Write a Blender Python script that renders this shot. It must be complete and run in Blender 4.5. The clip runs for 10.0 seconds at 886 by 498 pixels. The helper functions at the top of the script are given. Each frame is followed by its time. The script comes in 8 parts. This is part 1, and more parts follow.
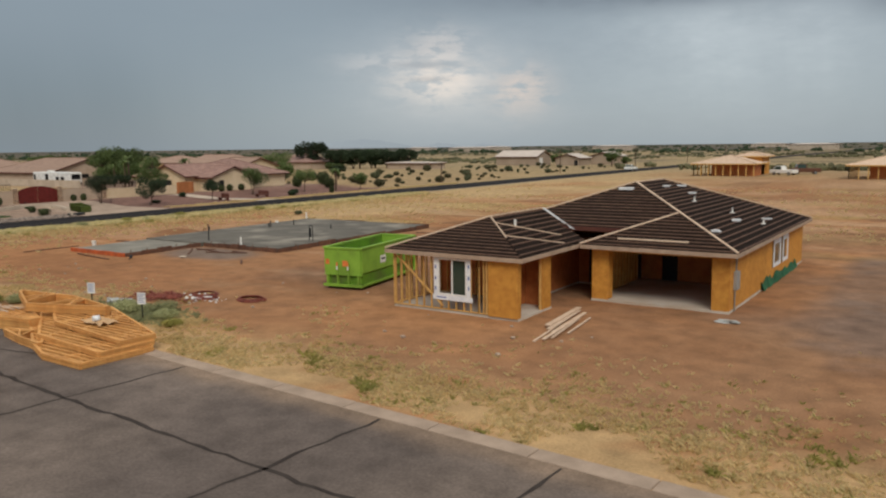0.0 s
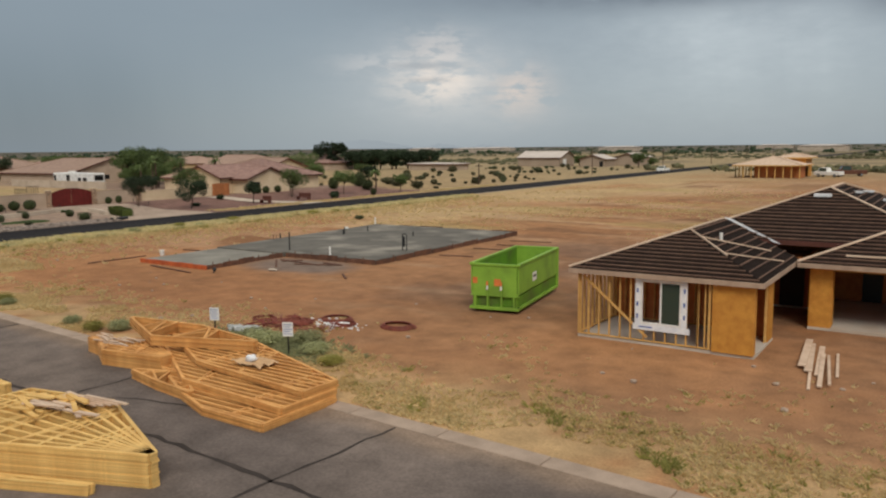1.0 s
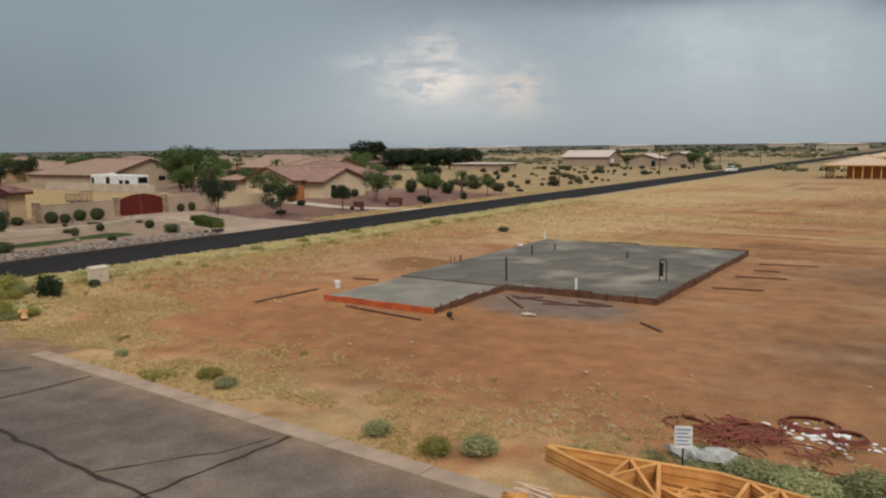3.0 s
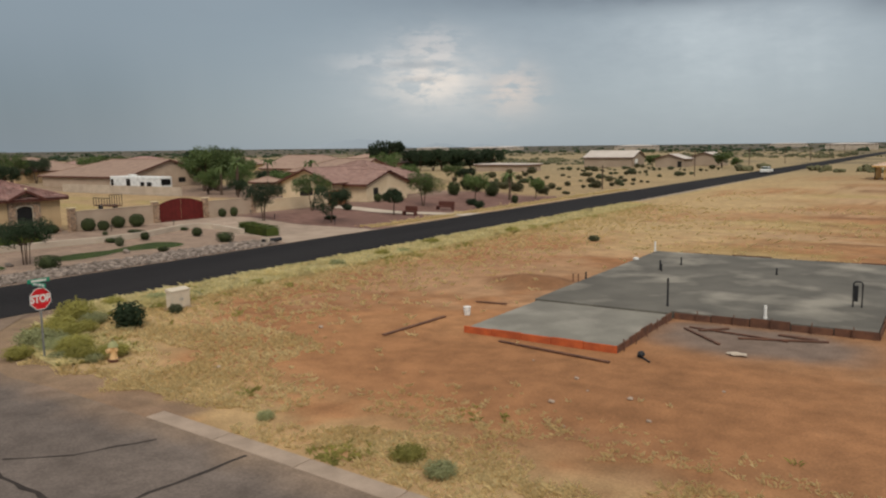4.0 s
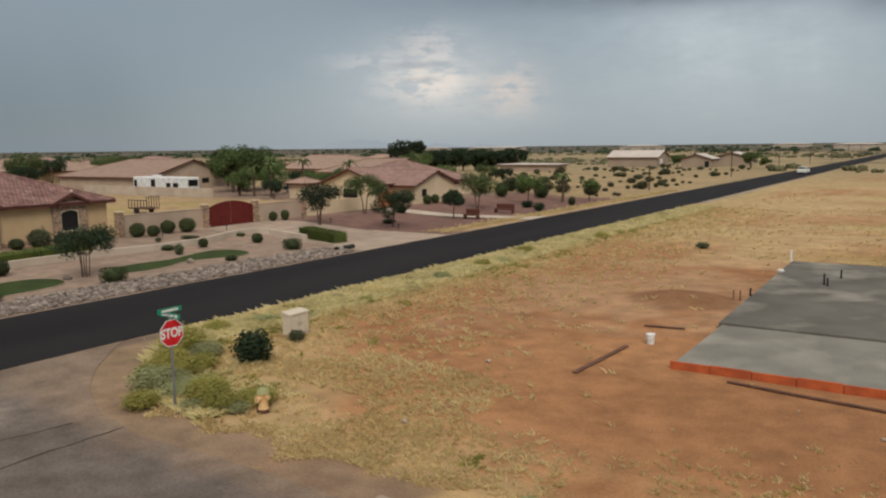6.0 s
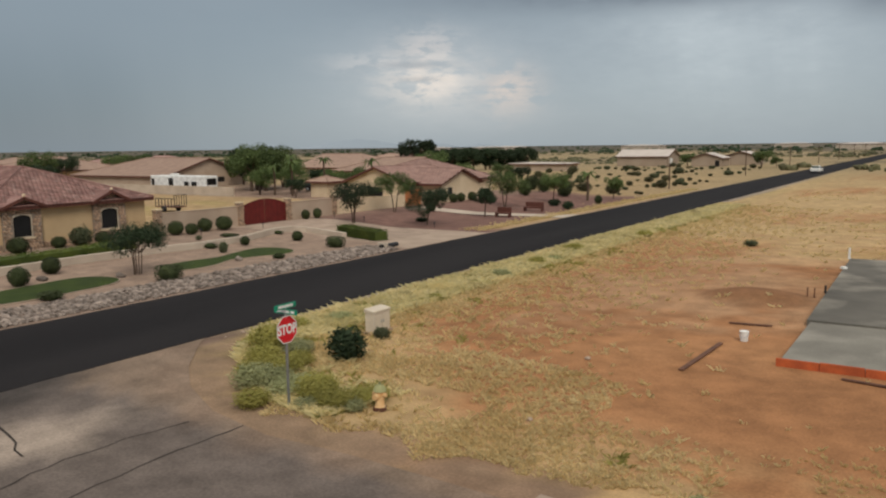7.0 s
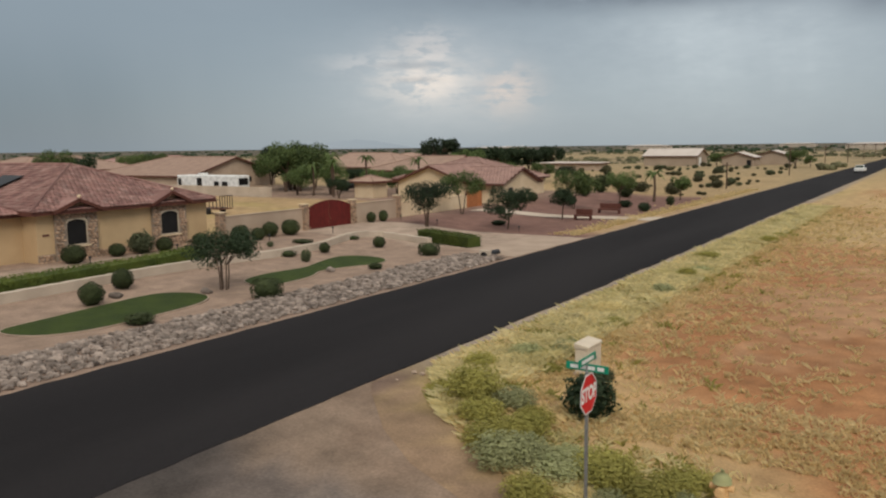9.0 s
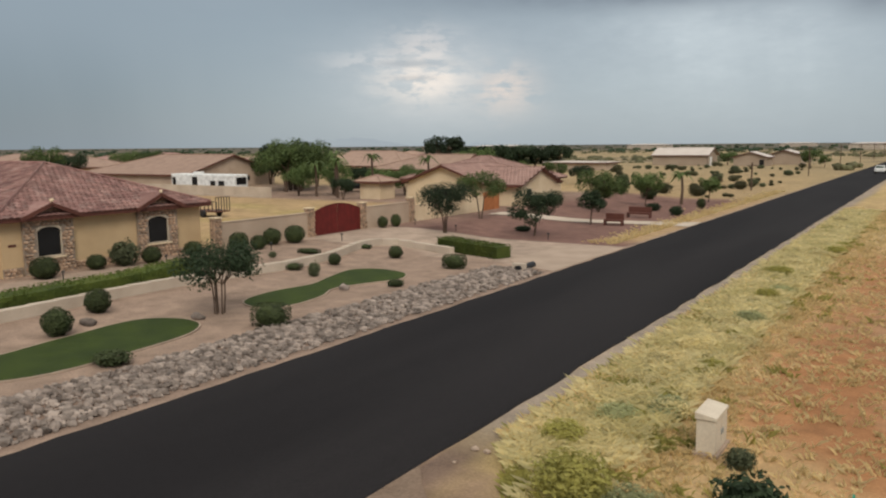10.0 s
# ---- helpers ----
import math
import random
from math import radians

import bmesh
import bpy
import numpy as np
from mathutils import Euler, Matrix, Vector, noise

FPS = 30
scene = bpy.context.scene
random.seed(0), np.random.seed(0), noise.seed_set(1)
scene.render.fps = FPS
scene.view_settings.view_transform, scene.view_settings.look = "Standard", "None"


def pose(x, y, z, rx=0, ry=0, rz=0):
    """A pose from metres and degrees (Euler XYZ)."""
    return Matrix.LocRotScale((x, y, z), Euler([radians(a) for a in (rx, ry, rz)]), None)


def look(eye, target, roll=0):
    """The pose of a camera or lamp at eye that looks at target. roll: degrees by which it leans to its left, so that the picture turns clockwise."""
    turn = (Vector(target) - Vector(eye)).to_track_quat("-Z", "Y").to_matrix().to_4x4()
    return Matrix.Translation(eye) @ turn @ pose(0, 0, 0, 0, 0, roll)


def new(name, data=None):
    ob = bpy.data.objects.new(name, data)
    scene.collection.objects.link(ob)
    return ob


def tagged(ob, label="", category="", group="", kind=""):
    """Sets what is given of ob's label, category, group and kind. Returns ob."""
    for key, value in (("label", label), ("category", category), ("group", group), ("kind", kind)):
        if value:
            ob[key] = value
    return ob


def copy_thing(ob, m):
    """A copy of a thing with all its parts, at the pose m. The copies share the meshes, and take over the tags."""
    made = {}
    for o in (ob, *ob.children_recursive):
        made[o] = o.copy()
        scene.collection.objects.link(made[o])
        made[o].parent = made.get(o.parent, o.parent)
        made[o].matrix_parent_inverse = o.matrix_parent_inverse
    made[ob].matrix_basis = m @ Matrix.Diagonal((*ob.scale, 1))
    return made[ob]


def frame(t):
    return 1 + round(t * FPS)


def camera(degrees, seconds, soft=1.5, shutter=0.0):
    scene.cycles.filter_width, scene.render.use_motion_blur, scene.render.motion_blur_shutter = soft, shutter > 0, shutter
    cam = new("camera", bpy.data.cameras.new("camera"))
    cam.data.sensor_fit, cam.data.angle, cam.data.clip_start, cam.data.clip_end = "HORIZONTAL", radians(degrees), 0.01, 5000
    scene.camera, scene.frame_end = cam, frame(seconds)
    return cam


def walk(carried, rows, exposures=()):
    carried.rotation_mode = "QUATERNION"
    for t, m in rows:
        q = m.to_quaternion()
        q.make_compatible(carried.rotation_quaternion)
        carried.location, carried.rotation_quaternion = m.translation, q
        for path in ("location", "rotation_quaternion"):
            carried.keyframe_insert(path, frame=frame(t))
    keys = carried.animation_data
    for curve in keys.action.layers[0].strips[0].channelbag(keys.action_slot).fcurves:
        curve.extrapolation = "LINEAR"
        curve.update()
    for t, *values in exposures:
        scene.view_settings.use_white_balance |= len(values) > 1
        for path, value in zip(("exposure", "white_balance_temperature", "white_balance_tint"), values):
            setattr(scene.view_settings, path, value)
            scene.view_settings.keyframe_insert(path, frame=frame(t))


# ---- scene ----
cam = camera(58.9, 10.0, soft=2.2)
PATH = [
    (0, (1.289, -0.949, 7.269), (0.186, 0.699, 7.009), -0.7),
    (0.5, (-3.469, -0.609, 7.268), (-4.572, 1.04, 7.009), -0.7),
    (1, (-8.243, -0.132, 7.271), (-9.343, 1.518, 7.013), -0.6),
    (1.5, (-13.059, 0.552, 7.28), (-14.158, 2.203, 7.021), -0.6),
    (2, (-17.806, 1.367, 7.294), (-18.903, 3.019, 7.035), -0.7),
    (2.5, (-22.548, 2.201, 7.307), (-23.644, 3.853, 7.049), -0.7),
    (3, (-27.322, 3.045, 7.349), (-28.415, 4.7, 7.089), -0.7),
    (4.5, (-40.199, 5.714, 7.477), (-41.286, 7.373, 7.217), -0.7),
    (5, (-42.718, 6.309, 7.471), (-43.804, 7.968, 7.21), -0.7),
    (6.5, (-46.56, 5.394, 7.295), (-47.642, 7.056, 7.036), -0.7),
    (7, (-48.385, 4.504, 7.213), (-49.465, 6.167, 6.953), -0.7),
    (7.5, (-50.653, 4.003, 7.119), (-51.732, 5.667, 6.86), -0.7),
    (8, (-53.273, 4.053, 7.061), (-54.351, 5.718, 6.802), -0.7),
    (8.5, (-55.744, 4.853, 7.01), (-56.821, 6.518, 6.751), -0.6),
    (9, (-58.018, 6.38, 6.913), (-59.094, 8.046, 6.654), -0.7),
    (9.5, (-60.437, 8.416, 6.874), (-61.51, 10.083, 6.613), -0.6),
    (10, (-62.889, 10.828, 6.881), (-63.959, 12.497, 6.618), -0.5),
]
walk(cam, [(t, look(eye, target, roll)) for t, eye, target, roll in PATH], [(0, 0.0), (8, 0.0), (9.2, 0.08), (10, 0.18)])

# ---- light ----
SUN_AZ, SUN_EL = radians(138), radians(42)   # from behind the shot, high and veiled
world = bpy.data.worlds.new("overcast_sky")
scene.world = world
world.use_nodes = True
wn, wl = world.node_tree.nodes, world.node_tree.links
wn.clear()


def wmath(op, a, b=None, c=None, clamp=False):
    n = wn.new("ShaderNodeMath")
    n.operation, n.use_clamp = op, clamp
    for i, v in enumerate((a, b, c)):
        if v is None:
            continue
        if isinstance(v, (int, float)):
            n.inputs[i].default_value = v
        else:
            wl.new(v, n.inputs[i])
    return n.outputs[0]


def wmix(f, a, b):
    n = wn.new("ShaderNodeMix")
    n.data_type = "RGBA"
    for k, v in ((0, f), (6, a), (7, b)):
        if isinstance(v, (int, float)):
            n.inputs[k].default_value = v
        elif isinstance(v, tuple):
            n.inputs[k].default_value = (*v, 1)
        else:
            wl.new(v, n.inputs[k])
    return n.outputs[2]


def wnoise(vec, scale, detail, rough=0.55):
    n = wn.new("ShaderNodeTexNoise")
    n.inputs["Scale"].default_value, n.inputs["Detail"].default_value = scale, detail
    n.inputs["Roughness"].default_value = rough
    wl.new(vec, n.inputs["Vector"])
    return n.outputs[0]


tc = wn.new("ShaderNodeTexCoord")
sep = wn.new("ShaderNodeSeparateXYZ")
wl.new(tc.outputs["Generated"], sep.inputs[0])
az = wmath("ARCTAN2", sep.outputs[0], sep.outputs[1])
el = wmath("ARCSINE", sep.outputs[2])
comb = wn.new("ShaderNodeCombineXYZ")
wl.new(wmath("MULTIPLY", az, 1.0), comb.inputs[0])
wl.new(wmath("MULTIPLY", el, 2.6), comb.inputs[1])
soft_clouds = wnoise(comb.outputs[0], 5.0, 3.0, 0.5)
fine_clouds = wnoise(comb.outputs[0], 26.0, 7.0, 0.62)


def torn(lo, hi, scale):
    """A torn cloud mask from noise."""
    n = wn.new("ShaderNodeMapRange")
    n.interpolation_type = "SMOOTHSTEP"
    n.inputs[1].default_value, n.inputs[2].default_value = lo, hi
    wl.new(wnoise(comb.outputs[0], scale, 8.0, 0.6), n.inputs[0])
    return n.outputs[0]


def bump_at(a0, e0, sa, se, ragged=0.0):
    """A soft cloud-shaped weight round an azimuth and elevation (degrees)."""
    da = wmath("DIVIDE", wmath("SUBTRACT", az, radians(a0)), radians(sa))
    de = wmath("DIVIDE", wmath("SUBTRACT", el, radians(e0)), radians(se))
    r = wmath("ADD", wmath("MULTIPLY", da, da), wmath("MULTIPLY", de, de))
    if ragged:
        r = wmath("ADD", r, wmath("MULTIPLY", wmath("SUBTRACT", fine_clouds, 0.5), ragged))
    return wmath("EXPONENT", wmath("MULTIPLY", wmath("MAXIMUM", r, 0.0), -1.0))


sky = wn.new("ShaderNodeTexSky")
sky.sky_type, sky.sun_disc = "NISHITA", False
sky.sun_elevation, sky.sun_rotation = SUN_EL, SUN_AZ
skyv = wn.new("ShaderNodeVectorMath")
skyv.operation = "SCALE"
wl.new(sky.outputs[0], skyv.inputs[0])
skyv.inputs[3].default_value = 0.10
# cloud deck: dull near the horizon, brighter towards the zenith
up = wn.new("ShaderNodeMapRange")
up.interpolation_type = "SMOOTHSTEP"
for k, v in ((1, radians(11)), (2, radians(70)), (3, 0.0), (4, 1.0)):
    up.inputs[k].default_value = v
wl.new(el, up.inputs[0])
low = wn.new("ShaderNodeMapRange")
for k, v in ((1, 0.0), (2, radians(9.0)), (3, 0.0), (4, 1.0)):
    low.inputs[k].default_value = v
wl.new(el, low.inputs[0])
deck = wmix(low.outputs[0], (0.330, 0.380, 0.410), (0.262, 0.318, 0.358))
deck = wmix(wmath("MULTIPLY", soft_clouds, 0.55), deck, (0.30, 0.345, 0.385))
# rain-dark air to the west, pale rain light to the north
deck = wmix(wmath("MULTIPLY", bump_at(-62, 2.5, 13, 5.5), 0.80), deck, (0.150, 0.190, 0.228))
deck = wmix(wmath("MULTIPLY", bump_at(-13, 6.6, 9.5, 4.8, 0.9), 0.80), deck, (0.56, 0.615, 0.64))
deck = wmix(wmath("MULTIPLY", bump_at(-33, 3.6, 9, 4.5, 0.5), 0.5), deck, (0.45, 0.50, 0.54))
deck = wmix(wmath("MULTIPLY", bump_at(-31.5, 2.3, 6.5, 1.2, 0.6), 0.4), deck, (0.49, 0.515, 0.535))
# falling rain in upright veils
veil = wn.new("ShaderNodeCombineXYZ")
wl.new(wmath("ADD", wmath("MULTIPLY", az, 1.0), wmath("MULTIPLY", el, 0.12)), veil.inputs[0])
wl.new(wmath("MULTIPLY", el, 0.10), veil.inputs[1])
shaft = wn.new("ShaderNodeMapRange")
for k, v in ((1, 0.36), (2, 0.64), (3, 0.0), (4, 1.0)):
    shaft.inputs[k].default_value = v
wl.new(wnoise(veil.outputs[0], 13.0, 3.0, 0.5), shaft.inputs[0])
deck = wmix(wmath("MULTIPLY", shaft.outputs[0], wmath("MULTIPLY", bump_at(-10, 3.5, 13, 4.6), 0.55)), deck, (0.37, 0.42, 0.455))
deck = wmix(wmath("MULTIPLY", shaft.outputs[0], wmath("MULTIPLY", bump_at(-52, 4.0, 14, 5.0), 0.14)), deck, (0.33, 0.375, 0.41))
# the torn bright gap
deck = wmix(wmath("MULTIPLY", bump_at(-33.6, 5.0, 5.4, 2.6, 1.2), 0.6), deck, (0.58, 0.595, 0.60))
deck = wmix(wmath("MULTIPLY", bump_at(-37.4, 5.9, 3.0, 0.6, 1.6), wmath("MULTIPLY", torn(0.42, 0.52, 17.0), 0.8)), deck, (0.60, 0.595, 0.59))
deck = wmix(wmath("MULTIPLY", bump_at(-33.9, 6.7, 2.1, 1.35, 1.6), wmath("MULTIPLY", torn(0.42, 0.53, 17.0), 0.9)), deck, (0.67, 0.635, 0.61))
deck = wmix(wmath("MULTIPLY", bump_at(-34.0, 4.6, 2.8, 1.35, 1.9), wmath("MULTIPLY", torn(0.40, 0.54, 22.0), 1.0)), deck, (0.83, 0.745, 0.67))
deck = wmix(wmath("MULTIPLY", bump_at(-28.1, 3.9, 1.9, 1.5, 1.4), wmath("MULTIPLY", torn(0.39, 0.52, 15.0), 0.9)), deck, (0.70, 0.605, 0.545))
deck = wmix(wmath("MULTIPLY", bump_at(-35.0, 5.75, 2.8, 0.26, 1.5), 0.7), deck, (0.36, 0.385, 0.41))
deck = wmix(wmath("MULTIPLY", bump_at(-34.6, 4.75, 1.6, 0.20, 1.5), 0.6), deck, (0.44, 0.43, 0.425))
# dark cloud base overhead
deck = wmix(wmath("MULTIPLY", bump_at(-14, 10.45, 17, 1.2, 1.2), wmath("MULTIPLY", torn(0.20, 0.42, 9.0), 1.0)), deck, (0.130, 0.150, 0.180))
deck = wmix(wmath("MULTIPLY", bump_at(-4, 9.3, 2.4, 1.5, 0.8), 0.8), deck, (0.17, 0.19, 0.22))
deck = wmix(wmath("MULTIPLY", torn(0.42, 0.66, 7.0), wmath("MULTIPLY", bump_at(-24, 8.6, 24, 3.2), 0.30)), deck, (0.225, 0.265, 0.305))
deck = wmix(up.outputs[0], deck, (1.06, 1.01, 0.93))
deck = wmix(0.08, deck, skyv.outputs[0])
bg = wn.new("ShaderNodeBackground")
wl.new(deck, bg.inputs[0])
bg.inputs[1].default_value = 1.0
wout = wn.new("ShaderNodeOutputWorld")
wl.new(bg.outputs[0], wout.inputs[0])

sun = new("sun", bpy.data.lights.new("sun", "SUN"))
sun.data.energy, sun.data.angle, sun.data.color = 1.75, radians(24), (1.0, 0.92, 0.80)
sun.rotation_euler = Euler((math.pi / 2 - SUN_EL, 0, math.pi - SUN_AZ))

# ---- materials ----


def mat(name, base, second=None, scale=2.0, rough=0.85, metal=0.0, bump=0.0, bump_scale=30.0, fine=0.12,
        per=0.0, stretch=(1, 1, 1), stain=None, stain_scale=0.5, stain_amt=0.5, spec=0.3, thin=0.0):
    """A procedural surface: two tones mixed by broad noise, fine grain, optional stains, relief, and a tone per piece."""
    m = bpy.data.materials.new(name)
    m.use_nodes = True
    nt = m.node_tree
    ns, ls = nt.nodes, nt.links
    bs = ns["Principled BSDF"]
    co = ns.new("ShaderNodeTexCoord")
    mp = ns.new("ShaderNodeMapping")
    mp.inputs["Scale"].default_value = stretch
    ls.new(co.outputs["Object"], mp.inputs[0])

    def nz(sc, det=4.0):
        n = ns.new("ShaderNodeTexNoise")
        n.inputs["Scale"].default_value, n.inputs["Detail"].default_value = sc, det
        ls.new(mp.outputs[0], n.inputs["Vector"])
        return n.outputs[0]

    def mx(f, a, b, mode="MIX"):
        n = ns.new("ShaderNodeMix")
        n.data_type, n.blend_type = "RGBA", mode
        for k, v in ((0, f), (6, a), (7, b)):
            if isinstance(v, (int, float)):
                n.inputs[k].default_value = v
            elif isinstance(v, tuple):
                n.inputs[k].default_value = (*v, 1)
            else:
                ls.new(v, n.inputs[k])
        return n.outputs[2]

    def rng(v, lo, hi, a, b):
        n = ns.new("ShaderNodeMapRange")
        for k, q in ((1, lo), (2, hi), (3, a), (4, b)):
            n.inputs[k].default_value = q
        ls.new(v, n.inputs[0])
        return n.outputs[0]

    second = second or tuple(c * 0.72 for c in base)
    col = mx(rng(nz(scale), 0.35, 0.65, 0, 1), base, second)
    if stain:
        col = mx(rng(nz(stain_scale, 6.0), 0.5, 0.68, 0, stain_amt), col, stain)
    if fine:
        g = rng(nz(bump_scale, 5.0), 0.25, 0.75, 1 - fine, 1 + fine)
        v = ns.new("ShaderNodeVectorMath")
        v.operation = "SCALE"
        ls.new(col, v.inputs[0])
        ls.new(g, v.inputs[3])
        col = v.outputs[0]
    if per:
        oi = ns.new("ShaderNodeObjectInfo")
        ge = ns.new("ShaderNodeNewGeometry")
        ad = ns.new("ShaderNodeMath")
        ad.operation = "ADD"
        ls.new(oi.outputs["Random"], ad.inputs[0])
        ls.new(ge.outputs["Random Per Island"], ad.inputs[1])
        v = ns.new("ShaderNodeVectorMath")
        v.operation = "SCALE"
        ls.new(col, v.inputs[0])
        ls.new(rng(ad.outputs[0], 0.2, 1.8, 1 - per, 1 + per), v.inputs[3])
        col = v.outputs[0]
    ls.new(col, bs.inputs["Base Color"])
    bs.inputs["Roughness"].default_value, bs.inputs["Metallic"].default_value = rough, metal
    bs.inputs["Specular IOR Level"].default_value = spec
    if thin:
        tl = ns.new("ShaderNodeBsdfTranslucent")
        ls.new(col, tl.inputs[0])
        ms = ns.new("ShaderNodeMixShader")
        ms.inputs[0].default_value = thin
        ls.new(bs.outputs[0], ms.inputs[1])
        ls.new(tl.outputs[0], ms.inputs[2])
        ls.new(ms.outputs[0], ns["Material Output"].inputs[0])
    if bump:
        b = ns.new("ShaderNodeBump")
        b.inputs["Strength"].default_value, b.inputs["Distance"].default_value = bump, 0.03
        ls.new(nz(bump_scale, 5.0), b.inputs["Height"])
        ls.new(b.outputs[0], bs.inputs["Normal"])
    return m


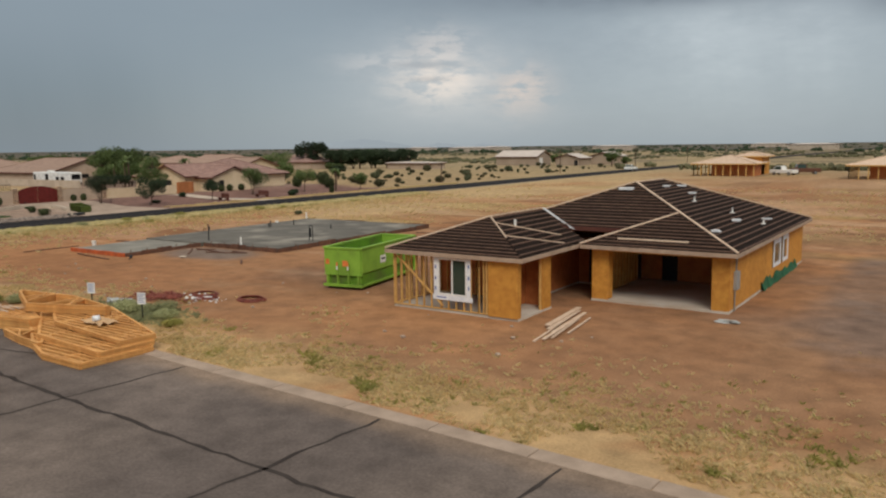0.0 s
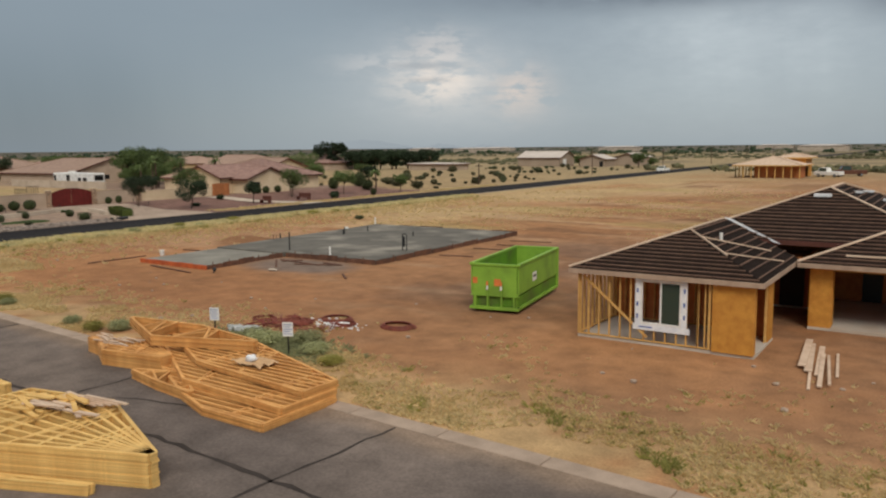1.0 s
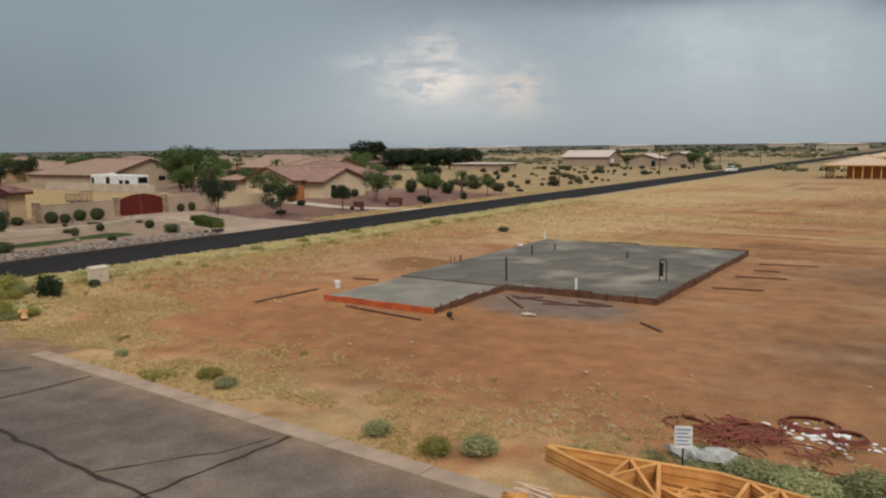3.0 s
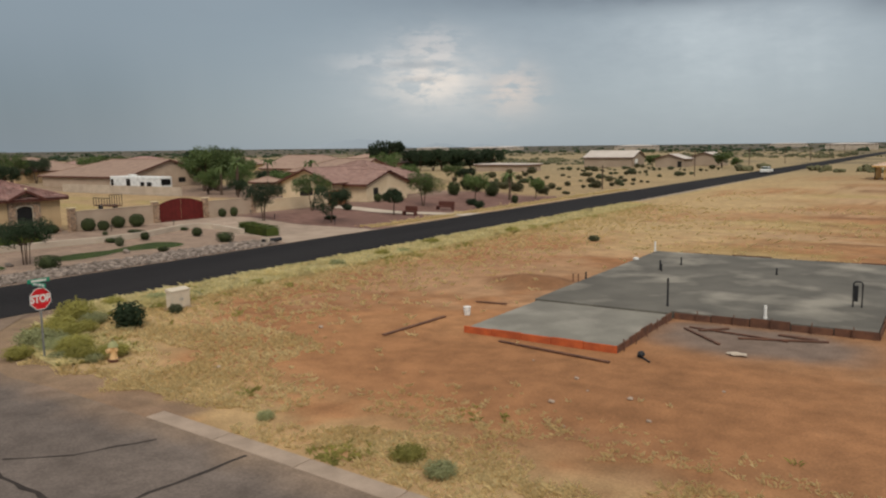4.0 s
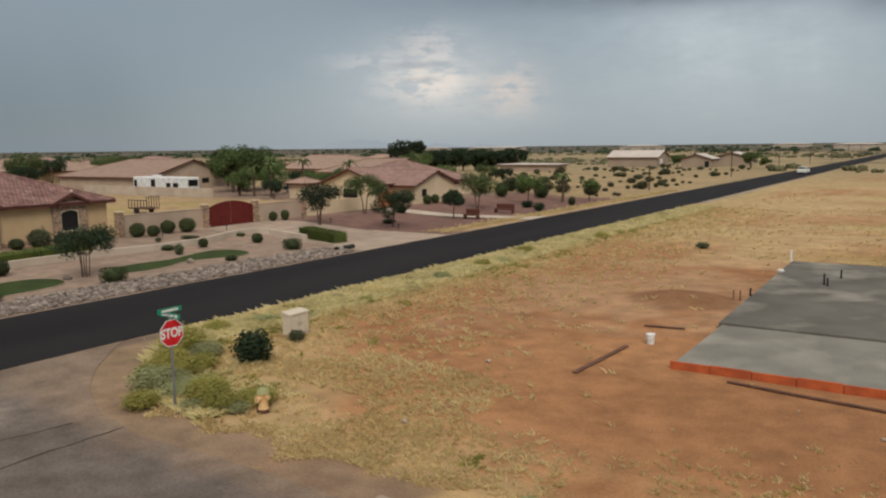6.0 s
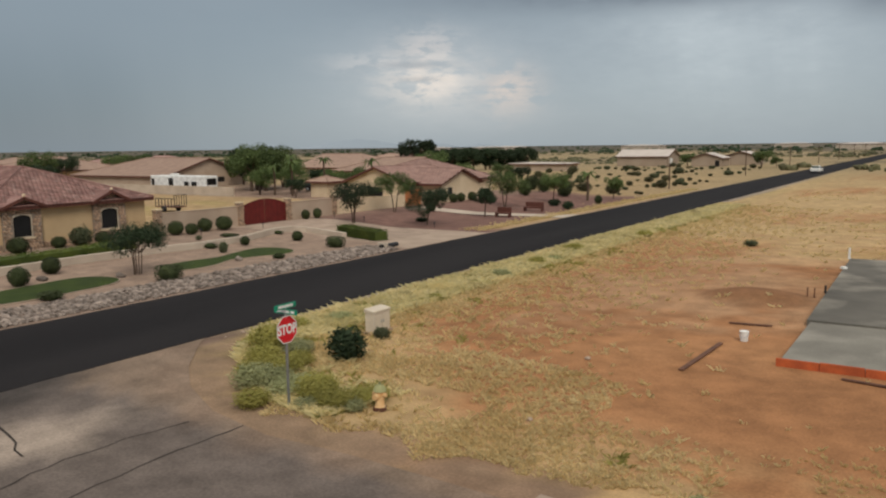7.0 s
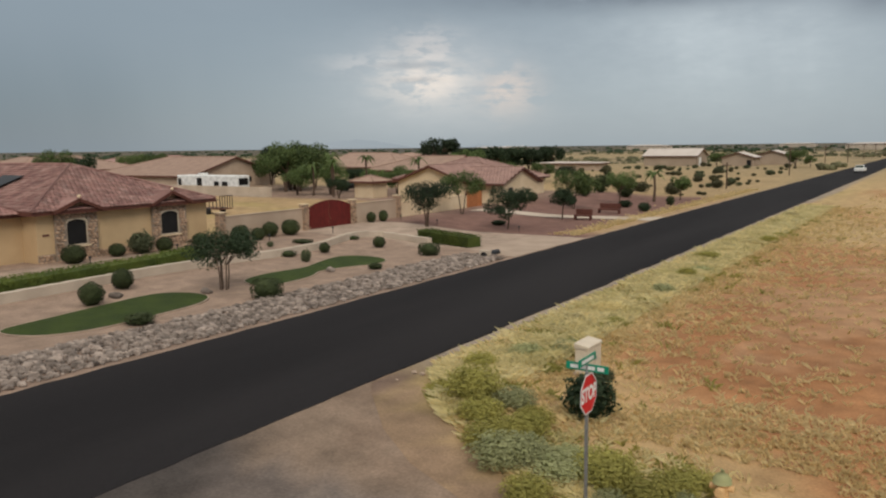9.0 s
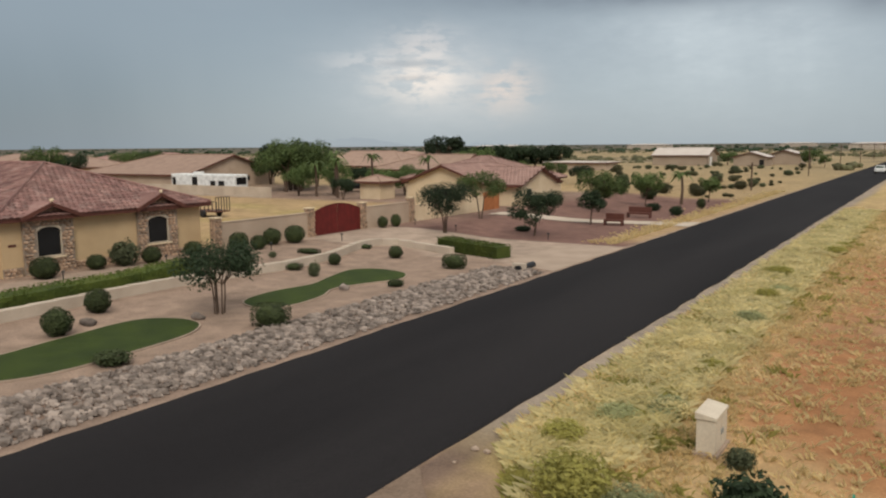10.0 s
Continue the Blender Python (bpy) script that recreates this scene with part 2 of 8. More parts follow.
M = dict(
    asphalt=mat("fresh_asphalt", (0.0150, 0.0136, 0.0146), (0.0225, 0.0203, 0.0212), 0.25, 0.95, bump=0.5, bump_scale=60, fine=0.3, spec=0.12,
                stretch=(1, 0.12, 1)),
    old_road=mat("weathered_road", (0.150, 0.118, 0.098), (0.105, 0.084, 0.073), 0.30, 0.92, bump=0.3, bump_scale=40, fine=0.14,
                 stain=(0.26, 0.215, 0.18), stain_scale=0.16, stain_amt=0.6),
    tar=mat("tar_seal", (0.038, 0.031, 0.028), (0.055, 0.045, 0.04), 1.5, 0.9, spec=0.1),
    kerb=mat("kerb_concrete", (0.40, 0.305, 0.235), (0.29, 0.22, 0.168), 1.2, 0.9, bump=0.3, bump_scale=25),
    concrete=mat("slab_concrete", (0.138, 0.127, 0.107), (0.088, 0.080, 0.068), 0.35, 0.85, bump=0.15, bump_scale=20,
                 stain=(0.29, 0.265, 0.22), stain_scale=0.3, stain_amt=0.9),
    concrete_light=mat("trowelled_concrete", (0.235, 0.220, 0.185), (0.165, 0.152, 0.128), 0.4, 0.8, bump=0.15, bump_scale=20,
                       stain=(0.33, 0.305, 0.26), stain_scale=0.35, stain_amt=0.8),
    pale_concrete=mat("pale_concrete", (0.52, 0.435, 0.35), (0.42, 0.345, 0.275), 0.6, 0.9, bump=0.2),
    floor=mat("dusty_concrete_floor", (0.56, 0.50, 0.435), (0.46, 0.41, 0.35), 0.5, 0.85, bump=0.15, bump_scale=20,
              stain=(0.42, 0.30, 0.20), stain_scale=0.5, stain_amt=0.5),
    apron=mat("drive_concrete", (0.40, 0.305, 0.235), (0.33, 0.25, 0.19), 0.6, 0.9, bump=0.2, stain=(0.28, 0.21, 0.16), stain_scale=0.4, stain_amt=0.5),
    form=mat("form_board", (0.52, 0.115, 0.035), (0.38, 0.085, 0.03), 2.5, 0.8, per=0.15),
    form_dark=mat("weathered_form_board", (0.16, 0.075, 0.045), (0.10, 0.05, 0.035), 2.5, 0.85, per=0.2),
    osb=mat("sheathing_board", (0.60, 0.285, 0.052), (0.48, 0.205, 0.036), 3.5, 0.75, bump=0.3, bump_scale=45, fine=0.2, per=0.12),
    # darker, redder sheathing copy: shade put into the colour of inner and sheltered faces
    osb_shaded=mat("sheathing_board_shaded", (0.54, 0.195, 0.065), (0.43, 0.145, 0.048), 3.0, 0.8, bump=0.2, per=0.12),
    stud=mat("framing_lumber", (0.66, 0.40, 0.135), (0.52, 0.29, 0.09), 3.0, 0.75, bump=0.2, bump_scale=40, per=0.15),
    truss=mat("truss_lumber", (0.66, 0.345, 0.115), (0.50, 0.235, 0.070), 2.0, 0.7, bump=0.2, bump_scale=30, per=0.18),
    truss_y=mat("yellow_truss_lumber", (0.72, 0.47, 0.165), (0.60, 0.36, 0.115), 2.0, 0.7, bump=0.2, bump_scale=30, per=0.15),
    felt=mat("roof_underlay", (0.0125, 0.0078, 0.0062), (0.018, 0.0115, 0.009), 1.2, 0.95, bump=0.2, fine=0.2, spec=0.08),
    batten=mat("roof_batten", (0.150, 0.086, 0.058), (0.100, 0.056, 0.040), 2.5, 0.85, per=0.25),
    board=mat("pale_board", (0.62, 0.47, 0.35), (0.50, 0.36, 0.26), 2.0, 0.8, per=0.12),
    fascia=mat("fascia_board", (0.42, 0.31, 0.23), (0.32, 0.23, 0.17), 2.0, 0.8, per=0.1),
    tape=mat("white_flashing_tape", (0.80, 0.80, 0.80), (0.66, 0.68, 0.72), 3.0, 0.6),
    blue=mat("blue_print", (0.10, 0.16, 0.42), rough=0.6),
    metal=mat("grey_metal", (0.42, 0.44, 0.45), (0.32, 0.34, 0.35), 3.0, 0.5, 0.5),
    galv=mat("galvanised_steel", (0.36, 0.37, 0.37), (0.28, 0.29, 0.29), 8.0, 0.45, 0.7),
    black=mat("black_plastic", (0.02, 0.02, 0.022), rough=0.5),
    white=mat("white_plastic", (0.78, 0.77, 0.74), (0.68, 0.67, 0.64), 3.0, 0.5),
    green=mat("bin_green_paint", (0.235, 0.415, 0.050), (0.19, 0.35, 0.04), 0.9, 0.5, bump=0.08, bump_scale=10, fine=0.08,
              stain=(0.14, 0.22, 0.04), stain_scale=0.9, stain_amt=0.45),
    green_dark=mat("bin_green_worn", (0.12, 0.27, 0.018), (0.085, 0.19, 0.015), 1.2, 0.6,
                   stain=(0.10, 0.085, 0.04), stain_scale=1.1, stain_amt=0.5),
    green_net=mat("green_sheeting", (0.02, 0.13, 0.055), (0.01, 0.07, 0.03), 2.0, 0.6),
    orange=mat("orange_marker", (0.75, 0.22, 0.06), rough=0.5),
    red=mat("sign_red", (0.62, 0.015, 0.025), (0.55, 0.013, 0.02), 5.0, 0.45),
    sign_white=mat("sign_white", (0.82, 0.82, 0.80), rough=0.45, fine=0),
    sign_green=mat("sign_green", (0.01, 0.27, 0.16), rough=0.45),
    stucco=mat("tan_stucco", (0.54, 0.385, 0.225), (0.48, 0.34, 0.195), 0.7, 0.95, bump=0.3, bump_scale=50, fine=0.06),
    cream=mat("cream_stucco", (0.66, 0.53, 0.37), (0.59, 0.46, 0.31), 0.6, 0.95, bump=0.3, bump_scale=50, fine=0.06),
    wall=mat("block_wall_stucco", (0.46, 0.355, 0.27), (0.40, 0.30, 0.225), 0.5, 0.95, bump=0.3, bump_scale=30, fine=0.08),
    stone=mat("veneer_stone", (0.42, 0.30, 0.21), (0.26, 0.165, 0.11), 4.0, 0.9, bump=0.5, bump_scale=25, fine=0.2, per=0.6),
    mortar=mat("stone_mortar", (0.30, 0.24, 0.19), rough=0.95),
    tile=mat("clay_roof_tile", (0.27, 0.150, 0.128), (0.195, 0.100, 0.088), 0.7, 0.85, fine=0.1, per=0.42, stain=(0.36, 0.25, 0.22), stain_scale=1.6, stain_amt=0.5),
    tile_tan=mat("tan_roof_tile", (0.345, 0.235, 0.18), (0.285, 0.19, 0.145), 0.8, 0.85, fine=0.15, per=0.18, bump=0.3, bump_scale=8),
    tile_red=mat("red_roof_tile", (0.300, 0.190, 0.160), (0.245, 0.148, 0.124), 0.8, 0.85, fine=0.12, per=0.2),
    trim=mat("brown_trim", (0.115, 0.042, 0.03), (0.085, 0.03, 0.022), 2.0, 0.7),
    # near-black for window screens, and for shade painted into open doorways
    screen=mat("window_screen_and_door_shade", (0.012, 0.012, 0.013), rough=0.35),
    frame=mat("window_frame_paint", (0.62, 0.52, 0.40), rough=0.6),
    gate=mat("maroon_gate_boards", (0.135, 0.016, 0.014), (0.10, 0.012, 0.010), 2.0, 0.6, per=0.12),
    wood_gate=mat("orange_wood_gate", (0.42, 0.16, 0.06), (0.33, 0.12, 0.045), 3.0, 0.7, per=0.2),
    turf=mat("green_turf", (0.040, 0.062, 0.007), (0.024, 0.041, 0.005), 0.8, 0.95, bump=0.8, bump_scale=70, fine=0.25),
    rock=mat("river_rock", (0.245, 0.200, 0.170), (0.105, 0.083, 0.070), 2.5, 0.9, bump=0.3, bump_scale=15, per=0.75),
    bark=mat("bark", (0.115, 0.078, 0.055), (0.08, 0.052, 0.038), 6.0, 0.95, bump=0.5, bump_scale=20),
    leaf=mat("tree_leaves", (0.125, 0.170, 0.055), (0.070, 0.108, 0.034), 1.5, 0.7, fine=0, per=0.4, thin=0.3),
    leaf_dark=mat("dark_tree_leaves", (0.034, 0.054, 0.024), (0.023, 0.040, 0.018), 1.5, 0.7, fine=0, per=0.4, thin=0.25),
    leaf_grey=mat("grey_green_leaves", (0.125, 0.140, 0.075), (0.09, 0.105, 0.055), 1.5, 0.8, fine=0, per=0.35, thin=0.3),
    bush=mat("clipped_shrub_leaves", (0.046, 0.060, 0.020), (0.030, 0.040, 0.014), 1.5, 0.75, fine=0, per=0.4),
    hedge=mat("hedge_leaves", (0.120, 0.150, 0.028), (0.075, 0.105, 0.022), 1.0, 0.75, fine=0, per=0.4, thin=0.3),
    weed=mat("weed_leaves", (0.42, 0.38, 0.115), (0.28, 0.27, 0.085), 0.7, 0.9, fine=0, per=0.35, thin=0.45, spec=0.1),
    straw=mat("dry_grass", (0.74, 0.60, 0.33), (0.62, 0.47, 0.23), 0.35, 0.9, fine=0, per=0.3, thin=0.5, spec=0.1),
    ripe=mat("ripening_grass", (0.70, 0.61, 0.35), (0.56, 0.49, 0.25), 0.5, 0.9, fine=0, per=0.35, thin=0.5, spec=0.1),
    sage=mat("grey_weed_leaves", (0.46, 0.46, 0.25), (0.34, 0.36, 0.19), 0.7, 0.9, fine=0, per=0.35, thin=0.45, spec=0.1),
    scrub=mat("far_scrub_leaves", (0.105, 0.098, 0.048), (0.055, 0.056, 0.030), 0.02, 0.9, fine=0, per=0.5),
    far_roof=mat("pale_metal_roof", (0.55, 0.49, 0.44), (0.49, 0.43, 0.38), 0.3, 0.6),
    barn=mat("barn_wall", (0.37, 0.29, 0.22), (0.32, 0.245, 0.185), 0.3, 0.85),
    hose=mat("red_hose", (0.22, 0.055, 0.035), (0.15, 0.04, 0.028), 3.0, 0.6),
    film=mat("clear_sheeting", (0.42, 0.43, 0.42), (0.28, 0.29, 0.28), 4.0, 0.4),
    cardboard=mat("brown_packing_paper", (0.55, 0.36, 0.20), (0.45, 0.29, 0.16), 3.0, 0.85),
    hydrant=mat("hydrant_paint", (0.70, 0.47, 0.24), (0.60, 0.36, 0.16), 4.0, 0.55),
    box_paint=mat("beige_cabinet_paint", (0.60, 0.52, 0.41), (0.54, 0.46, 0.36), 2.0, 0.6),
    rust=mat("rusty_steel", (0.14, 0.06, 0.035), (0.09, 0.04, 0.028), 5.0, 0.85, bump=0.3),
    mountain=mat("mountain_painted_haze", (0.235, 0.285, 0.32), (0.225, 0.27, 0.305), 0.002, 1.0, fine=0),
)
haze = M["mountain"].node_tree.nodes["Principled BSDF"]     # far off: the lit air before it is painted as an emissive haze colour
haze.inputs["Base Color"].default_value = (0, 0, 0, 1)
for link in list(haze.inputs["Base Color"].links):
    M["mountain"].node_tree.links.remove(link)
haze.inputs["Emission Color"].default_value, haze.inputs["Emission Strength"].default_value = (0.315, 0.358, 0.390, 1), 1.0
glass = bpy.data.materials.new("window_glass")
glass.use_nodes = True
glass.node_tree.nodes["Principled BSDF"].inputs["Base Color"].default_value = (0.03, 0.05, 0.04, 1)
glass.node_tree.nodes["Principled BSDF"].inputs["Roughness"].default_value = 0.05
M["glass"] = glass

# ---- building helpers ----


class Geo:
    """Collects vertices and faces in world metres."""

    def __init__(self):
        self.v, self.f = [], []

    def add(self, vs, fs):
        b = len(self.v)
        self.v.extend(tuple(p) for p in vs)
        self.f.extend(tuple(b + i for i in f) for f in fs)
        return self

    def box(self, x0, x1, y0, y1, z0, z1):
        vs = [(x, y, z) for z in (z0, z1) for y in (y0, y1) for x in (x0, x1)]
        return self.add(vs, [(0, 2, 3, 1), (4, 5, 7, 6), (0, 1, 5, 4), (2, 6, 7, 3), (0, 4, 6, 2), (1, 3, 7, 5)])

    def beam(self, p, q, w, h, up=(0, 0, 1)):
        p, q, u = Vector(p), Vector(q), Vector(up)
        d = (q - p).normalized()
        s = d.cross(u)
        s = s.normalized() if s.length > 1e-5 else Vector((1, 0, 0))
        u = s.cross(d).normalized()
        s, u = s * w / 2, u * h / 2
        vs = [e + a * s + b * u for e in (p, q) for a, b in ((-1, -1), (1, -1), (1, 1), (-1, 1))]
        return self.add(vs, [(0, 3, 2, 1), (4, 5, 6, 7), (0, 1, 5, 4), (1, 2, 6, 5), (2, 3, 7, 6), (3, 0, 4, 7)])

    def tube(self, pts, radii, n=8, cap=True):
        pts = [Vector(p) for p in pts]
        if isinstance(radii, (int, float)):
            radii = [radii] * len(pts)
        vs, fs = [], []
        for i, p in enumerate(pts):
            d = (pts[min(i + 1, len(pts) - 1)] - pts[max(i - 1, 0)]).normalized()
            a = d.cross(Vector((0, 0, 1)))
            a = a.normalized() if a.length > 1e-3 else Vector((1, 0, 0))
            b = d.cross(a)
            for k in range(n):
                t = 2 * math.pi * k / n
                vs.append(p + radii[i] * (math.cos(t) * a + math.sin(t) * b))
        for i in range(len(pts) - 1):
            for k in range(n):
                k2 = (k + 1) % n
                fs.append((i * n + k, i * n + k2, (i + 1) * n + k2, (i + 1) * n + k))
        if cap:
            fs.append(tuple(range(n)))
            fs.append(tuple(reversed(range((len(pts) - 1) * n, len(pts) * n))))
        return self.add(vs, fs)

    def prism(self, poly, z0, z1):
        """An upright prism on a plan polygon (counter-clockwise)."""
        n = len(poly)
        vs = [(x, y, z0) for x, y in poly] + [(x, y, z1) for x, y in poly]
        fs = [tuple(range(n, 2 * n)), tuple(reversed(range(n)))]
        fs += [(i, (i + 1) % n, n + (i + 1) % n, n + i) for i in range(n)]
        return self.add(vs, fs)

    def plate(self, pts, t):
        """A flat polygon in space given a thickness t against its normal."""
        pts = [Vector(p) for p in pts]
        nrm = Vector((0, 0, 0))
        for i, p in enumerate(pts):
            nrm += p.cross(pts[(i + 1) % len(pts)])
        nrm = nrm.normalized() * t
        n = len(pts)
        fs = [tuple(range(n)), tuple(reversed(range(n, 2 * n)))]
        fs += [(i, n + i, n + (i + 1) % n, (i + 1) % n) for i in range(n)]
        return self.add(pts + [p - nrm for p in pts], fs)

    def blob(self, c, r, rnd, n=6, m=4, wob=0.25):
        """A lumpy closed pebble."""
        c, r = Vector(c), Vector(r)
        vs, fs = [c + Vector((0, 0, r.z))], []
        for j in range(1, m):
            ph = math.pi * j / m
            for k in range(n):
                th = 2 * math.pi * (k + 0.5 * (j % 2)) / n
                q = 1 + rnd.uniform(-wob, wob)
                vs.append(c + Vector((r.x * q * math.sin(ph) * math.cos(th), r.y * q * math.sin(ph) * math.sin(th), r.z * q * math.cos(ph))))
        vs.append(c - Vector((0, 0, r.z)))
        for k in range(n):
            fs.append((0, 1 + k, 1 + (k + 1) % n))
            fs.append((len(vs) - 1, len(vs) - 1 - n + (k + 1) % n, len(vs) - 1 - n + k))
        for j in range(m - 2):
            for k in range(n):
                a, b = 1 + j * n + k, 1 + j * n + (k + 1) % n
                fs.append((a, a + n, b + n, b))
        return self.add(vs, fs)

    def leaf(self, p, size, rnd, out=None, droop=0.0):
        """One small folded leaf clump."""
        a = Vector((rnd.gauss(0, 1), rnd.gauss(0, 1), rnd.gauss(0, 1)))
        if out is not None:
            a = a * 0.55 + Vector(out)
        a.normalize()
        b = a.cross(Vector((rnd.gauss(0, 1), rnd.gauss(0, 1), rnd.gauss(0, 1)))).normalized()
        c = a.cross(b)
        p = Vector(p)
        s = size * rnd.uniform(0.6, 1.3)
        return self.add([p - b * s, p - c * s * 0.45 + a * s * 0.2, p + b * s, p + c * s * 0.45 + a * s * 0.2], [(0, 1, 2), (0, 2, 3)])

    def mesh(self, name, base=None, smooth=False):
        me = bpy.data.meshes.new(name)
        vs = self.v
        if base is not None:
            inv = base.inverted()
            vs = [inv @ Vector(p) for p in vs]
        me.from_pydata(vs, [], self.f)
        if smooth:
            me.polygons.foreach_set("use_smooth", [True] * len(me.polygons))
        me.update()
        return me


def where(ob):
    """An object's pose in the world."""
    m = ob.matrix_basis.copy()
    while ob.parent:
        ob = ob.parent
        m = ob.matrix_basis @ m
    return m


def thing(name, at, label, category, group="", kind="", turn=0):
    """An Empty at the base of a thing that parents its parts."""
    ob = new(name)
    ob.empty_display_size = 0.2
    ob.matrix_basis = pose(*at, 0, 0, turn)
    return tagged(ob, label, category, group, kind)


def part(name, geo, material, parent=None, label="", smooth=False, bevel=0.0):
    """Links collected geometry, given in world metres, as one mesh under a thing or a part."""
    base = where(parent) if parent else None
    me = geo.mesh(name, base, smooth)
    me.materials.append(material)
    ob = new(name, me)
    if parent:
        ob.parent = parent
    if label:
        ob["label"] = label
    if bevel:
        b = ob.modifiers.new("edge", "BEVEL")
        b.width, b.segments, b.limit_method = bevel, 2, "ANGLE"
    return ob


def solo(name, geo, material, at, label, category, group="", kind="", smooth=False, bevel=0.0, turn=0):
    """A thing that is one mesh, with its origin at its base."""
    m = pose(*at, 0, 0, turn)
    me = geo.mesh(name, m, smooth)
    me.materials.append(material)
    ob = new(name, me)
    ob.matrix_basis = m
    if bevel:
        b = ob.modifiers.new("edge", "BEVEL")
        b.width, b.segments, b.limit_method = bevel, 2, "ANGLE"
    return tagged(ob, label, category, group, kind)


def piece(name, me, parent, m):
    """One more object on shared mesh data, at the world pose m under a parent."""
    ob = new(name, me)
    ob.parent = parent
    ob.matrix_basis = where(parent).inverted() @ m
    return ob


def again(ob, m, size=1.0):
    """A copy of a thing at another pose and size."""
    c = copy_thing(ob, m)
    c.scale = (size, size, size) if isinstance(size, (int, float)) else size
    return c

# ---- ground, roads ----


def kerb_y(x):
    """The inner edge of the kerb along the side road."""
    return 14.25 - 0.067 * x


def smooth_step(a, b, v):
    t = min(1.0, max(0.0, (v - a) / (b - a)))
    return t * t * (3 - 2 * t)


def height(x, y):
    """The lie of the land: flat by the roads, a low rise under the finished houses."""
    h = 0.45 * smooth_step(-89.5, -98, x) if x < -89.5 else 0.0
    far = smooth_step(4, 12, min(abs(x + 76) - 5, 999))
    if y > kerb_y(x) + 0.8 and x > -70:
        h += 0.05 * far * noise.noise((x * 0.35, y * 0.35, 3.0)) * smooth_step(0.8, 4, y - kerb_y(x))
    d = math.hypot((x + 55.8) / 2.4, (y - 42.8) / 2.0)
    h += 0.45 * max(0.0, 1 - d * d) if d < 1 else 0.0
    return h


def lines(lo, fine_lo, fine_hi, hi, step, grow=1.12):
    out = list(np.arange(fine_lo, fine_hi + 1e-6, step))
    d, v = step, fine_hi
    while v < hi:
        d *= grow
        v += d
        out.append(v)
    d, v = step, fine_lo
    while v > lo:
        d *= grow
        v -= d
        out.insert(0, v)
    return out


CORNER = [(-55.2, 17.95), (-57.0, 18.05), (-60.0, 18.15), (-62.6, 18.05), (-65.2, 18.6), (-67.6, 19.8), (-69.4, 21.2), (-71.5, 23.4)]
GX, GY = lines(-4600, -112, 6, 3000, 0.5), lines(-900, 8, 72, 4600, 0.5)

SOIL = dict(dirt=(0.36, 0.180, 0.083), dirt2=(0.295, 0.138, 0.062), pale=(0.45, 0.29, 0.17), straw=(0.44, 0.31, 0.158),
            weed=(0.33, 0.265, 0.10), gravel=(0.282, 0.202, 0.153), maroon=(0.185, 0.105, 0.085), drive=(0.36, 0.275, 0.215),
            far=(0.31, 0.235, 0.130), olive=(0.070, 0.066, 0.056), wet=(0.17, 0.118, 0.092), dark=(0.20, 0.098, 0.048), grey=(0.17, 0.135, 0.115), grit=(0.235, 0.158, 0.108), shoulder=(0.270, 0.222, 0.182), brown=(0.250, 0.131, 0.069), yard=(0.37, 0.255, 0.135))


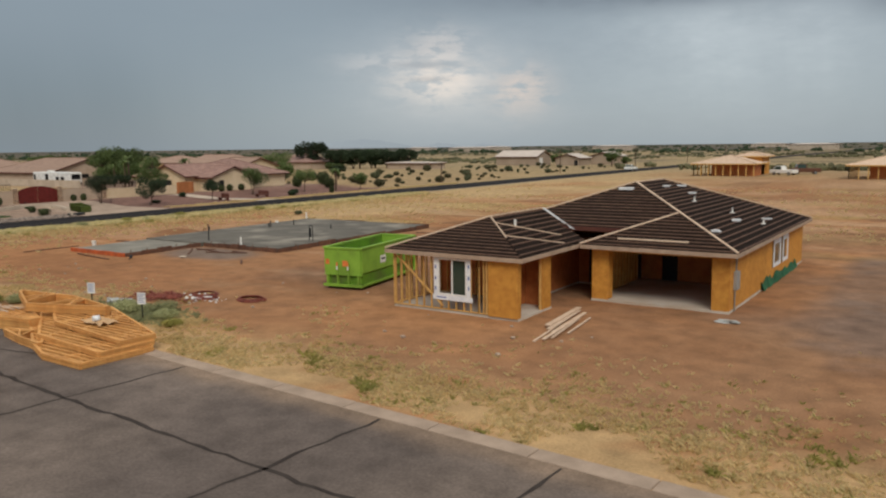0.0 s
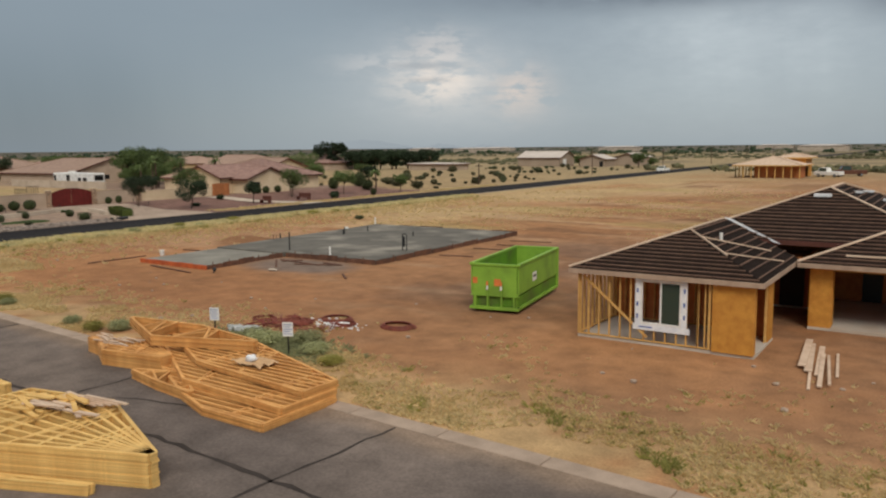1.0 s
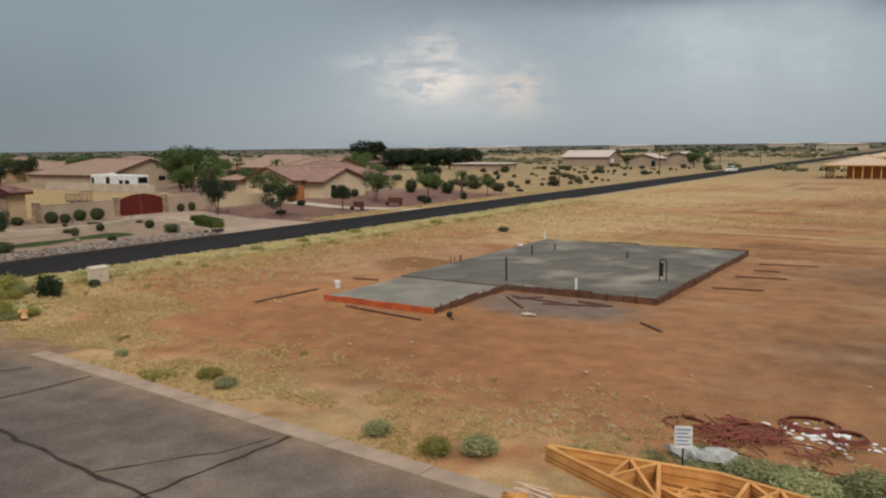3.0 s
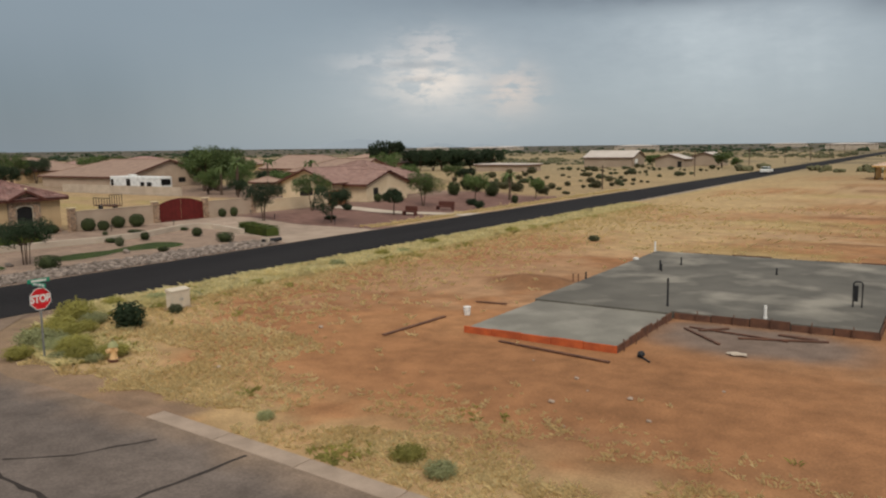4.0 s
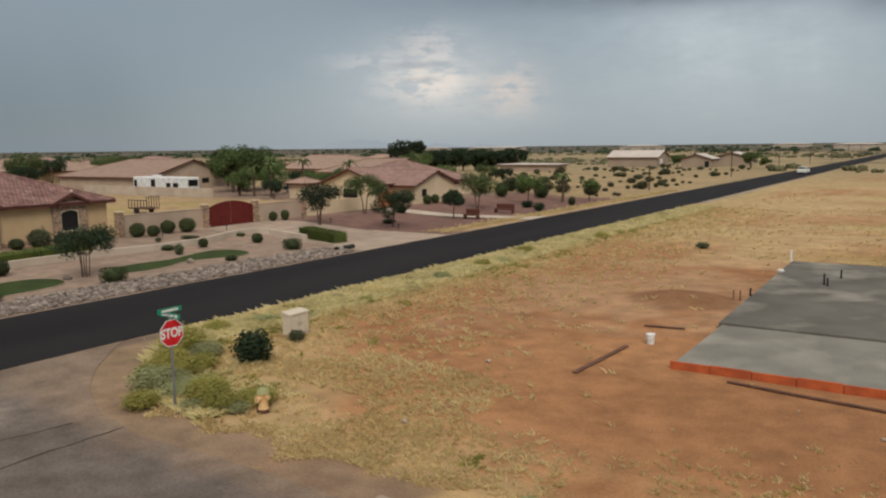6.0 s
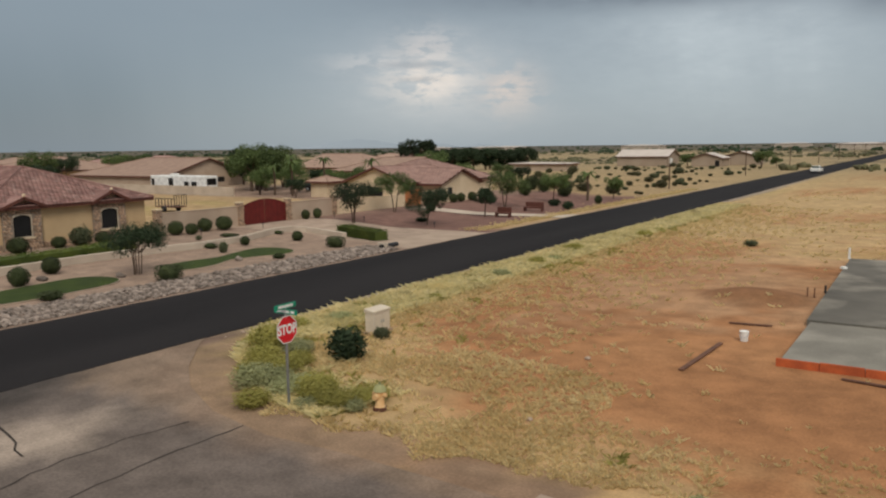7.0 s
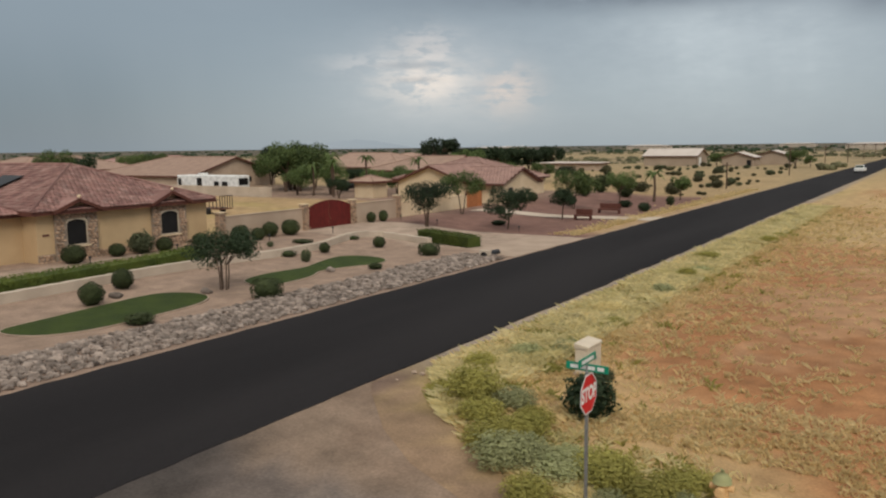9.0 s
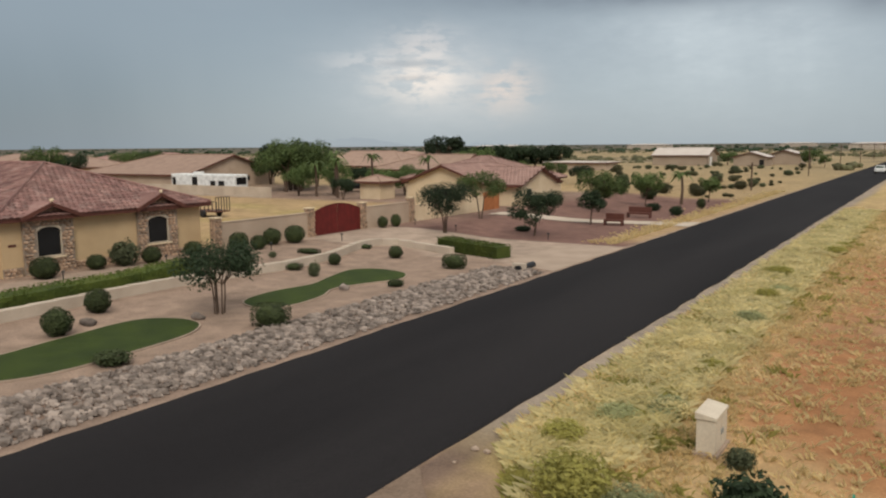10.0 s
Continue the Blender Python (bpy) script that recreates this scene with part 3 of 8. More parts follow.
def soil(x, y):
    """The colour of the soil: bare red dirt, straw, gravel yards, scrub far off."""
    n1 = noise.noise((x * 0.06, y * 0.06, 0)) + 0.5 * noise.noise((x * 0.17, y * 0.17, 5))
    n2 = noise.noise((x * 0.5, y * 0.5, 9)) * 0.6 + noise.noise((x * 1.3, y * 1.3, 2)) * 0.4
    c = Vector(SOIL["dirt"]).lerp(Vector(SOIL["dirt2"]), smooth_step(-0.3, 0.5, n1))

    def over(key, f):
        nonlocal c
        c = c.lerp(Vector(SOIL[key]), min(1.0, max(0.0, f)))

    if x > -72.4:
        k = y - kerb_y(x)
        over("pale", 0.55 * smooth_step(0.1, 0.6, n1 + 0.5 * n2))
        # straw strip along the kerb
        wide = 4.8 + 1.6 * smooth_step(-30, -38, x) + 2.8 * smooth_step(-27, -20, x) + 2.5 * noise.noise((x * 0.09, 1.0, 0))
        over("straw", 0.78 * smooth_step(wide, wide * 0.4, k + 2.0 * n2) * smooth_step(-0.55, 0.1, n2 + 0.6 * noise.noise((x * 0.2, y * 0.3, 7))))
        # verge of the main road, and the corner
        edge = -71.5 + 3.6 + 2.2 * noise.noise((2.0, y * 0.05, 0)) + 8.0 * smooth_step(34, 20, y)
        over("straw", 0.9 * smooth_step(edge + 2.5, edge - 2.0, x + 2.2 * n2))
        over("weed", 0.6 * smooth_step(-67.0, -70.0, x + 1.8 * n2))
        over("straw", 0.92 * smooth_step(54, 72, y + 10 * n1 + 5 * n2) * smooth_step(-0.8, 0.1, n1 + n2) * (0.25 + 0.75 * smooth_step(-32, -52, x)))
        over("dirt2", 0.6 * smooth_step(-46, -30, x) * smooth_step(46, 60, y) * smooth_step(-0.4, 0.4, noise.noise((x * 0.03, y * 0.12, 5)) + 0.4 * n2))
        over("shoulder", 0.9 * smooth_step(-70.75, -71.35, x + 0.5 * n2) * smooth_step(24, 28, y))
        # dark swept grit where the side road meets the main road
        over("wet", 1.0 * smooth_step(-70.9, -71.5, x) * smooth_step(27.5, 24.5, y))
        # long streaks of ruts and dry grass over the cleared field
        st = noise.noise((x * 0.035 + 3, y * 0.22 + 0.06 * x, 8)) + 0.5 * noise.noise((x * 0.1, y * 0.6, 3)) + 0.25 * n2
        fld = smooth_step(44, 56, y) * smooth_step(-60, -48, x)
        over("dirt2", 0.6 * fld * smooth_step(0.05, 0.35, st))
        over("pale", 0.7 * fld * smooth_step(0.1, -0.35, st))
        over("weed", 0.5 * fld * smooth_step(0.15, 0.4, noise.noise((x * 0.05, y * 0.16, 21)) + 0.3 * n2))
        # churned darker soil between the lots
        over("dark", 0.85 * smooth_step(-36, -30, x) * smooth_step(-18, -22, x) * smooth_step(26, 30, y) * smooth_step(60, 50, y) * smooth_step(-0.45, 0.35, n1 + 0.8 * n2))
        over("pale", 0.6 * smooth_step(-41, -36, x) * smooth_step(-20, -25, x) * smooth_step(27, 29, y) * smooth_step(60, 50, y) * smooth_step(0.22, 0.45, noise.noise((x * 0.25, y * 0.7, 13))))
        over("grey", 0.9 * smooth_step(-4.9, -3.3, x + 1.2 * n2) * smooth_step(30, 35, y + 2 * n2) * smooth_step(56, 52, y + 2 * n2))
        # browner trodden soil round the house
        over("brown", 0.75 * smooth_step(-27, -20, x) * smooth_step(16.5, 20, y + 1.5 * n1) * smooth_step(75, 58, y) * smooth_step(-0.7, 0.3, n1 + 0.6 * n2))
        # the browner lot before the slab, and dark ruts and clods over the far field
        over("brown", 0.5 * smooth_step(-53, -44, x + 2 * n1) * smooth_step(-20, -25, x) * smooth_step(19, 24, y + 2 * n1) * smooth_step(62, 52, y))
        over("brown", 0.35 * fld * smooth_step(-42, -30, x) * smooth_step(-0.4, 0.3, n1 + 0.4 * n2))
        over("dark", 0.75 * fld * smooth_step(-54, -44, x) * smooth_step(0.24, 0.42, noise.noise((x * 0.12, y * 0.55, 31)) + 0.35 * n2))
        over("dark", 0.6 * smooth_step(-60, -52, x) * smooth_step(38, 46, y) * smooth_step(0.5, 0.7, noise.noise((x * 0.3, y * 0.8, 17)) + 0.4 * n2))
        # bare soil swept round the corner
        ring = min(math.dist((x, y), q) for q in CORNER) if y < 27 and x < -54 else 99
        over("grit", 0.9 * smooth_step(2.4, 1.2, ring + 0.7 * n2) * smooth_step(-72.5, -70.5, x))
        # tracks of bare dirt by the building lots, wet ground beside the house
        over("wet", 0.75 * smooth_step(0.9, 0.4, math.hypot((x + 0.5) / 5.0, (y - 33) / 8.0) + 0.5 * n2))
        over("grey", 0.85 * smooth_step(1.0, 0.5, math.hypot((x + 42.6) / 5.4, (y - 35.3) / 3.3) + 0.25 * n2))
        over("dirt2", 0.7 * smooth_step(1.1, 0.5, math.hypot((x + 46) / 14, (y - 27) / 6.5) + 0.35 * n2))
        over("wet", 0.35 * smooth_step(-0.1, 0.5, n1 + 0.4 * n2) * smooth_step(-40, -34, x) * smooth_step(28, 34, y) * smooth_step(60, 50, y))
        over("dark", 0.95 * smooth_step(1.05, 0.5, math.hypot((x + 55.6) / 3.4, (y - 43.0) / 2.9) + 0.3 * n2))
        over("weed", 0.75 * smooth_step(1.0, 0.3, math.hypot((x + 28.5) / 4.0, (y - 19.8) / 1.8) + 0.4 * n2))
    elif x < -80.6:
        if y < 51.5 + 2 * noise.noise((x * 0.2, 0, 0)):
            over("gravel", 1.0)
            over("wet", 0.75 * smooth_step(-84.6, -84.0, x + 0.3 * n2) * smooth_step(-80.4, -80.9, x) * smooth_step(50, 48.5, y))
            over("drive", 0.8 * smooth_step(-96.2, -96.6, x) * smooth_step(-101.0, -100.6, x) * smooth_step(41, 40, y))
        elif y < 61.5:
            over("drive", 1.0)
        elif y < 112:
            over("maroon", 1.0)
            over("gravel", smooth_step(-96, -104, x) * 0.7)
        over("straw", 0.7 * smooth_step(62, 66, y) * smooth_step(-84.5, -82, x + n2))
        if y >= 112:
            over("far", 0.85)
            over("straw", 0.5 * smooth_step(-0.1, 0.4, n1 + 0.5 * n2))
        over("drive", smooth_step(-103, -106, x) * (1 if y < 75 else 0))
        over("yard", smooth_step(-101.5, -103, x) * smooth_step(44, 45, y) * smooth_step(84, 80, y))
        over("weed", 0.6 * smooth_step(-103, -108, x) * smooth_step(46, 52, y) * smooth_step(80, 70, y) * smooth_step(-0.1, 0.4, noise.noise((x * 0.1, y * 0.2, 3))))
    else:
        over("gravel" if x < -76 else "pale", 1.0)
    d = math.hypot(x + 30, y)
    over("far", smooth_step(120, 260, d))
    over("olive", 0.55 * smooth_step(200, 330, d) * smooth_step(0.0, 0.3, noise.noise((x * 0.010, y * 0.03, 6)) + 0.4 * noise.noise((x * 0.05, y * 0.05, 4))))
    over("olive", smooth_step(520, 950, d + 160 * noise.noise((x * 0.004, y * 0.004, 4))) * (0.7 + 0.3 * smooth_step(-0.3, 0.25, noise.noise((x * 0.002, y * 0.01, 6)))))
    return (*c, 1.0)


def grid_sheet(name, material):
    nx, ny = len(GX), len(GY)
    vs = [(x, y, height(x, y)) for y in GY for x in GX]
    fs = [(j * nx + i, j * nx + i + 1, (j + 1) * nx + i + 1, (j + 1) * nx + i) for j in range(ny - 1) for i in range(nx - 1)]
    me = bpy.data.meshes.new(name)
    me.from_pydata(vs, [], fs)
    at = me.attributes.new("soil", "FLOAT_COLOR", "POINT")
    at.data.foreach_set("color", [q for x, y, z in vs for q in soil(x, y)])
    me.polygons.foreach_set("use_smooth", [True] * len(fs))
    me.materials.append(material)
    me.update()
    return new(name, me)


def ground_material(relief=0.6):
    m = bpy.data.materials.new("bare_ground")
    m.use_nodes = True
    ns, ls = m.node_tree.nodes, m.node_tree.links
    bs = ns["Principled BSDF"]
    bs.inputs["Roughness"].default_value = 0.95
    bs.inputs["Specular IOR Level"].default_value = 0.15
    at = ns.new("ShaderNodeAttribute")
    at.attribute_name = "soil"
    ge = ns.new("ShaderNodeNewGeometry")

    def nz(sc, det, ro=0.6):
        n = ns.new("ShaderNodeTexNoise")
        n.inputs["Scale"].default_value, n.inputs["Detail"].default_value, n.inputs["Roughness"].default_value = sc, det, ro
        ls.new(ge.outputs["Position"], n.inputs["Vector"])
        return n.outputs[0]

    def rng(v, lo, hi, a, b):
        n = ns.new("ShaderNodeMapRange")
        for k, q in ((1, lo), (2, hi), (3, a), (4, b)):
            n.inputs[k].default_value = q
        ls.new(v, n.inputs[0])
        return n.outputs[0]

    def mul(a, b):
        n = ns.new("ShaderNodeMath")
        n.operation = "MULTIPLY"
        ls.new(a, n.inputs[0])
        ls.new(b, n.inputs[1])
        return n.outputs[0]

    tone = mul(mul(rng(nz(0.9, 6), 0.25, 0.75, 0.68, 1.30), rng(nz(14, 4), 0.3, 0.7, 0.80, 1.18)), rng(nz(0.12, 3), 0.3, 0.7, 0.9, 1.1))
    sc = ns.new("ShaderNodeVectorMath")
    sc.operation = "SCALE"
    ls.new(at.outputs["Color"], sc.inputs[0])
    ls.new(tone, sc.inputs[3])
    ls.new(sc.outputs[0], bs.inputs["Base Color"])
    b = ns.new("ShaderNodeBump")
    b.inputs["Strength"].default_value, b.inputs["Distance"].default_value = relief, 0.06
    ls.new(nz(4.0, 8, 0.7), b.inputs["Height"])
    ls.new(b.outputs[0], bs.inputs["Normal"])
    return m


ground = tagged(grid_sheet("ground", ground_material()), "bare reddish dirt with straw-coloured dry grass and gravel yards", "ground", kind="structure")

g = Geo()
ys = list(np.arange(-160, 130, 1.0)) + list(np.arange(130, 1500, 20.0))
rr = random.Random(4)
left = [(-80.35 + rr.uniform(-0.06, 0.06), y) for y in ys]
right = [(-72.15 + rr.uniform(-0.07, 0.07), y) for y in ys]
n = len(ys)
g.add([(x, y, 0.045) for x, y in left] + [(x, y, 0.045) for x, y in right] + [(x - 0.12, y, -0.03) for x, y in left] + [(x + 0.12, y, -0.03) for x, y in right],
      [(i, n + i, n + i + 1, i + 1) for i in range(n - 1)] + [(2 * n + i, i, i + 1, 2 * n + i + 1) for i in range(n - 1)]
      + [(n + i, 3 * n + i, 3 * n + i + 1, n + i + 1) for i in range(n - 1)])
tagged(part("road", g, M["asphalt"]), "fresh black asphalt country road with ragged edges", "road", kind="structure")

# the side road, flaring into the main road
corner = CORNER
g = Geo()
near = [(x, kerb_y(x)) for x in np.arange(60, -55, -5.0)] + corner + [(-72.1, 24.2)]
far_side = [(x, kerb_y(x) - 11.0) for x, y in near[:-7]] + [(-60, 5.5), (-63, 5.0), (-66, 3.5), (-68.5, 1.0), (-70.5, -2), (-71.5, -5), (-72.1, -6)]
n = len(near)
K = 26                         # strips across the road, and lengths of 0.5 m along it
edge_n, edge_f, cols = [], [], 0
for i in range(n - 1):
    m = max(1, int(math.dist(near[i], near[i + 1]) / 0.5))
    for j in range(m):
        edge_n.append(tuple(near[i][c] + (near[i + 1][c] - near[i][c]) * j / m for c in (0, 1)))
        edge_f.append(tuple(far_side[i][c] + (far_side[i + 1][c] - far_side[i][c]) * j / m for c in (0, 1)))
edge_n.append(near[-1])
edge_f.append(far_side[-1])
L = len(edge_n)
for k in range(K + 1):
    g.v += [(a[0] + (b[0] - a[0]) * k / K, a[1] + (b[1] - a[1]) * k / K, 0.02) for a, b in zip(edge_n, edge_f)]
g.f += [(k * L + i + 1, k * L + i, (k + 1) * L + i, (k + 1) * L + i + 1) for k in range(K) for i in range(L - 1)]


def road_tone(x, y):
    """Worn grey-brown paving with dusty and sandy stretches towards the junction."""
    n1, n2 = noise.noise((x * 0.12, y * 0.2, 1)), noise.noise((x * 0.7, y * 0.7, 3))
    c = Vector((0.168, 0.134, 0.114)).lerp(Vector((0.122, 0.099, 0.088)), smooth_step(-0.3, 0.4, n1))
    c = c.lerp(Vector((0.112, 0.092, 0.082)), 0.6 * smooth_step(-48, -58, x))
    dust = smooth_step(-52, -66, x) * 0.15
    c = c.lerp(Vector((0.185, 0.148, 0.122)), dust * smooth_step(-0.6, 0.4, n1 + 0.5 * n2))
    sand = smooth_step(1.0, 0.25, math.hypot((x + 67.4) / 1.9, (y - 14.8) / 3.4) + 0.5 * n2)
    c = c.lerp(Vector((0.44, 0.355, 0.285)), 0.62 * sand)
    k = y - kerb_y(x)
    c = c.lerp(Vector((0.27, 0.19, 0.13)), 0.6 * smooth_step(-1.1, -0.1, k + 0.5 * n2))
    if x < -55:
        c = c.lerp(Vector((0.23, 0.160, 0.115)), 0.75 * smooth_step(1.6, 0.2, min(math.dist((x, y), q) for q in CORNER) + 0.6 * n2))
        c = c.lerp(Vector((0.045, 0.039, 0.036)), 0.9 * smooth_step(-68.8, -71.4, x + 0.6 * n2 + 0.12 * (y - 12)) * smooth_step(21.5, 17.0, y))
    return (*c, 1.0)


side_road = part("side_road", g, ground_material(0.3))
at = side_road.data.attributes.new("soil", "FLOAT_COLOR", "POINT")
at.data.foreach_set("color", [q for x, y, z in g.v for q in road_tone(x, y)])
tagged(side_road, "weathered grey-brown side road with tar-sealed cracks", "road", kind="structure")

# flat ribbon kerb in cast lengths
kerb = thing("kerb", (-25, kerb_y(-25), 0), "worn flush concrete ribbon kerb along the side road", "kerb", kind="structure")
g = Geo()
g.add([(-1.5, 0, 0), (1.5, 0, 0), (1.5, 0.58, 0), (-1.5, 0.58, 0), (-1.49, 0.01, 0.035), (1.49, 0.01, 0.035), (1.49, 0.57, 0.05), (-1.49, 0.57, 0.05)],
      [(4, 5, 6, 7), (0, 1, 5, 4), (1, 2, 6, 5), (2, 3, 7, 6), (3, 0, 4, 7)])
me = g.mesh("kerb_length")
me.materials.append(M["kerb"])
turn = math.degrees(math.atan(-0.067))
for i in range(24):
    x = -53.7 + i * 3.02
    piece("kerb_length", me, kerb, pose(x, kerb_y(x), 0.0, 0, 0, turn))


def crack(pts, wide, seed):
    """A meandering tar seal laid over the old road."""
    r = random.Random(seed)
    geo, prev = Geo(), None
    out = []
    for (x0, y0), (x1, y1) in zip(pts, pts[1:]):
        k = max(2, int(math.hypot(x1 - x0, y1 - y0) / 0.5))
        for i in range(k):
            t = i / k
            out.append((x0 + (x1 - x0) * t + r.uniform(-0.07, 0.07), y0 + (y1 - y0) * t + r.uniform(-0.07, 0.07)))
    out.append(pts[-1])
    n = len(out)
    vs = []
    for i, (x, y) in enumerate(out):
        a, b = out[max(i - 1, 0)], out[min(i + 1, n - 1)]
        d = Vector((b[0] - a[0], b[1] - a[1], 0)).normalized()
        w = wide * r.uniform(0.5, 1.2) / 2
        vs += [(x - d.y * w, y + d.x * w, 0.026), (x + d.y * w, y - d.x * w, 0.026)]
    geo.add(vs, [(2 * i, 2 * i + 1, 2 * i + 3, 2 * i + 2) for i in range(n - 1)])
    tagged(part("crack_seal", geo, M["tar"]), "thin black tar seal along a road crack", "crack seal", "road cracks", "structure")


mid = lambda x: 10.22 - 0.0615 * x
crack([(12, mid(12)), (-9, mid(-9)), (-25, mid(-25)), (-45, mid(-45)), (-56, mid(-56) + 0.1)], 0.16, 1)
for i, x in enumerate((-6.2, -11.7, -20.5, -30.3, -41.5, -51.0)):
    crack([(x + 0.25, kerb_y(x) - 0.1), (x, mid(x)), (x - 0.3, mid(x) - 3.5)], 0.12, 10 + i)
crack([(-26, 13.85), (-28.3, 13.4), (-30.2, 12.2)], 0.08, 30)
crack([(-43.5, 13.0), (-42.0, 15.3), (-41.6, 16.6)], 0.08, 31)
crack([(-65.0, 17.7), (-65.4, 16.0), (-65.5, 14.5), (-65.0, 11.5)], 0.07, 32)
crack([(-63.6, 18.2), (-63.7, 16.2), (-63.6, 14.5), (-63.2, 11)], 0.07, 33)
crack([(-71.2, 15.3), (-68.7, 14.75), (-66.5, 14.0)], 0.08, 34)
crack([(-53.5, 17.0), (-54.4, 15.2), (-55.6, 14.2)], 0.10, 35)

# far hills on the horizon, glowing in the painted haze colour
g = Geo()
for cx, w, h, seed in ((-2900, 420, 66, 1), (-2350, 160, 30, 2), (-2080, 120, 22, 3)):
    r = random.Random(seed)
    k = 18
    tops = [h * (1 - abs(2 * i / k - 1) ** 1.4) * (0.8 + 0.35 * noise.noise((i * 0.55, seed, 0))) for i in range(k + 1)]
    vs = [(cx - w + 2 * w * i / k, 3450 + 0.3 * (i - k / 2) * 20, -5) for i in range(k + 1)] + [(cx - w + 2 * w * i / k, 3500, tops[i]) for i in range(k + 1)] + [(cx - w + 2 * w * i / k, 3900, -5) for i in range(k + 1)]
    g.add(vs, [(i, i + 1, k + 2 + i, k + 1 + i) for i in range(k)] + [(k + 1 + i, k + 2 + i, 2 * k + 3 + i, 2 * k + 2 + i) for i in range(k)])
tagged(part("backdrop", g, M["mountain"]), "faint blue hills in painted, glowing haze on the horizon", "hills", kind="structure")

# ---- the house under construction ----
PITCH = 0.367


def plane_z(p, q, r):
    """The height function of the plane through three points."""
    p, q, r = Vector(p), Vector(q), Vector(r)
    n = (q - p).cross(r - p)
    return lambda x, y: p.z - (n.x * (x - p.x) + n.y * (y - p.y)) / n.z


def inside(x, y, poly):
    hit = False
    for (x0, y0, *_), (x1, y1, *_) in zip(poly, poly[1:] + poly[:1]):
        if (y0 > y) != (y1 > y) and x < (x1 - x0) * (y - y0) / (y1 - y0) + x0:
            hit = not hit
    return hit


def spans(poly, axis, v):
    """Where the line axis = v crosses a plan polygon: pairs along the other axis."""
    o = 1 - axis
    cuts = []
    for a, b in zip(poly, poly[1:] + poly[:1]):
        if (a[axis] > v) != (b[axis] > v):
            t = (v - a[axis]) / (b[axis] - a[axis])
            cuts.append(a[o] + t * (b[o] - a[o]))
    cuts.sort()
    return list(zip(cuts[::2], cuts[1::2]))


def battened_slope(poly, axis, step, parent, gaps=0.0, seed=0):
    """A roof slope of dark underlay with level battens across it; axis: the plan axis up the slope."""
    r = random.Random(seed)
    pts = [Vector(p) for p in poly]
    z = plane_z(*pts[:3])
    geo = Geo().plate(pts, 0.06)
    slope = part("roof_slope", geo, M["felt"], parent, "dark underlay with timber battens")
    vals = [p[axis] for p in poly]
    lo, hi = min(vals), max(vals)
    v = lo + 0.12
    while v < hi - 0.05:
        for a, b in spans([tuple(p) for p in poly], axis, v):
            if b - a < 0.2:
                continue
            a, b = a + 0.03 + r.uniform(0, 0.08), b - 0.03 - r.uniform(0, 0.08)
            p = (a, v) if axis == 1 else (v, a)
            q = (b, v) if axis == 1 else (v, b)
            nrm = (pts[1] - pts[0]).cross(pts[2] - pts[0]).normalized()
            if nrm.z < 0:
                nrm = -nrm
            k = nrm * 0.018
            part("batten", Geo().beam(Vector((*p, z(*p))) + k, Vector((*q, z(*q))) + k, 0.055, 0.045, nrm), M["batten"], slope)
        v += step * math.cos(math.atan(PITCH))
    return slope


house = thing("house_under_construction", (-13.5, 38, 0), "unfinished timber-framed bungalow with orange sheathing and a bare battened roof", "house")
EZ = 2.68   # eave height
# floor slab
g = Geo().prism([(-20.32, 27.28), (-13.88, 27.28), (-13.88, 30.4), (-15.52, 30.4), (-15.52, 37.0), (-13.12, 37.0), (-13.12, 33.05), (-6.86, 33.05), (-6.86, 50.5), (-20.25, 50.5)], -0.05, 0.10)
part("floor_slab", g, M["floor"], house, "pale grey concrete floor slab")


def stud_wall(p, q, z0, z1, step=0.41, skip=(), parent=house, mat_key="stud"):
    """Plates and studs along a line; skip: stretches along it with no studs."""
    p, q = Vector((*p, 0)), Vector((*q, 0))
    n, d = (q - p).length, (q - p).normalized()
    wall = part("stud_wall", Geo().beam(p + Vector((0, 0, z0 + 0.02)), q + Vector((0, 0, z0 + 0.02)), 0.09, 0.04), M[mat_key], parent)
    part("top_plate", Geo().beam(p + Vector((0, 0, z1 - 0.06)), q + Vector((0, 0, z1 - 0.06)), 0.09, 0.12), M[mat_key], wall)
    k = int(n / step)
    for i in range(k + 1):
        s = min(i * step, n - 0.02)
        if any(a < s < b for a, b in skip):
            continue
        a = p + d * s
        part("stud", Geo().beam(a + Vector((0, 0, z0 + 0.04)), a + Vector((0, 0, z1 - 0.12)), 0.09, 0.042, d), M[mat_key], wall)
    return wall


def sheet(x0, x1, y0, y1, z0, z1, key="osb", name="sheathing_panel"):
    return part(name, Geo().box(x0, x1, y0, y1, z0, z1), M[key], house, bevel=0.004)


# front of the bedroom wing
front = stud_wall((-20.3, 27.3), (-15.35, 27.3), 0.14, EZ, skip=((2.2, 4.1),))
for x in (-20.22, -15.8, -15.55, -15.42):
    part("stud", Geo().box(x - 0.021, x + 0.021, 27.255, 27.345, 0.18, EZ - 0.12), M["stud"], front)
part("brace", Geo().beam((-20.1, 27.24, 2.4), (-17.6, 27.24, 0.3), 0.03, 0.09), M["stud"], house, "diagonal wall brace")
for x in (-17.75, -17.35, -16.95, -16.55):
    part("cripple_stud", Geo().box(x - 0.021, x + 0.021, 27.255, 27.345, 0.18, 0.72), M["stud"], front)
sheet(-15.3, -13.9, 27.22, 27.25, 0.10, EZ)
sheet(-13.93, -13.90, 27.255, 27.55, 0.10, EZ)
sheet(-13.93, -13.90, 29.5, 30.35, 0.10, EZ)
sheet(-14.02, -13.935, 29.42, 29.498, 0.10, EZ, "stud", "door_jamb")
sheet(-13.93, -13.90, 27.56, 29.49, 2.45, EZ)
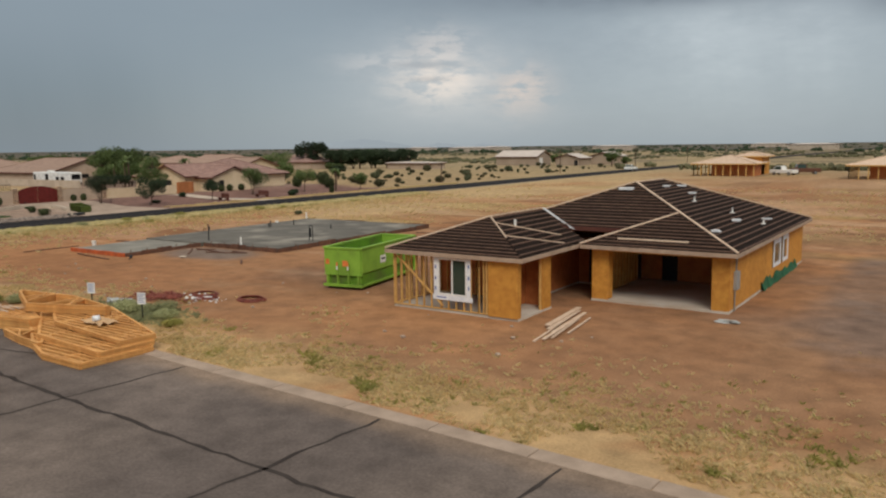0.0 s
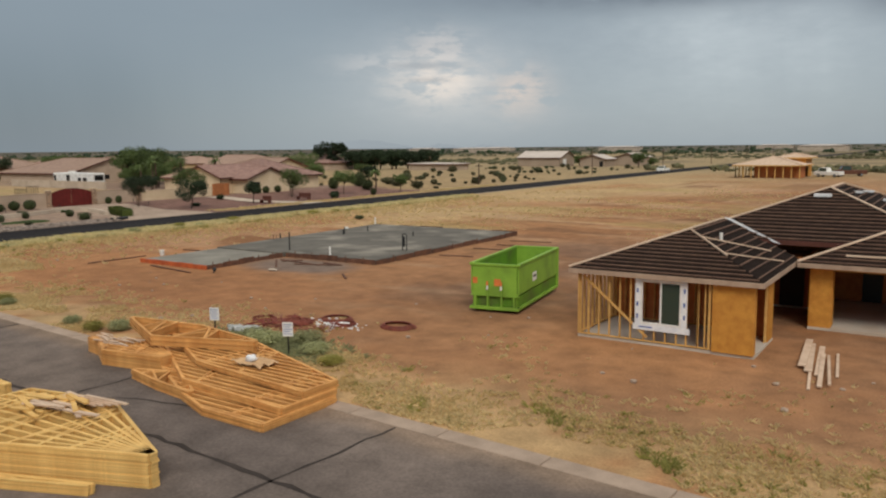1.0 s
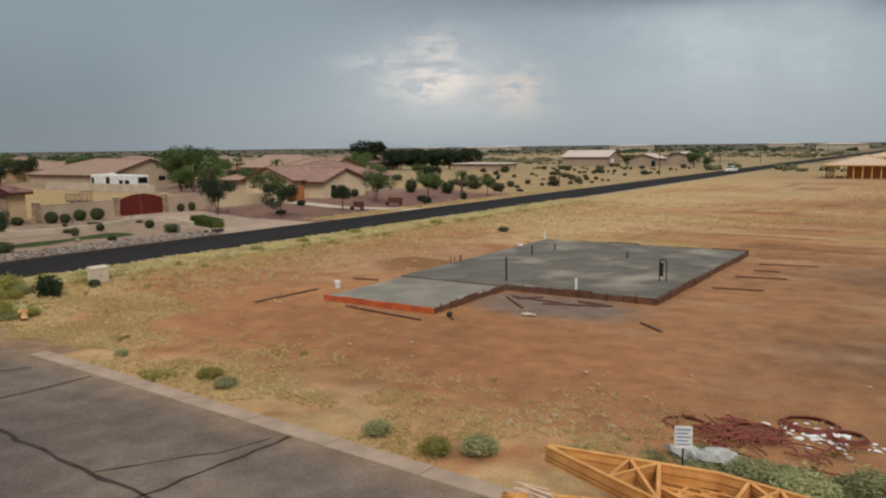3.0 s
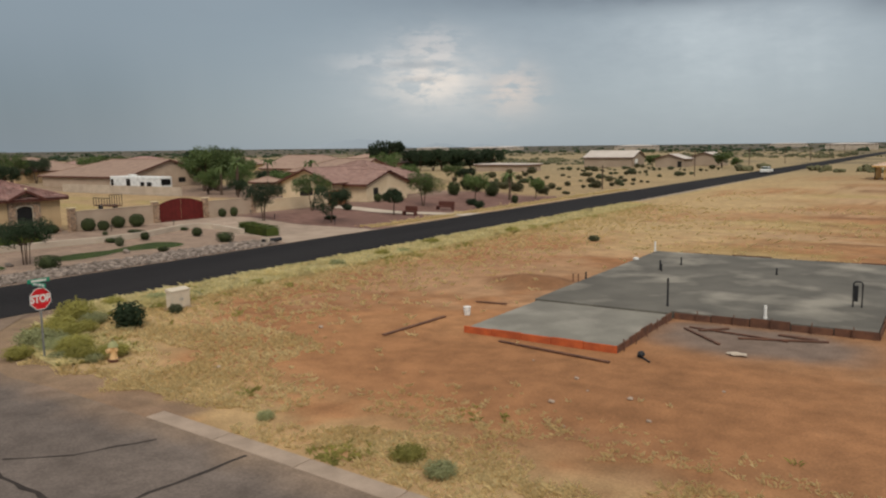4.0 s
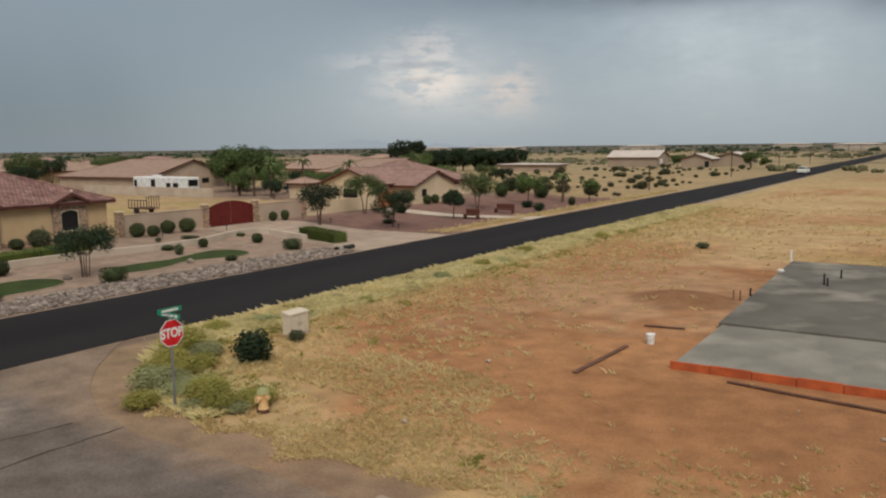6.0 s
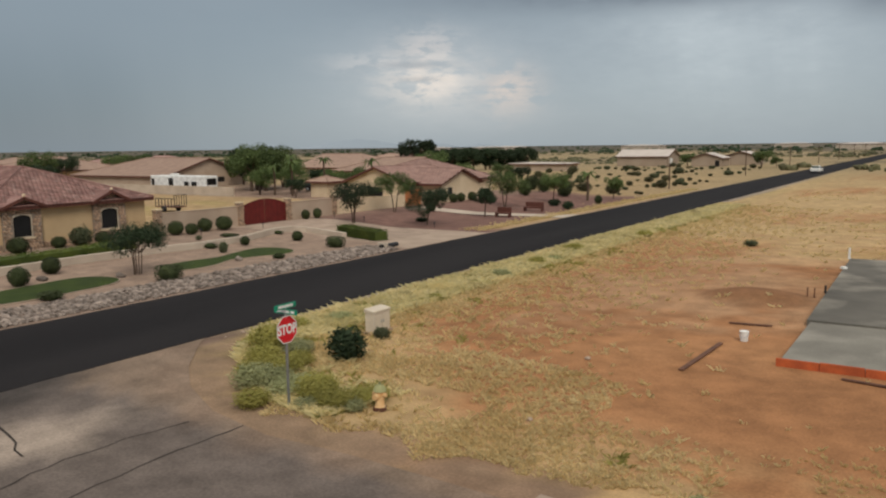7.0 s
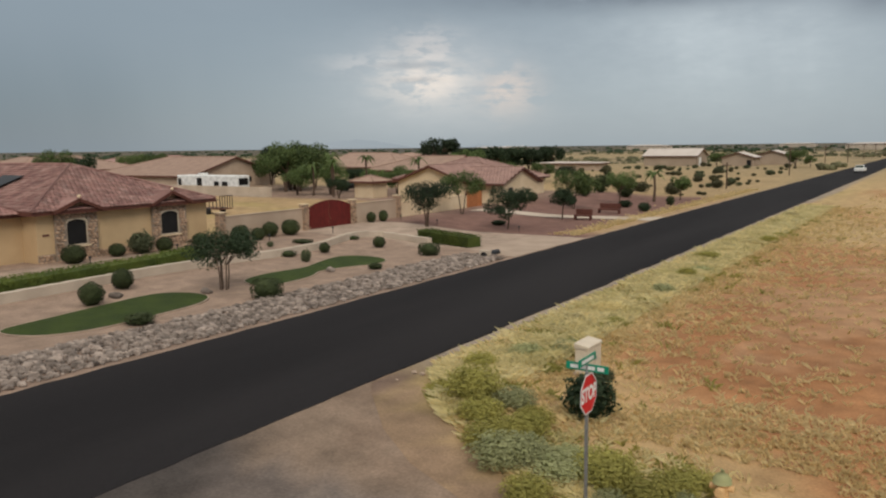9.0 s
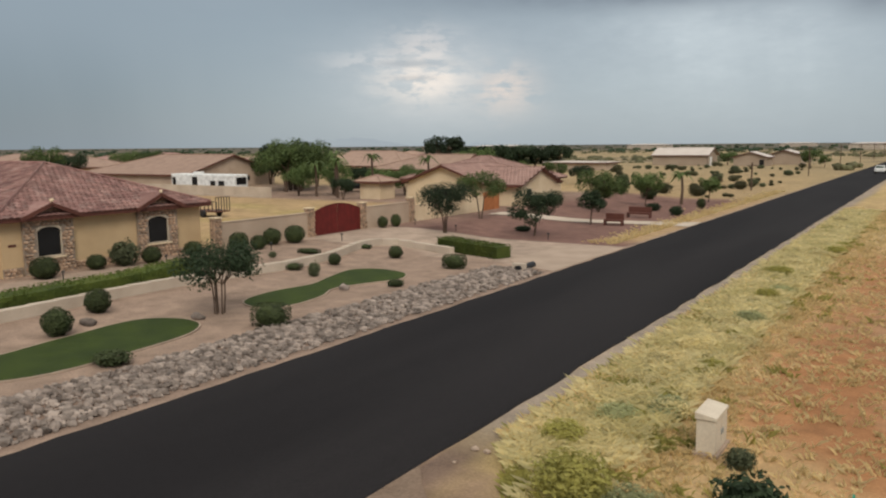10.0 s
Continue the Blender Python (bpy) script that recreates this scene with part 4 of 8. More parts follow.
sheet(-15.5, -13.94, 30.34, 30.37, 0.10, EZ, "osb_shaded")
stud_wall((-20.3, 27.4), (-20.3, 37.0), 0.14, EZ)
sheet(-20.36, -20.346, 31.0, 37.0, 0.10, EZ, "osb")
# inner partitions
sheet(-20.2, -14.6, 31.0, 31.05, 0.14, 2.6, "osb_shaded")
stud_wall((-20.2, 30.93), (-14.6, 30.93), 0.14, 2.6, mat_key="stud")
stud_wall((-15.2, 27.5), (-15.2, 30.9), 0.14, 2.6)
sheet(-15.17, -15.14, 27.4, 30.9, 0.14, 2.6, "osb_shaded")

# window with white flashing tape
win = thing("window_unit", (-17.1, 27.25, 0.72), "new white window wrapped in printed white flashing tape", "window")
part("flashing_tape", Geo().box(-18.05, -17.85, 27.20, 27.22, 0.62, 2.55).box(-16.36, -16.16, 27.20, 27.22, 0.62, 2.55)
     .box(-18.12, -16.05, 27.194, 27.20, 0.58, 0.80).box(-17.85, -16.36, 27.20, 27.22, 2.42, 2.55), M["tape"], win, "white tape round the window")
part("window_frame", Geo().box(-17.85, -17.78, 27.2, 27.28, 0.80, 2.42).box(-16.43, -16.36, 27.2, 27.28, 0.80, 2.42)
     .box(-17.78, -16.43, 27.2, 27.28, 2.35, 2.42).box(-17.78, -16.43, 27.2, 27.28, 0.80, 0.87).box(-17.14, -17.08, 27.2, 27.28, 0.87, 2.35), M["white"], win, bevel=0.006)
part("pane", Geo().box(-17.08, -16.43, 27.235, 27.24, 0.87, 2.35), M["glass"], win, "dark glass pane")
for z in (1.0, 1.45, 1.95):
    part("print_mark", Geo().box(-18.0, -17.93, 27.196, 27.1995, z, z + 0.16), M["blue"], win)
    part("print_mark", Geo().box(-16.29, -16.22, 27.196, 27.1995, z + 0.1, z + 0.26), M["blue"], win)
part("print_mark", Geo().box(-17.9, -17.4, 27.190, 27.1935, 0.67, 0.72), M["blue"], win)

# garage front, side walls and inside
sheet(-13.1, -12.32, 33.08, 33.11, 0.08, EZ)
sheet(-7.6, -6.9, 33.08, 33.11, 0.08, EZ)
sheet(-12.32, -12.29, 33.115, 33.6, 0.13, EZ, "osb")
sheet(-7.63, -7.60, 33.115, 33.6, 0.13, EZ, "osb")
part("header_beam", Geo().box(-12.3, -7.62, 33.06, 33.2, 2.36, EZ - 0.02), M["stud"], house, bevel=0.008)
sheet(-13.13, -13.10, 33.115, 39.0, 0.10, EZ, "osb")
stud_wall((-13.04, 33.6), (-13.04, 39.0), 0.13, EZ)
sheet(-13.0, -6.98, 39.5, 39.55, 0.13, EZ, "osb_shaded")
# a dark sheet on the wall paints the shade of an open door
part("door_opening", Geo().box(-11.86, -11.05, 39.46, 39.50, 0.13, 2.12), M["screen"], house, "near-black sheet for the shade in the inner door opening")
stud_wall((-7.02, 33.5), (-7.02, 39.4), 0.13, EZ)
y = 33.115
k = 0
while y < 50.3:
    y1 = min(y + 1.22, 50.5)
    if not (41.6 < (y + y1) / 2 < 45.6):
        sheet(-6.90, -6.87, y + 0.004, y1 - 0.004, 0.10, EZ)
    else:
        sheet(-6.90, -6.87, y + 0.004, y1 - 0.004, 0.10, 0.8)
    y, k = y1, k + 1
stud_wall((-6.95, 39.6), (-6.95, 50.4), 0.13, EZ)
for y0, y1 in ((42.0, 43.9), (44.4, 45.9)):
    w = thing("window_unit", (-6.85, (y0 + y1) / 2, 0.8), "side window opening taped in white", "window")
    part("flashing_tape", Geo().box(-6.868, -6.85, y0, y0 + 0.25, 0.8, 2.55).box(-6.868, -6.85, y1 - 0.3, y1, 0.8, 2.55).box(-6.868, -6.85, y0 + 0.25, y1 - 0.3, 2.0, 2.55)
         .box(-6.868, -6.85, y0 + 0.25, y1 - 0.3, 0.8, 1.0), M["tape"], w)
    part("pane", Geo().box(-6.89, -6.88, y0 + 0.25, y1 - 0.3, 1.0, 2.0), M["glass"], w)
g = Geo()
r = random.Random(5)
ys = np.linspace(39.2, 48.3, 24)
top = [0.44 + 0.3 * noise.noise((q * 1.3, 0, 0)) + r.uniform(-0.1, 0.1) for q in ys]
g.add([(-6.86 + r.uniform(0, 0.03), q, 0.08) for q in ys] + [(-6.855 + r.uniform(0, 0.05), q, t) for q, t in zip(ys, top)]
      + [(-6.83 + r.uniform(0, 0.02), q, t - 0.02) for q, t in zip(ys, top)] + [(-6.74 + r.uniform(0, 0.06), q, 0.03) for q in ys],
      [(b * 24 + i, b * 24 + i + 1, (b + 1) * 24 + i + 1, (b + 1) * 24 + i) for b in range(3) for i in range(23)])
solo("plastic_sheeting", g, M["green_net"], (-6.8, 43.7, 0.05), "green plastic sheeting along the foot of the wall", "sheeting")
elec = thing("electric_meter_box", (-6.8, 34.0, 0.9), "grey steel meter box with conduit on the wall", "meter box")
part("cabinet", Geo().box(-6.868, -6.70, 33.75, 34.2, 0.95, 1.75), M["metal"], elec, bevel=0.012)
part("cover", Geo().box(-6.70, -6.685, 33.79, 34.16, 1.0, 1.7), M["metal"], elec)
part("conduit", Geo().tube([(-6.82, 33.85, 0.0), (-6.82, 33.85, 0.95)], 0.035), M["galv"], elec)
part("conduit", Geo().tube([(-6.82, 34.0, 1.75), (-6.82, 34.0, 2.5)], 0.035), M["galv"], elec)
# entry porch: back wall, hanging sheet
sheet(-15.5, -13.14, 37.0, 37.05, 0.10, 3.2, "osb_shaded")
sheet(-15.55, -15.5, 30.4, 37.0, 0.10, 2.95, "osb_shaded")
# no real hole: the unlit entry is painted as a dark sheet
part("doorway", Geo().box(-14.9, -13.9, 36.95, 37.0, 0.10, 2.2), M["screen"], house, "near-black sheet for the shade in the front door opening")
# rest of the outer walls
sheet(-20.2, -20.15, 37.0, 50.45, 0.12, EZ, "osb")
sheet(-20.15, -6.98, 50.4, 50.44, 0.12, EZ, "osb")

# roof
AX, A0, A1, AZ = -13.4, 39.5, 43.9, EZ + 6.95 * PITCH
XR, XL, YF, YB = -6.45, -20.35, 32.55, 50.85
gx, gy = -10.0, 36.05          # tip of the garage hip
gz = EZ + 3.5 * PITCH
wx = -17.1                     # ridge of the wing
wy0 = 30.5
wz = EZ + 3.5 * PITCH
roof = part("roof", Geo().beam((AX, A0, AZ + 0.03), (AX, A1, AZ + 0.03), 0.16, 0.05), M["board"], house, "dark hipped roof with bare battens")
# main slopes (front slope stops short of the porch)
fy = 34.3
fz = EZ + (fy - YF) * PITCH
RF = battened_slope([(XR, YF, EZ), (XR, YB + 0.0, EZ), (AX, A1, AZ), (AX, A0, AZ)], 0, 0.36, roof, seed=1)
battened_slope([(AX, A0, AZ), (-18.6, fy, fz), (gx - 1.75, fy, fz), (gx, gy, gz)], 1, 0.36, roof, seed=2)
battened_slope([(XL, 37.0, EZ), (-20.35, 32.6, EZ), (AX, A0, AZ), (AX, A1, AZ), (XL, YB, EZ)], 0, 0.36, roof, seed=3)
battened_slope([(XR, YB, EZ), (XL, YB, EZ), (AX, A1, AZ)], 1, 0.4, roof, seed=4)
# garage hip
battened_slope([(gx - 3.5, YF, EZ + 0.004), (XR, YF, EZ + 0.004), (gx, gy, gz + 0.004)], 1, 0.34, roof, seed=5)
# wing
WXL, WXR, WYF = -20.6, -13.6, 27.0
battened_slope([(WXL, WYF, EZ), (WXR, WYF, EZ), (wx, wy0, wz)], 1, 0.30, roof, seed=7)
battened_slope([(WXR, WYF, EZ + 0.004), (WXR, 33.6, EZ + 0.004), (wx, 36.0, wz + 0.004), (wx, wy0, wz + 0.004)], 0, 0.42, roof, seed=8)
battened_slope([(WXL, WYF, EZ + 0.004), (wx, wy0, wz + 0.004), (wx, 36.0, wz + 0.004), (WXL, 37, EZ + 0.004)], 0, 0.34, roof, seed=9)


def ridge_board(p, q, w=0.11, h=0.05, key="board"):
    p, q = Vector(p) + Vector((0, 0, 0.06)), Vector(q) + Vector((0, 0, 0.06))
    part("ridge_board", Geo().beam(p, q, w, h), M[key], roof)


ridge_board((AX, A0, AZ), (XR, YF, EZ))
ridge_board((AX, A1, AZ), (XR, YB, EZ))
ridge_board((AX, A0, AZ), (-18.7, 34.2, EZ + (34.2 - YF) * PITCH))
ridge_board((gx, gy, gz), (gx - 3.5, YF, EZ), 0.13)
ridge_board((wx, wy0, wz), (WXL, WYF, EZ))
ridge_board((wx, wy0, wz), (wx, 35.6, wz), 0.10)
ridge_board((wx, wy0, wz), (WXR - 1.6, WYF + 1.6, EZ + 1.6 * PITCH), 0.06)
ridge_board((WXR - 1.75, 28.75, EZ + 1.75 * PITCH), (WXR - 0.25, 31.6, EZ + 0.25 * PITCH), 0.06)
ridge_board((WXR - 2.9, 29.9, EZ + 2.9 * PITCH), (WXR - 0.9, 32.6, EZ + 0.9 * PITCH), 0.06)
ridge_board((-11.9, 33.2, EZ + 0.65 * PITCH), (-8.7, 33.2, EZ + 0.65 * PITCH), 0.16, 0.06)
# metal valley
part("valley_flashing", Geo().plate([(wx - 0.1, 35.95, wz + 0.07), (wx + 0.25, 35.75, wz + 0.05), (-14.35, 33.95, EZ + 0.9 * PITCH + 0.18), (-14.75, 34.2, EZ + 0.9 * PITCH + 0.22)], 0.01), M["tape"], roof, "pale metal valley flashing")
# fascias
for p, q in (((WXL, WYF), (WXR, WYF)), ((WXR, WYF), (WXR, 33.4)), ((gx - 3.5, YF), (XR, YF)), ((XR, YF), (XR, YB)), ((WXL, WYF), (WXL, 37)), ((gx - 3.5, YF), (gx - 3.5, fy))):
    part("fascia", Geo().beam((*p, EZ - 0.09), (*q, EZ - 0.09), 0.04, 0.18), M["fascia"], roof)
part("fascia", Geo().beam((-18.0, fy, fz - 0.1), (gx - 1.9, fy, fz - 0.1), 0.04, 0.2), M["trim"], roof)
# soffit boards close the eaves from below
part("soffit", Geo().box(WXL + 0.02, WXR - 0.02, WYF + 0.02, 37, EZ - 0.10, EZ - 0.08).box(gx - 3.48, XR - 0.02, YF + 0.02, YB - 0.02, EZ - 0.10, EZ - 0.08), M["osb_shaded"], roof)
# vents, stacked tiles and scraps on the slopes
r = random.Random(8)


def on_right(x, y):
    return EZ + (XR - x) * PITCH


for x, y, w, d, h in ((-8.0, 35.0, 0.5, 0.35, 0.10), (-8.2, 39.6, 0.5, 0.4, 0.12), (-7.6, 43.6, 0.7, 0.3, 0.08), (-11.3, 42.6, 0.5, 0.35, 0.1), (-12.4, 41.5, 0.5, 0.3, 0.1), (-12.2, 43.6, 0.6, 0.4, 0.1)):
    z = on_right(x, y) + 0.05
    g = Geo()
    w, d = w * 0.7, d * 0.7
    for k in range(4):
        g.box(x - w / 2 + r.uniform(-0.05, 0.05), x + w / 2 + r.uniform(-0.05, 0.05), y - d / 2, y + d / 2, z + k * h / 4, z + (k + 0.85) * h / 4)
    solo("stack_of_roof_pieces", g, M["tape"], (x, y, z), "small pale stack of flashing pieces on the battens", "roof pieces", "stacks on the roof")
for x, y in ((-10.6, 40.6), (-8.9, 41.6), (-7.4, 41.9)):
    z = on_right(x, y) + 0.03
    v = thing("roof_vent", (x, y, z), "white pipe vent through the roof", "vent", "roof vents")
    part("flange", Geo().box(x - 0.11, x + 0.11, y - 0.11, y + 0.11, z, z + 0.03), M["white"], v)
    part("pipe", Geo().tube([(x, y, z), (x, y, z + 0.28)], 0.045, 10), M["white"], v, smooth=True)
v = thing("roof_vent", (-16.0, 30.9, 3.6), "pale pipe vent through the roof", "vent", "roof vents")
part("pipe", Geo().tube([(-16.0, 30.9, EZ + 2.3 * PITCH), (-16.0, 30.9, EZ + 2.3 * PITCH + 0.35)], 0.06, 10), M["white"], v)
z = EZ + (38.6 - YF) * PITCH + 0.04
solo("stack_of_roof_pieces", Geo().box(-13.9, -13.2, 38.35, 38.75, z - 0.05, z + 0.07), M["tape"], (-13.5, 38.5, z), "small pale stack of flashing pieces on the battens", "roof pieces", "stacks on the roof")

# boards lying in front
r = random.Random(3)
for i, (a, b) in enumerate((((-11.75, 24.5), (-12.25, 28.4)), ((-11.5, 24.8), (-11.95, 28.9)), ((-11.25, 25.0), (-11.75, 28.6)), ((-11.2, 26.3), (-11.55, 29.3)), ((-12.05, 26.4), (-12.5, 30.2)), ((-12.3, 26.8), (-12.65, 30.6)), ((-11.75, 26.2), (-12.15, 30.1)))):
    z = 0.05 + 0.045 * (i % 3)
    w = (0.09, 0.14, 0.09, 0.09, 0.24, 0.24, 0.19)[i]
    solo("loose_board", Geo().beam((*a, z), (*b, z), w, 0.04), M["board"], (*a, 0), "pale sawn board lying on the dirt", "board", "boards before the house", bevel=0.004)

# gravel heap, post and blocks beside the house
g = Geo()
hr = random.Random(12)
nr, na = 7, 18
vs = [(-25.7, 47.3, 0.62)]
for i in range(1, nr + 1):
    for k in range(na):
        a, q = 2 * math.pi * k / na, i / nr
        w = 1 + 0.22 * noise.noise((math.cos(a) * 1.3, math.sin(a) * 1.3, 7))
        x, y = -25.7 + 1.7 * q * w * math.cos(a), 47.3 + 1.2 * q * w * math.sin(a)
        vs.append((x, y, 0.62 * (1 - q * q) ** 1.2 + 0.05 * hr.random() * (1 - q) - 0.03 * (i == nr)))
fs = [(0, 1 + k, 1 + (k + 1) % na) for k in range(na)]
fs += [(1 + i * na + k, 1 + (i + 1) * na + k, 1 + (i + 1) * na + (k + 1) % na, 1 + i * na + (k + 1) % na) for i in range(nr - 1) for k in range(na)]
solo("gravel_heap", g.add(vs, fs), M["rock"], (-25.7, 47.3, 0), "low heap of grey gravel on the dirt", "gravel heap", smooth=True)
for a, b in (((-26.5, 46.4, 0.1), (-25.6, 46.9, 0.95)), ((-25.6, 46.9, 0.95), (-23.9, 46.6, 0.12))):
    solo("loose_board", Geo().beam(a, b, 0.06, 0.035), M["truss_y"], (a[0], a[1], 0), "thin yellow batten leaning on the gravel heap", "board", "battens on the gravel heap", bevel=0.003)
solo("post", Geo().beam((-23.67, 42.93, -0.1), (-23.62, 42.93, 1.75), 0.11, 0.11, (0, 1, 0)), M["board"], (-23.67, 42.93, 0), "pale timber post standing in the dirt", "post", bevel=0.006)
solo("post", Geo().beam((-22.6, 43.4, -0.1), (-22.6, 43.4, 0.8), 0.11, 0.11, (0, 1, 0)), M["form_dark"], (-22.6, 43.4, 0), "short dark timber post standing in the dirt", "post", bevel=0.006)
bn = thing("crate", (-24.15, 42.7, 0), "black plastic crate standing on the dirt", "crate")
part("tub", Geo().box(-24.5, -23.85, 42.5, 43.0, -0.02, 0.42), M["black"], bn, bevel=0.02)
part("rim", Geo().box(-24.53, -23.82, 42.47, 43.03, 0.42, 0.47), M["black"], bn, bevel=0.008)
solo("concrete_block", Geo().box(-25.0, -24.2, 41.7, 42.1, -0.02, 0.22), M["pale_concrete"], (-24.6, 41.9, 0), "pale concrete block lying on the dirt", "block", bevel=0.015, turn=12)
solo("loose_plank", Geo().beam((-24.4, 41.6, 0.05), (-21.4, 42.6, 0.06), 0.2, 0.05), M["board"], (-24.4, 41.6, 0), "pale plank lying on the dirt by the house", "plank", bevel=0.004)

# ---- dumpster ----
dump = thing("dumpster", (-25.7, 32.4, 0), "large bright green steel roll-off dumpster, open on top", "dumpster", turn=0)


def dumpster():
    c, L, W, H = Vector((-25.2, 29.35, 0)), 6.3, 2.05, 2.1
    rot = Matrix.Rotation(radians(10.0), 4, "Z")

    def at(x, y, z):
        return c + rot @ Vector((x, y, z))

    def bx(geo, x0, x1, y0, y1, z0, z1):
        k = len(geo.v)
        geo.box(x0, x1, y0, y1, z0, z1)
        geo.v[k:] = [tuple(at(*p)) for p in geo.v[k:]]
        return geo

    w = W / 2
    zf = 0.28
    part("floor", bx(Geo(), -w, w, 0.05, L, zf - 0.06, zf), M["green_dark"], dump)
    for s in (-1, 1):
        g = Geo()
        prof = [(w, zf), (w, 0.8), (w + 0.09, 0.86), (w + 0.09, H), (w + 0.03, H), (w + 0.03, 0.9), (w - 0.05, 0.82), (w - 0.05, zf)]
        vs = [at(s * px, y, z) for y in (0.04, L) for px, z in prof]
        n = len(prof)
        g.add(vs, [(i, (i + 1) % n, n + (i + 1) % n, n + i) for i in range(n)] + [tuple(range(n)), tuple(range(n, 2 * n))])
        side = part("side_wall", g, M["green"], dump)
        part("lower_band", bx(Geo(), *sorted((s * (w + 0.004), s * (w + 0.03))), 0.1, L - 0.1, zf + 0.04, 0.78), M["green_dark"], side)
        part("lining", bx(Geo(), *sorted((s * (w - 0.005), s * (w + 0.026))), 0.1, L - 0.1, 0.92, H - 0.02), M["green_dark"], side, "grimy dark green inner face")
        part("top_rail", bx(Geo(), *sorted((s * (w - 0.01), s * (w + 0.14))), 0.0, L, H, H + 0.1), M["green"], dump, bevel=0.015)
        part("bottom_rail", bx(Geo(), *sorted((s * (w - 0.12), s * (w + 0.12))), -0.05, L, 0.16, 0.28), M["green"], dump, bevel=0.012)
        part("corner_post", bx(Geo(), *sorted((s * (w - 0.02), s * (w + 0.13))), L - 0.12, L + 0.02, 0.28, H), M["green"], dump, bevel=0.01)
        part("skid", bx(Geo(), *sorted((s * 0.45, s * 0.62)), 0.1, L, 0.08, 0.22), M["rust"], dump)
        for y in (0.25, L - 0.5):
            part("roller", Geo().tube([at(s * 0.75, y, 0.1), at(s * 0.98, y, 0.1)], 0.1, 12), M["rust"], dump)
    front = part("front_wall", bx(Geo(), -w, w, 0.0, 0.05, 0.75, H), M["green"], dump)
    part("front_lower", bx(Geo(), -w, w, 0.12, 0.16, zf, 0.78), M["green_dark"], dump)
    part("front_ledge", bx(Geo(), -w - 0.1, w + 0.1, -0.02, 0.16, 0.73, 0.78), M["green"], dump)
    part("sill", bx(Geo(), -w - 0.12, w + 0.12, -0.1, 0.14, 0.14, 0.28), M["green"], dump, bevel=0.012)
    part("top_rail", bx(Geo(), -w - 0.14, w + 0.14, -0.04, 0.1, H - 0.02, H + 0.08), M["green"], dump, bevel=0.015)
    part("top_rail", bx(Geo(), -w - 0.14, w + 0.14, L - 0.08, L + 0.04, H, H + 0.1), M["green"], dump, bevel=0.015)
    part("back_wall", bx(Geo(), -w, w, L - 0.06, L, zf, H), M["green"], dump)
    for x in (-0.9, -0.32, 0.32, 0.9):
        part("gusset", bx(Geo(), x - 0.04, x + 0.04, -0.05, 0.14, 0.28, 0.76), M["green"], front)
    for x in (-0.32, 0.32):
        part("hinge_bar", bx(Geo(), x - 0.05, x + 0.05, -0.06, -0.001, 0.75, 1.35), M["green"], front)
        part("marker", bx(Geo(), x - 0.04, x + 0.04, -0.075, -0.061, 1.02, 1.2), M["white"], front, "white reflector")
        part("marker", bx(Geo(), x - 0.045, x + 0.045, -0.075, -0.061, 1.21, 1.4), M["orange"], front, "orange-red reflector")
    part("sticker", bx(Geo(), -1.02, -0.8, -0.012, -0.003, 1.28, 1.55), M["orange"], front, "orange warning sticker")
    part("sticker", bx(Geo(), -0.02, 0.28, -0.012, -0.003, 1.2, 1.5), M["orange"], front, "faded pink-orange sticker")
    part("sticker", bx(Geo(), w + 0.092, w + 0.098, 2.0, 2.6, 1.15, 1.55), M["white"], dump, "white label plate")
    part("label_bar", bx(Geo(), w + 0.099, w + 0.103, 2.1, 2.5, 1.32, 1.42), M["black"], dump)
    part("dirt_heap", Geo().blob(at(0, 3.2, zf + 0.05), (0.9, 2.2, 0.3), random.Random(2), 12, 6), M["green_dark"], dump, "dark debris in the bottom", smooth=True)


dumpster()

# ---- truss stacks ----


def ring(poly):
    return [(poly[i], poly[(i + 1) % len(poly)]) for i in range(len(poly))]


def lerp2(a, b, t):
    return (a[0] + (b[0] - a[0]) * t, a[1] + (b[1] - a[1]) * t)


def along(path, t):
    ds = [math.dist(a, b) for a, b in zip(path, path[1:])]
    s = t * sum(ds)
    for (a, b), d in zip(zip(path, path[1:]), ds):
        if s <= d or (a, b) == (path[-2], path[-1]):
            return lerp2(a, b, min(1.0, s / d))
        s -= d


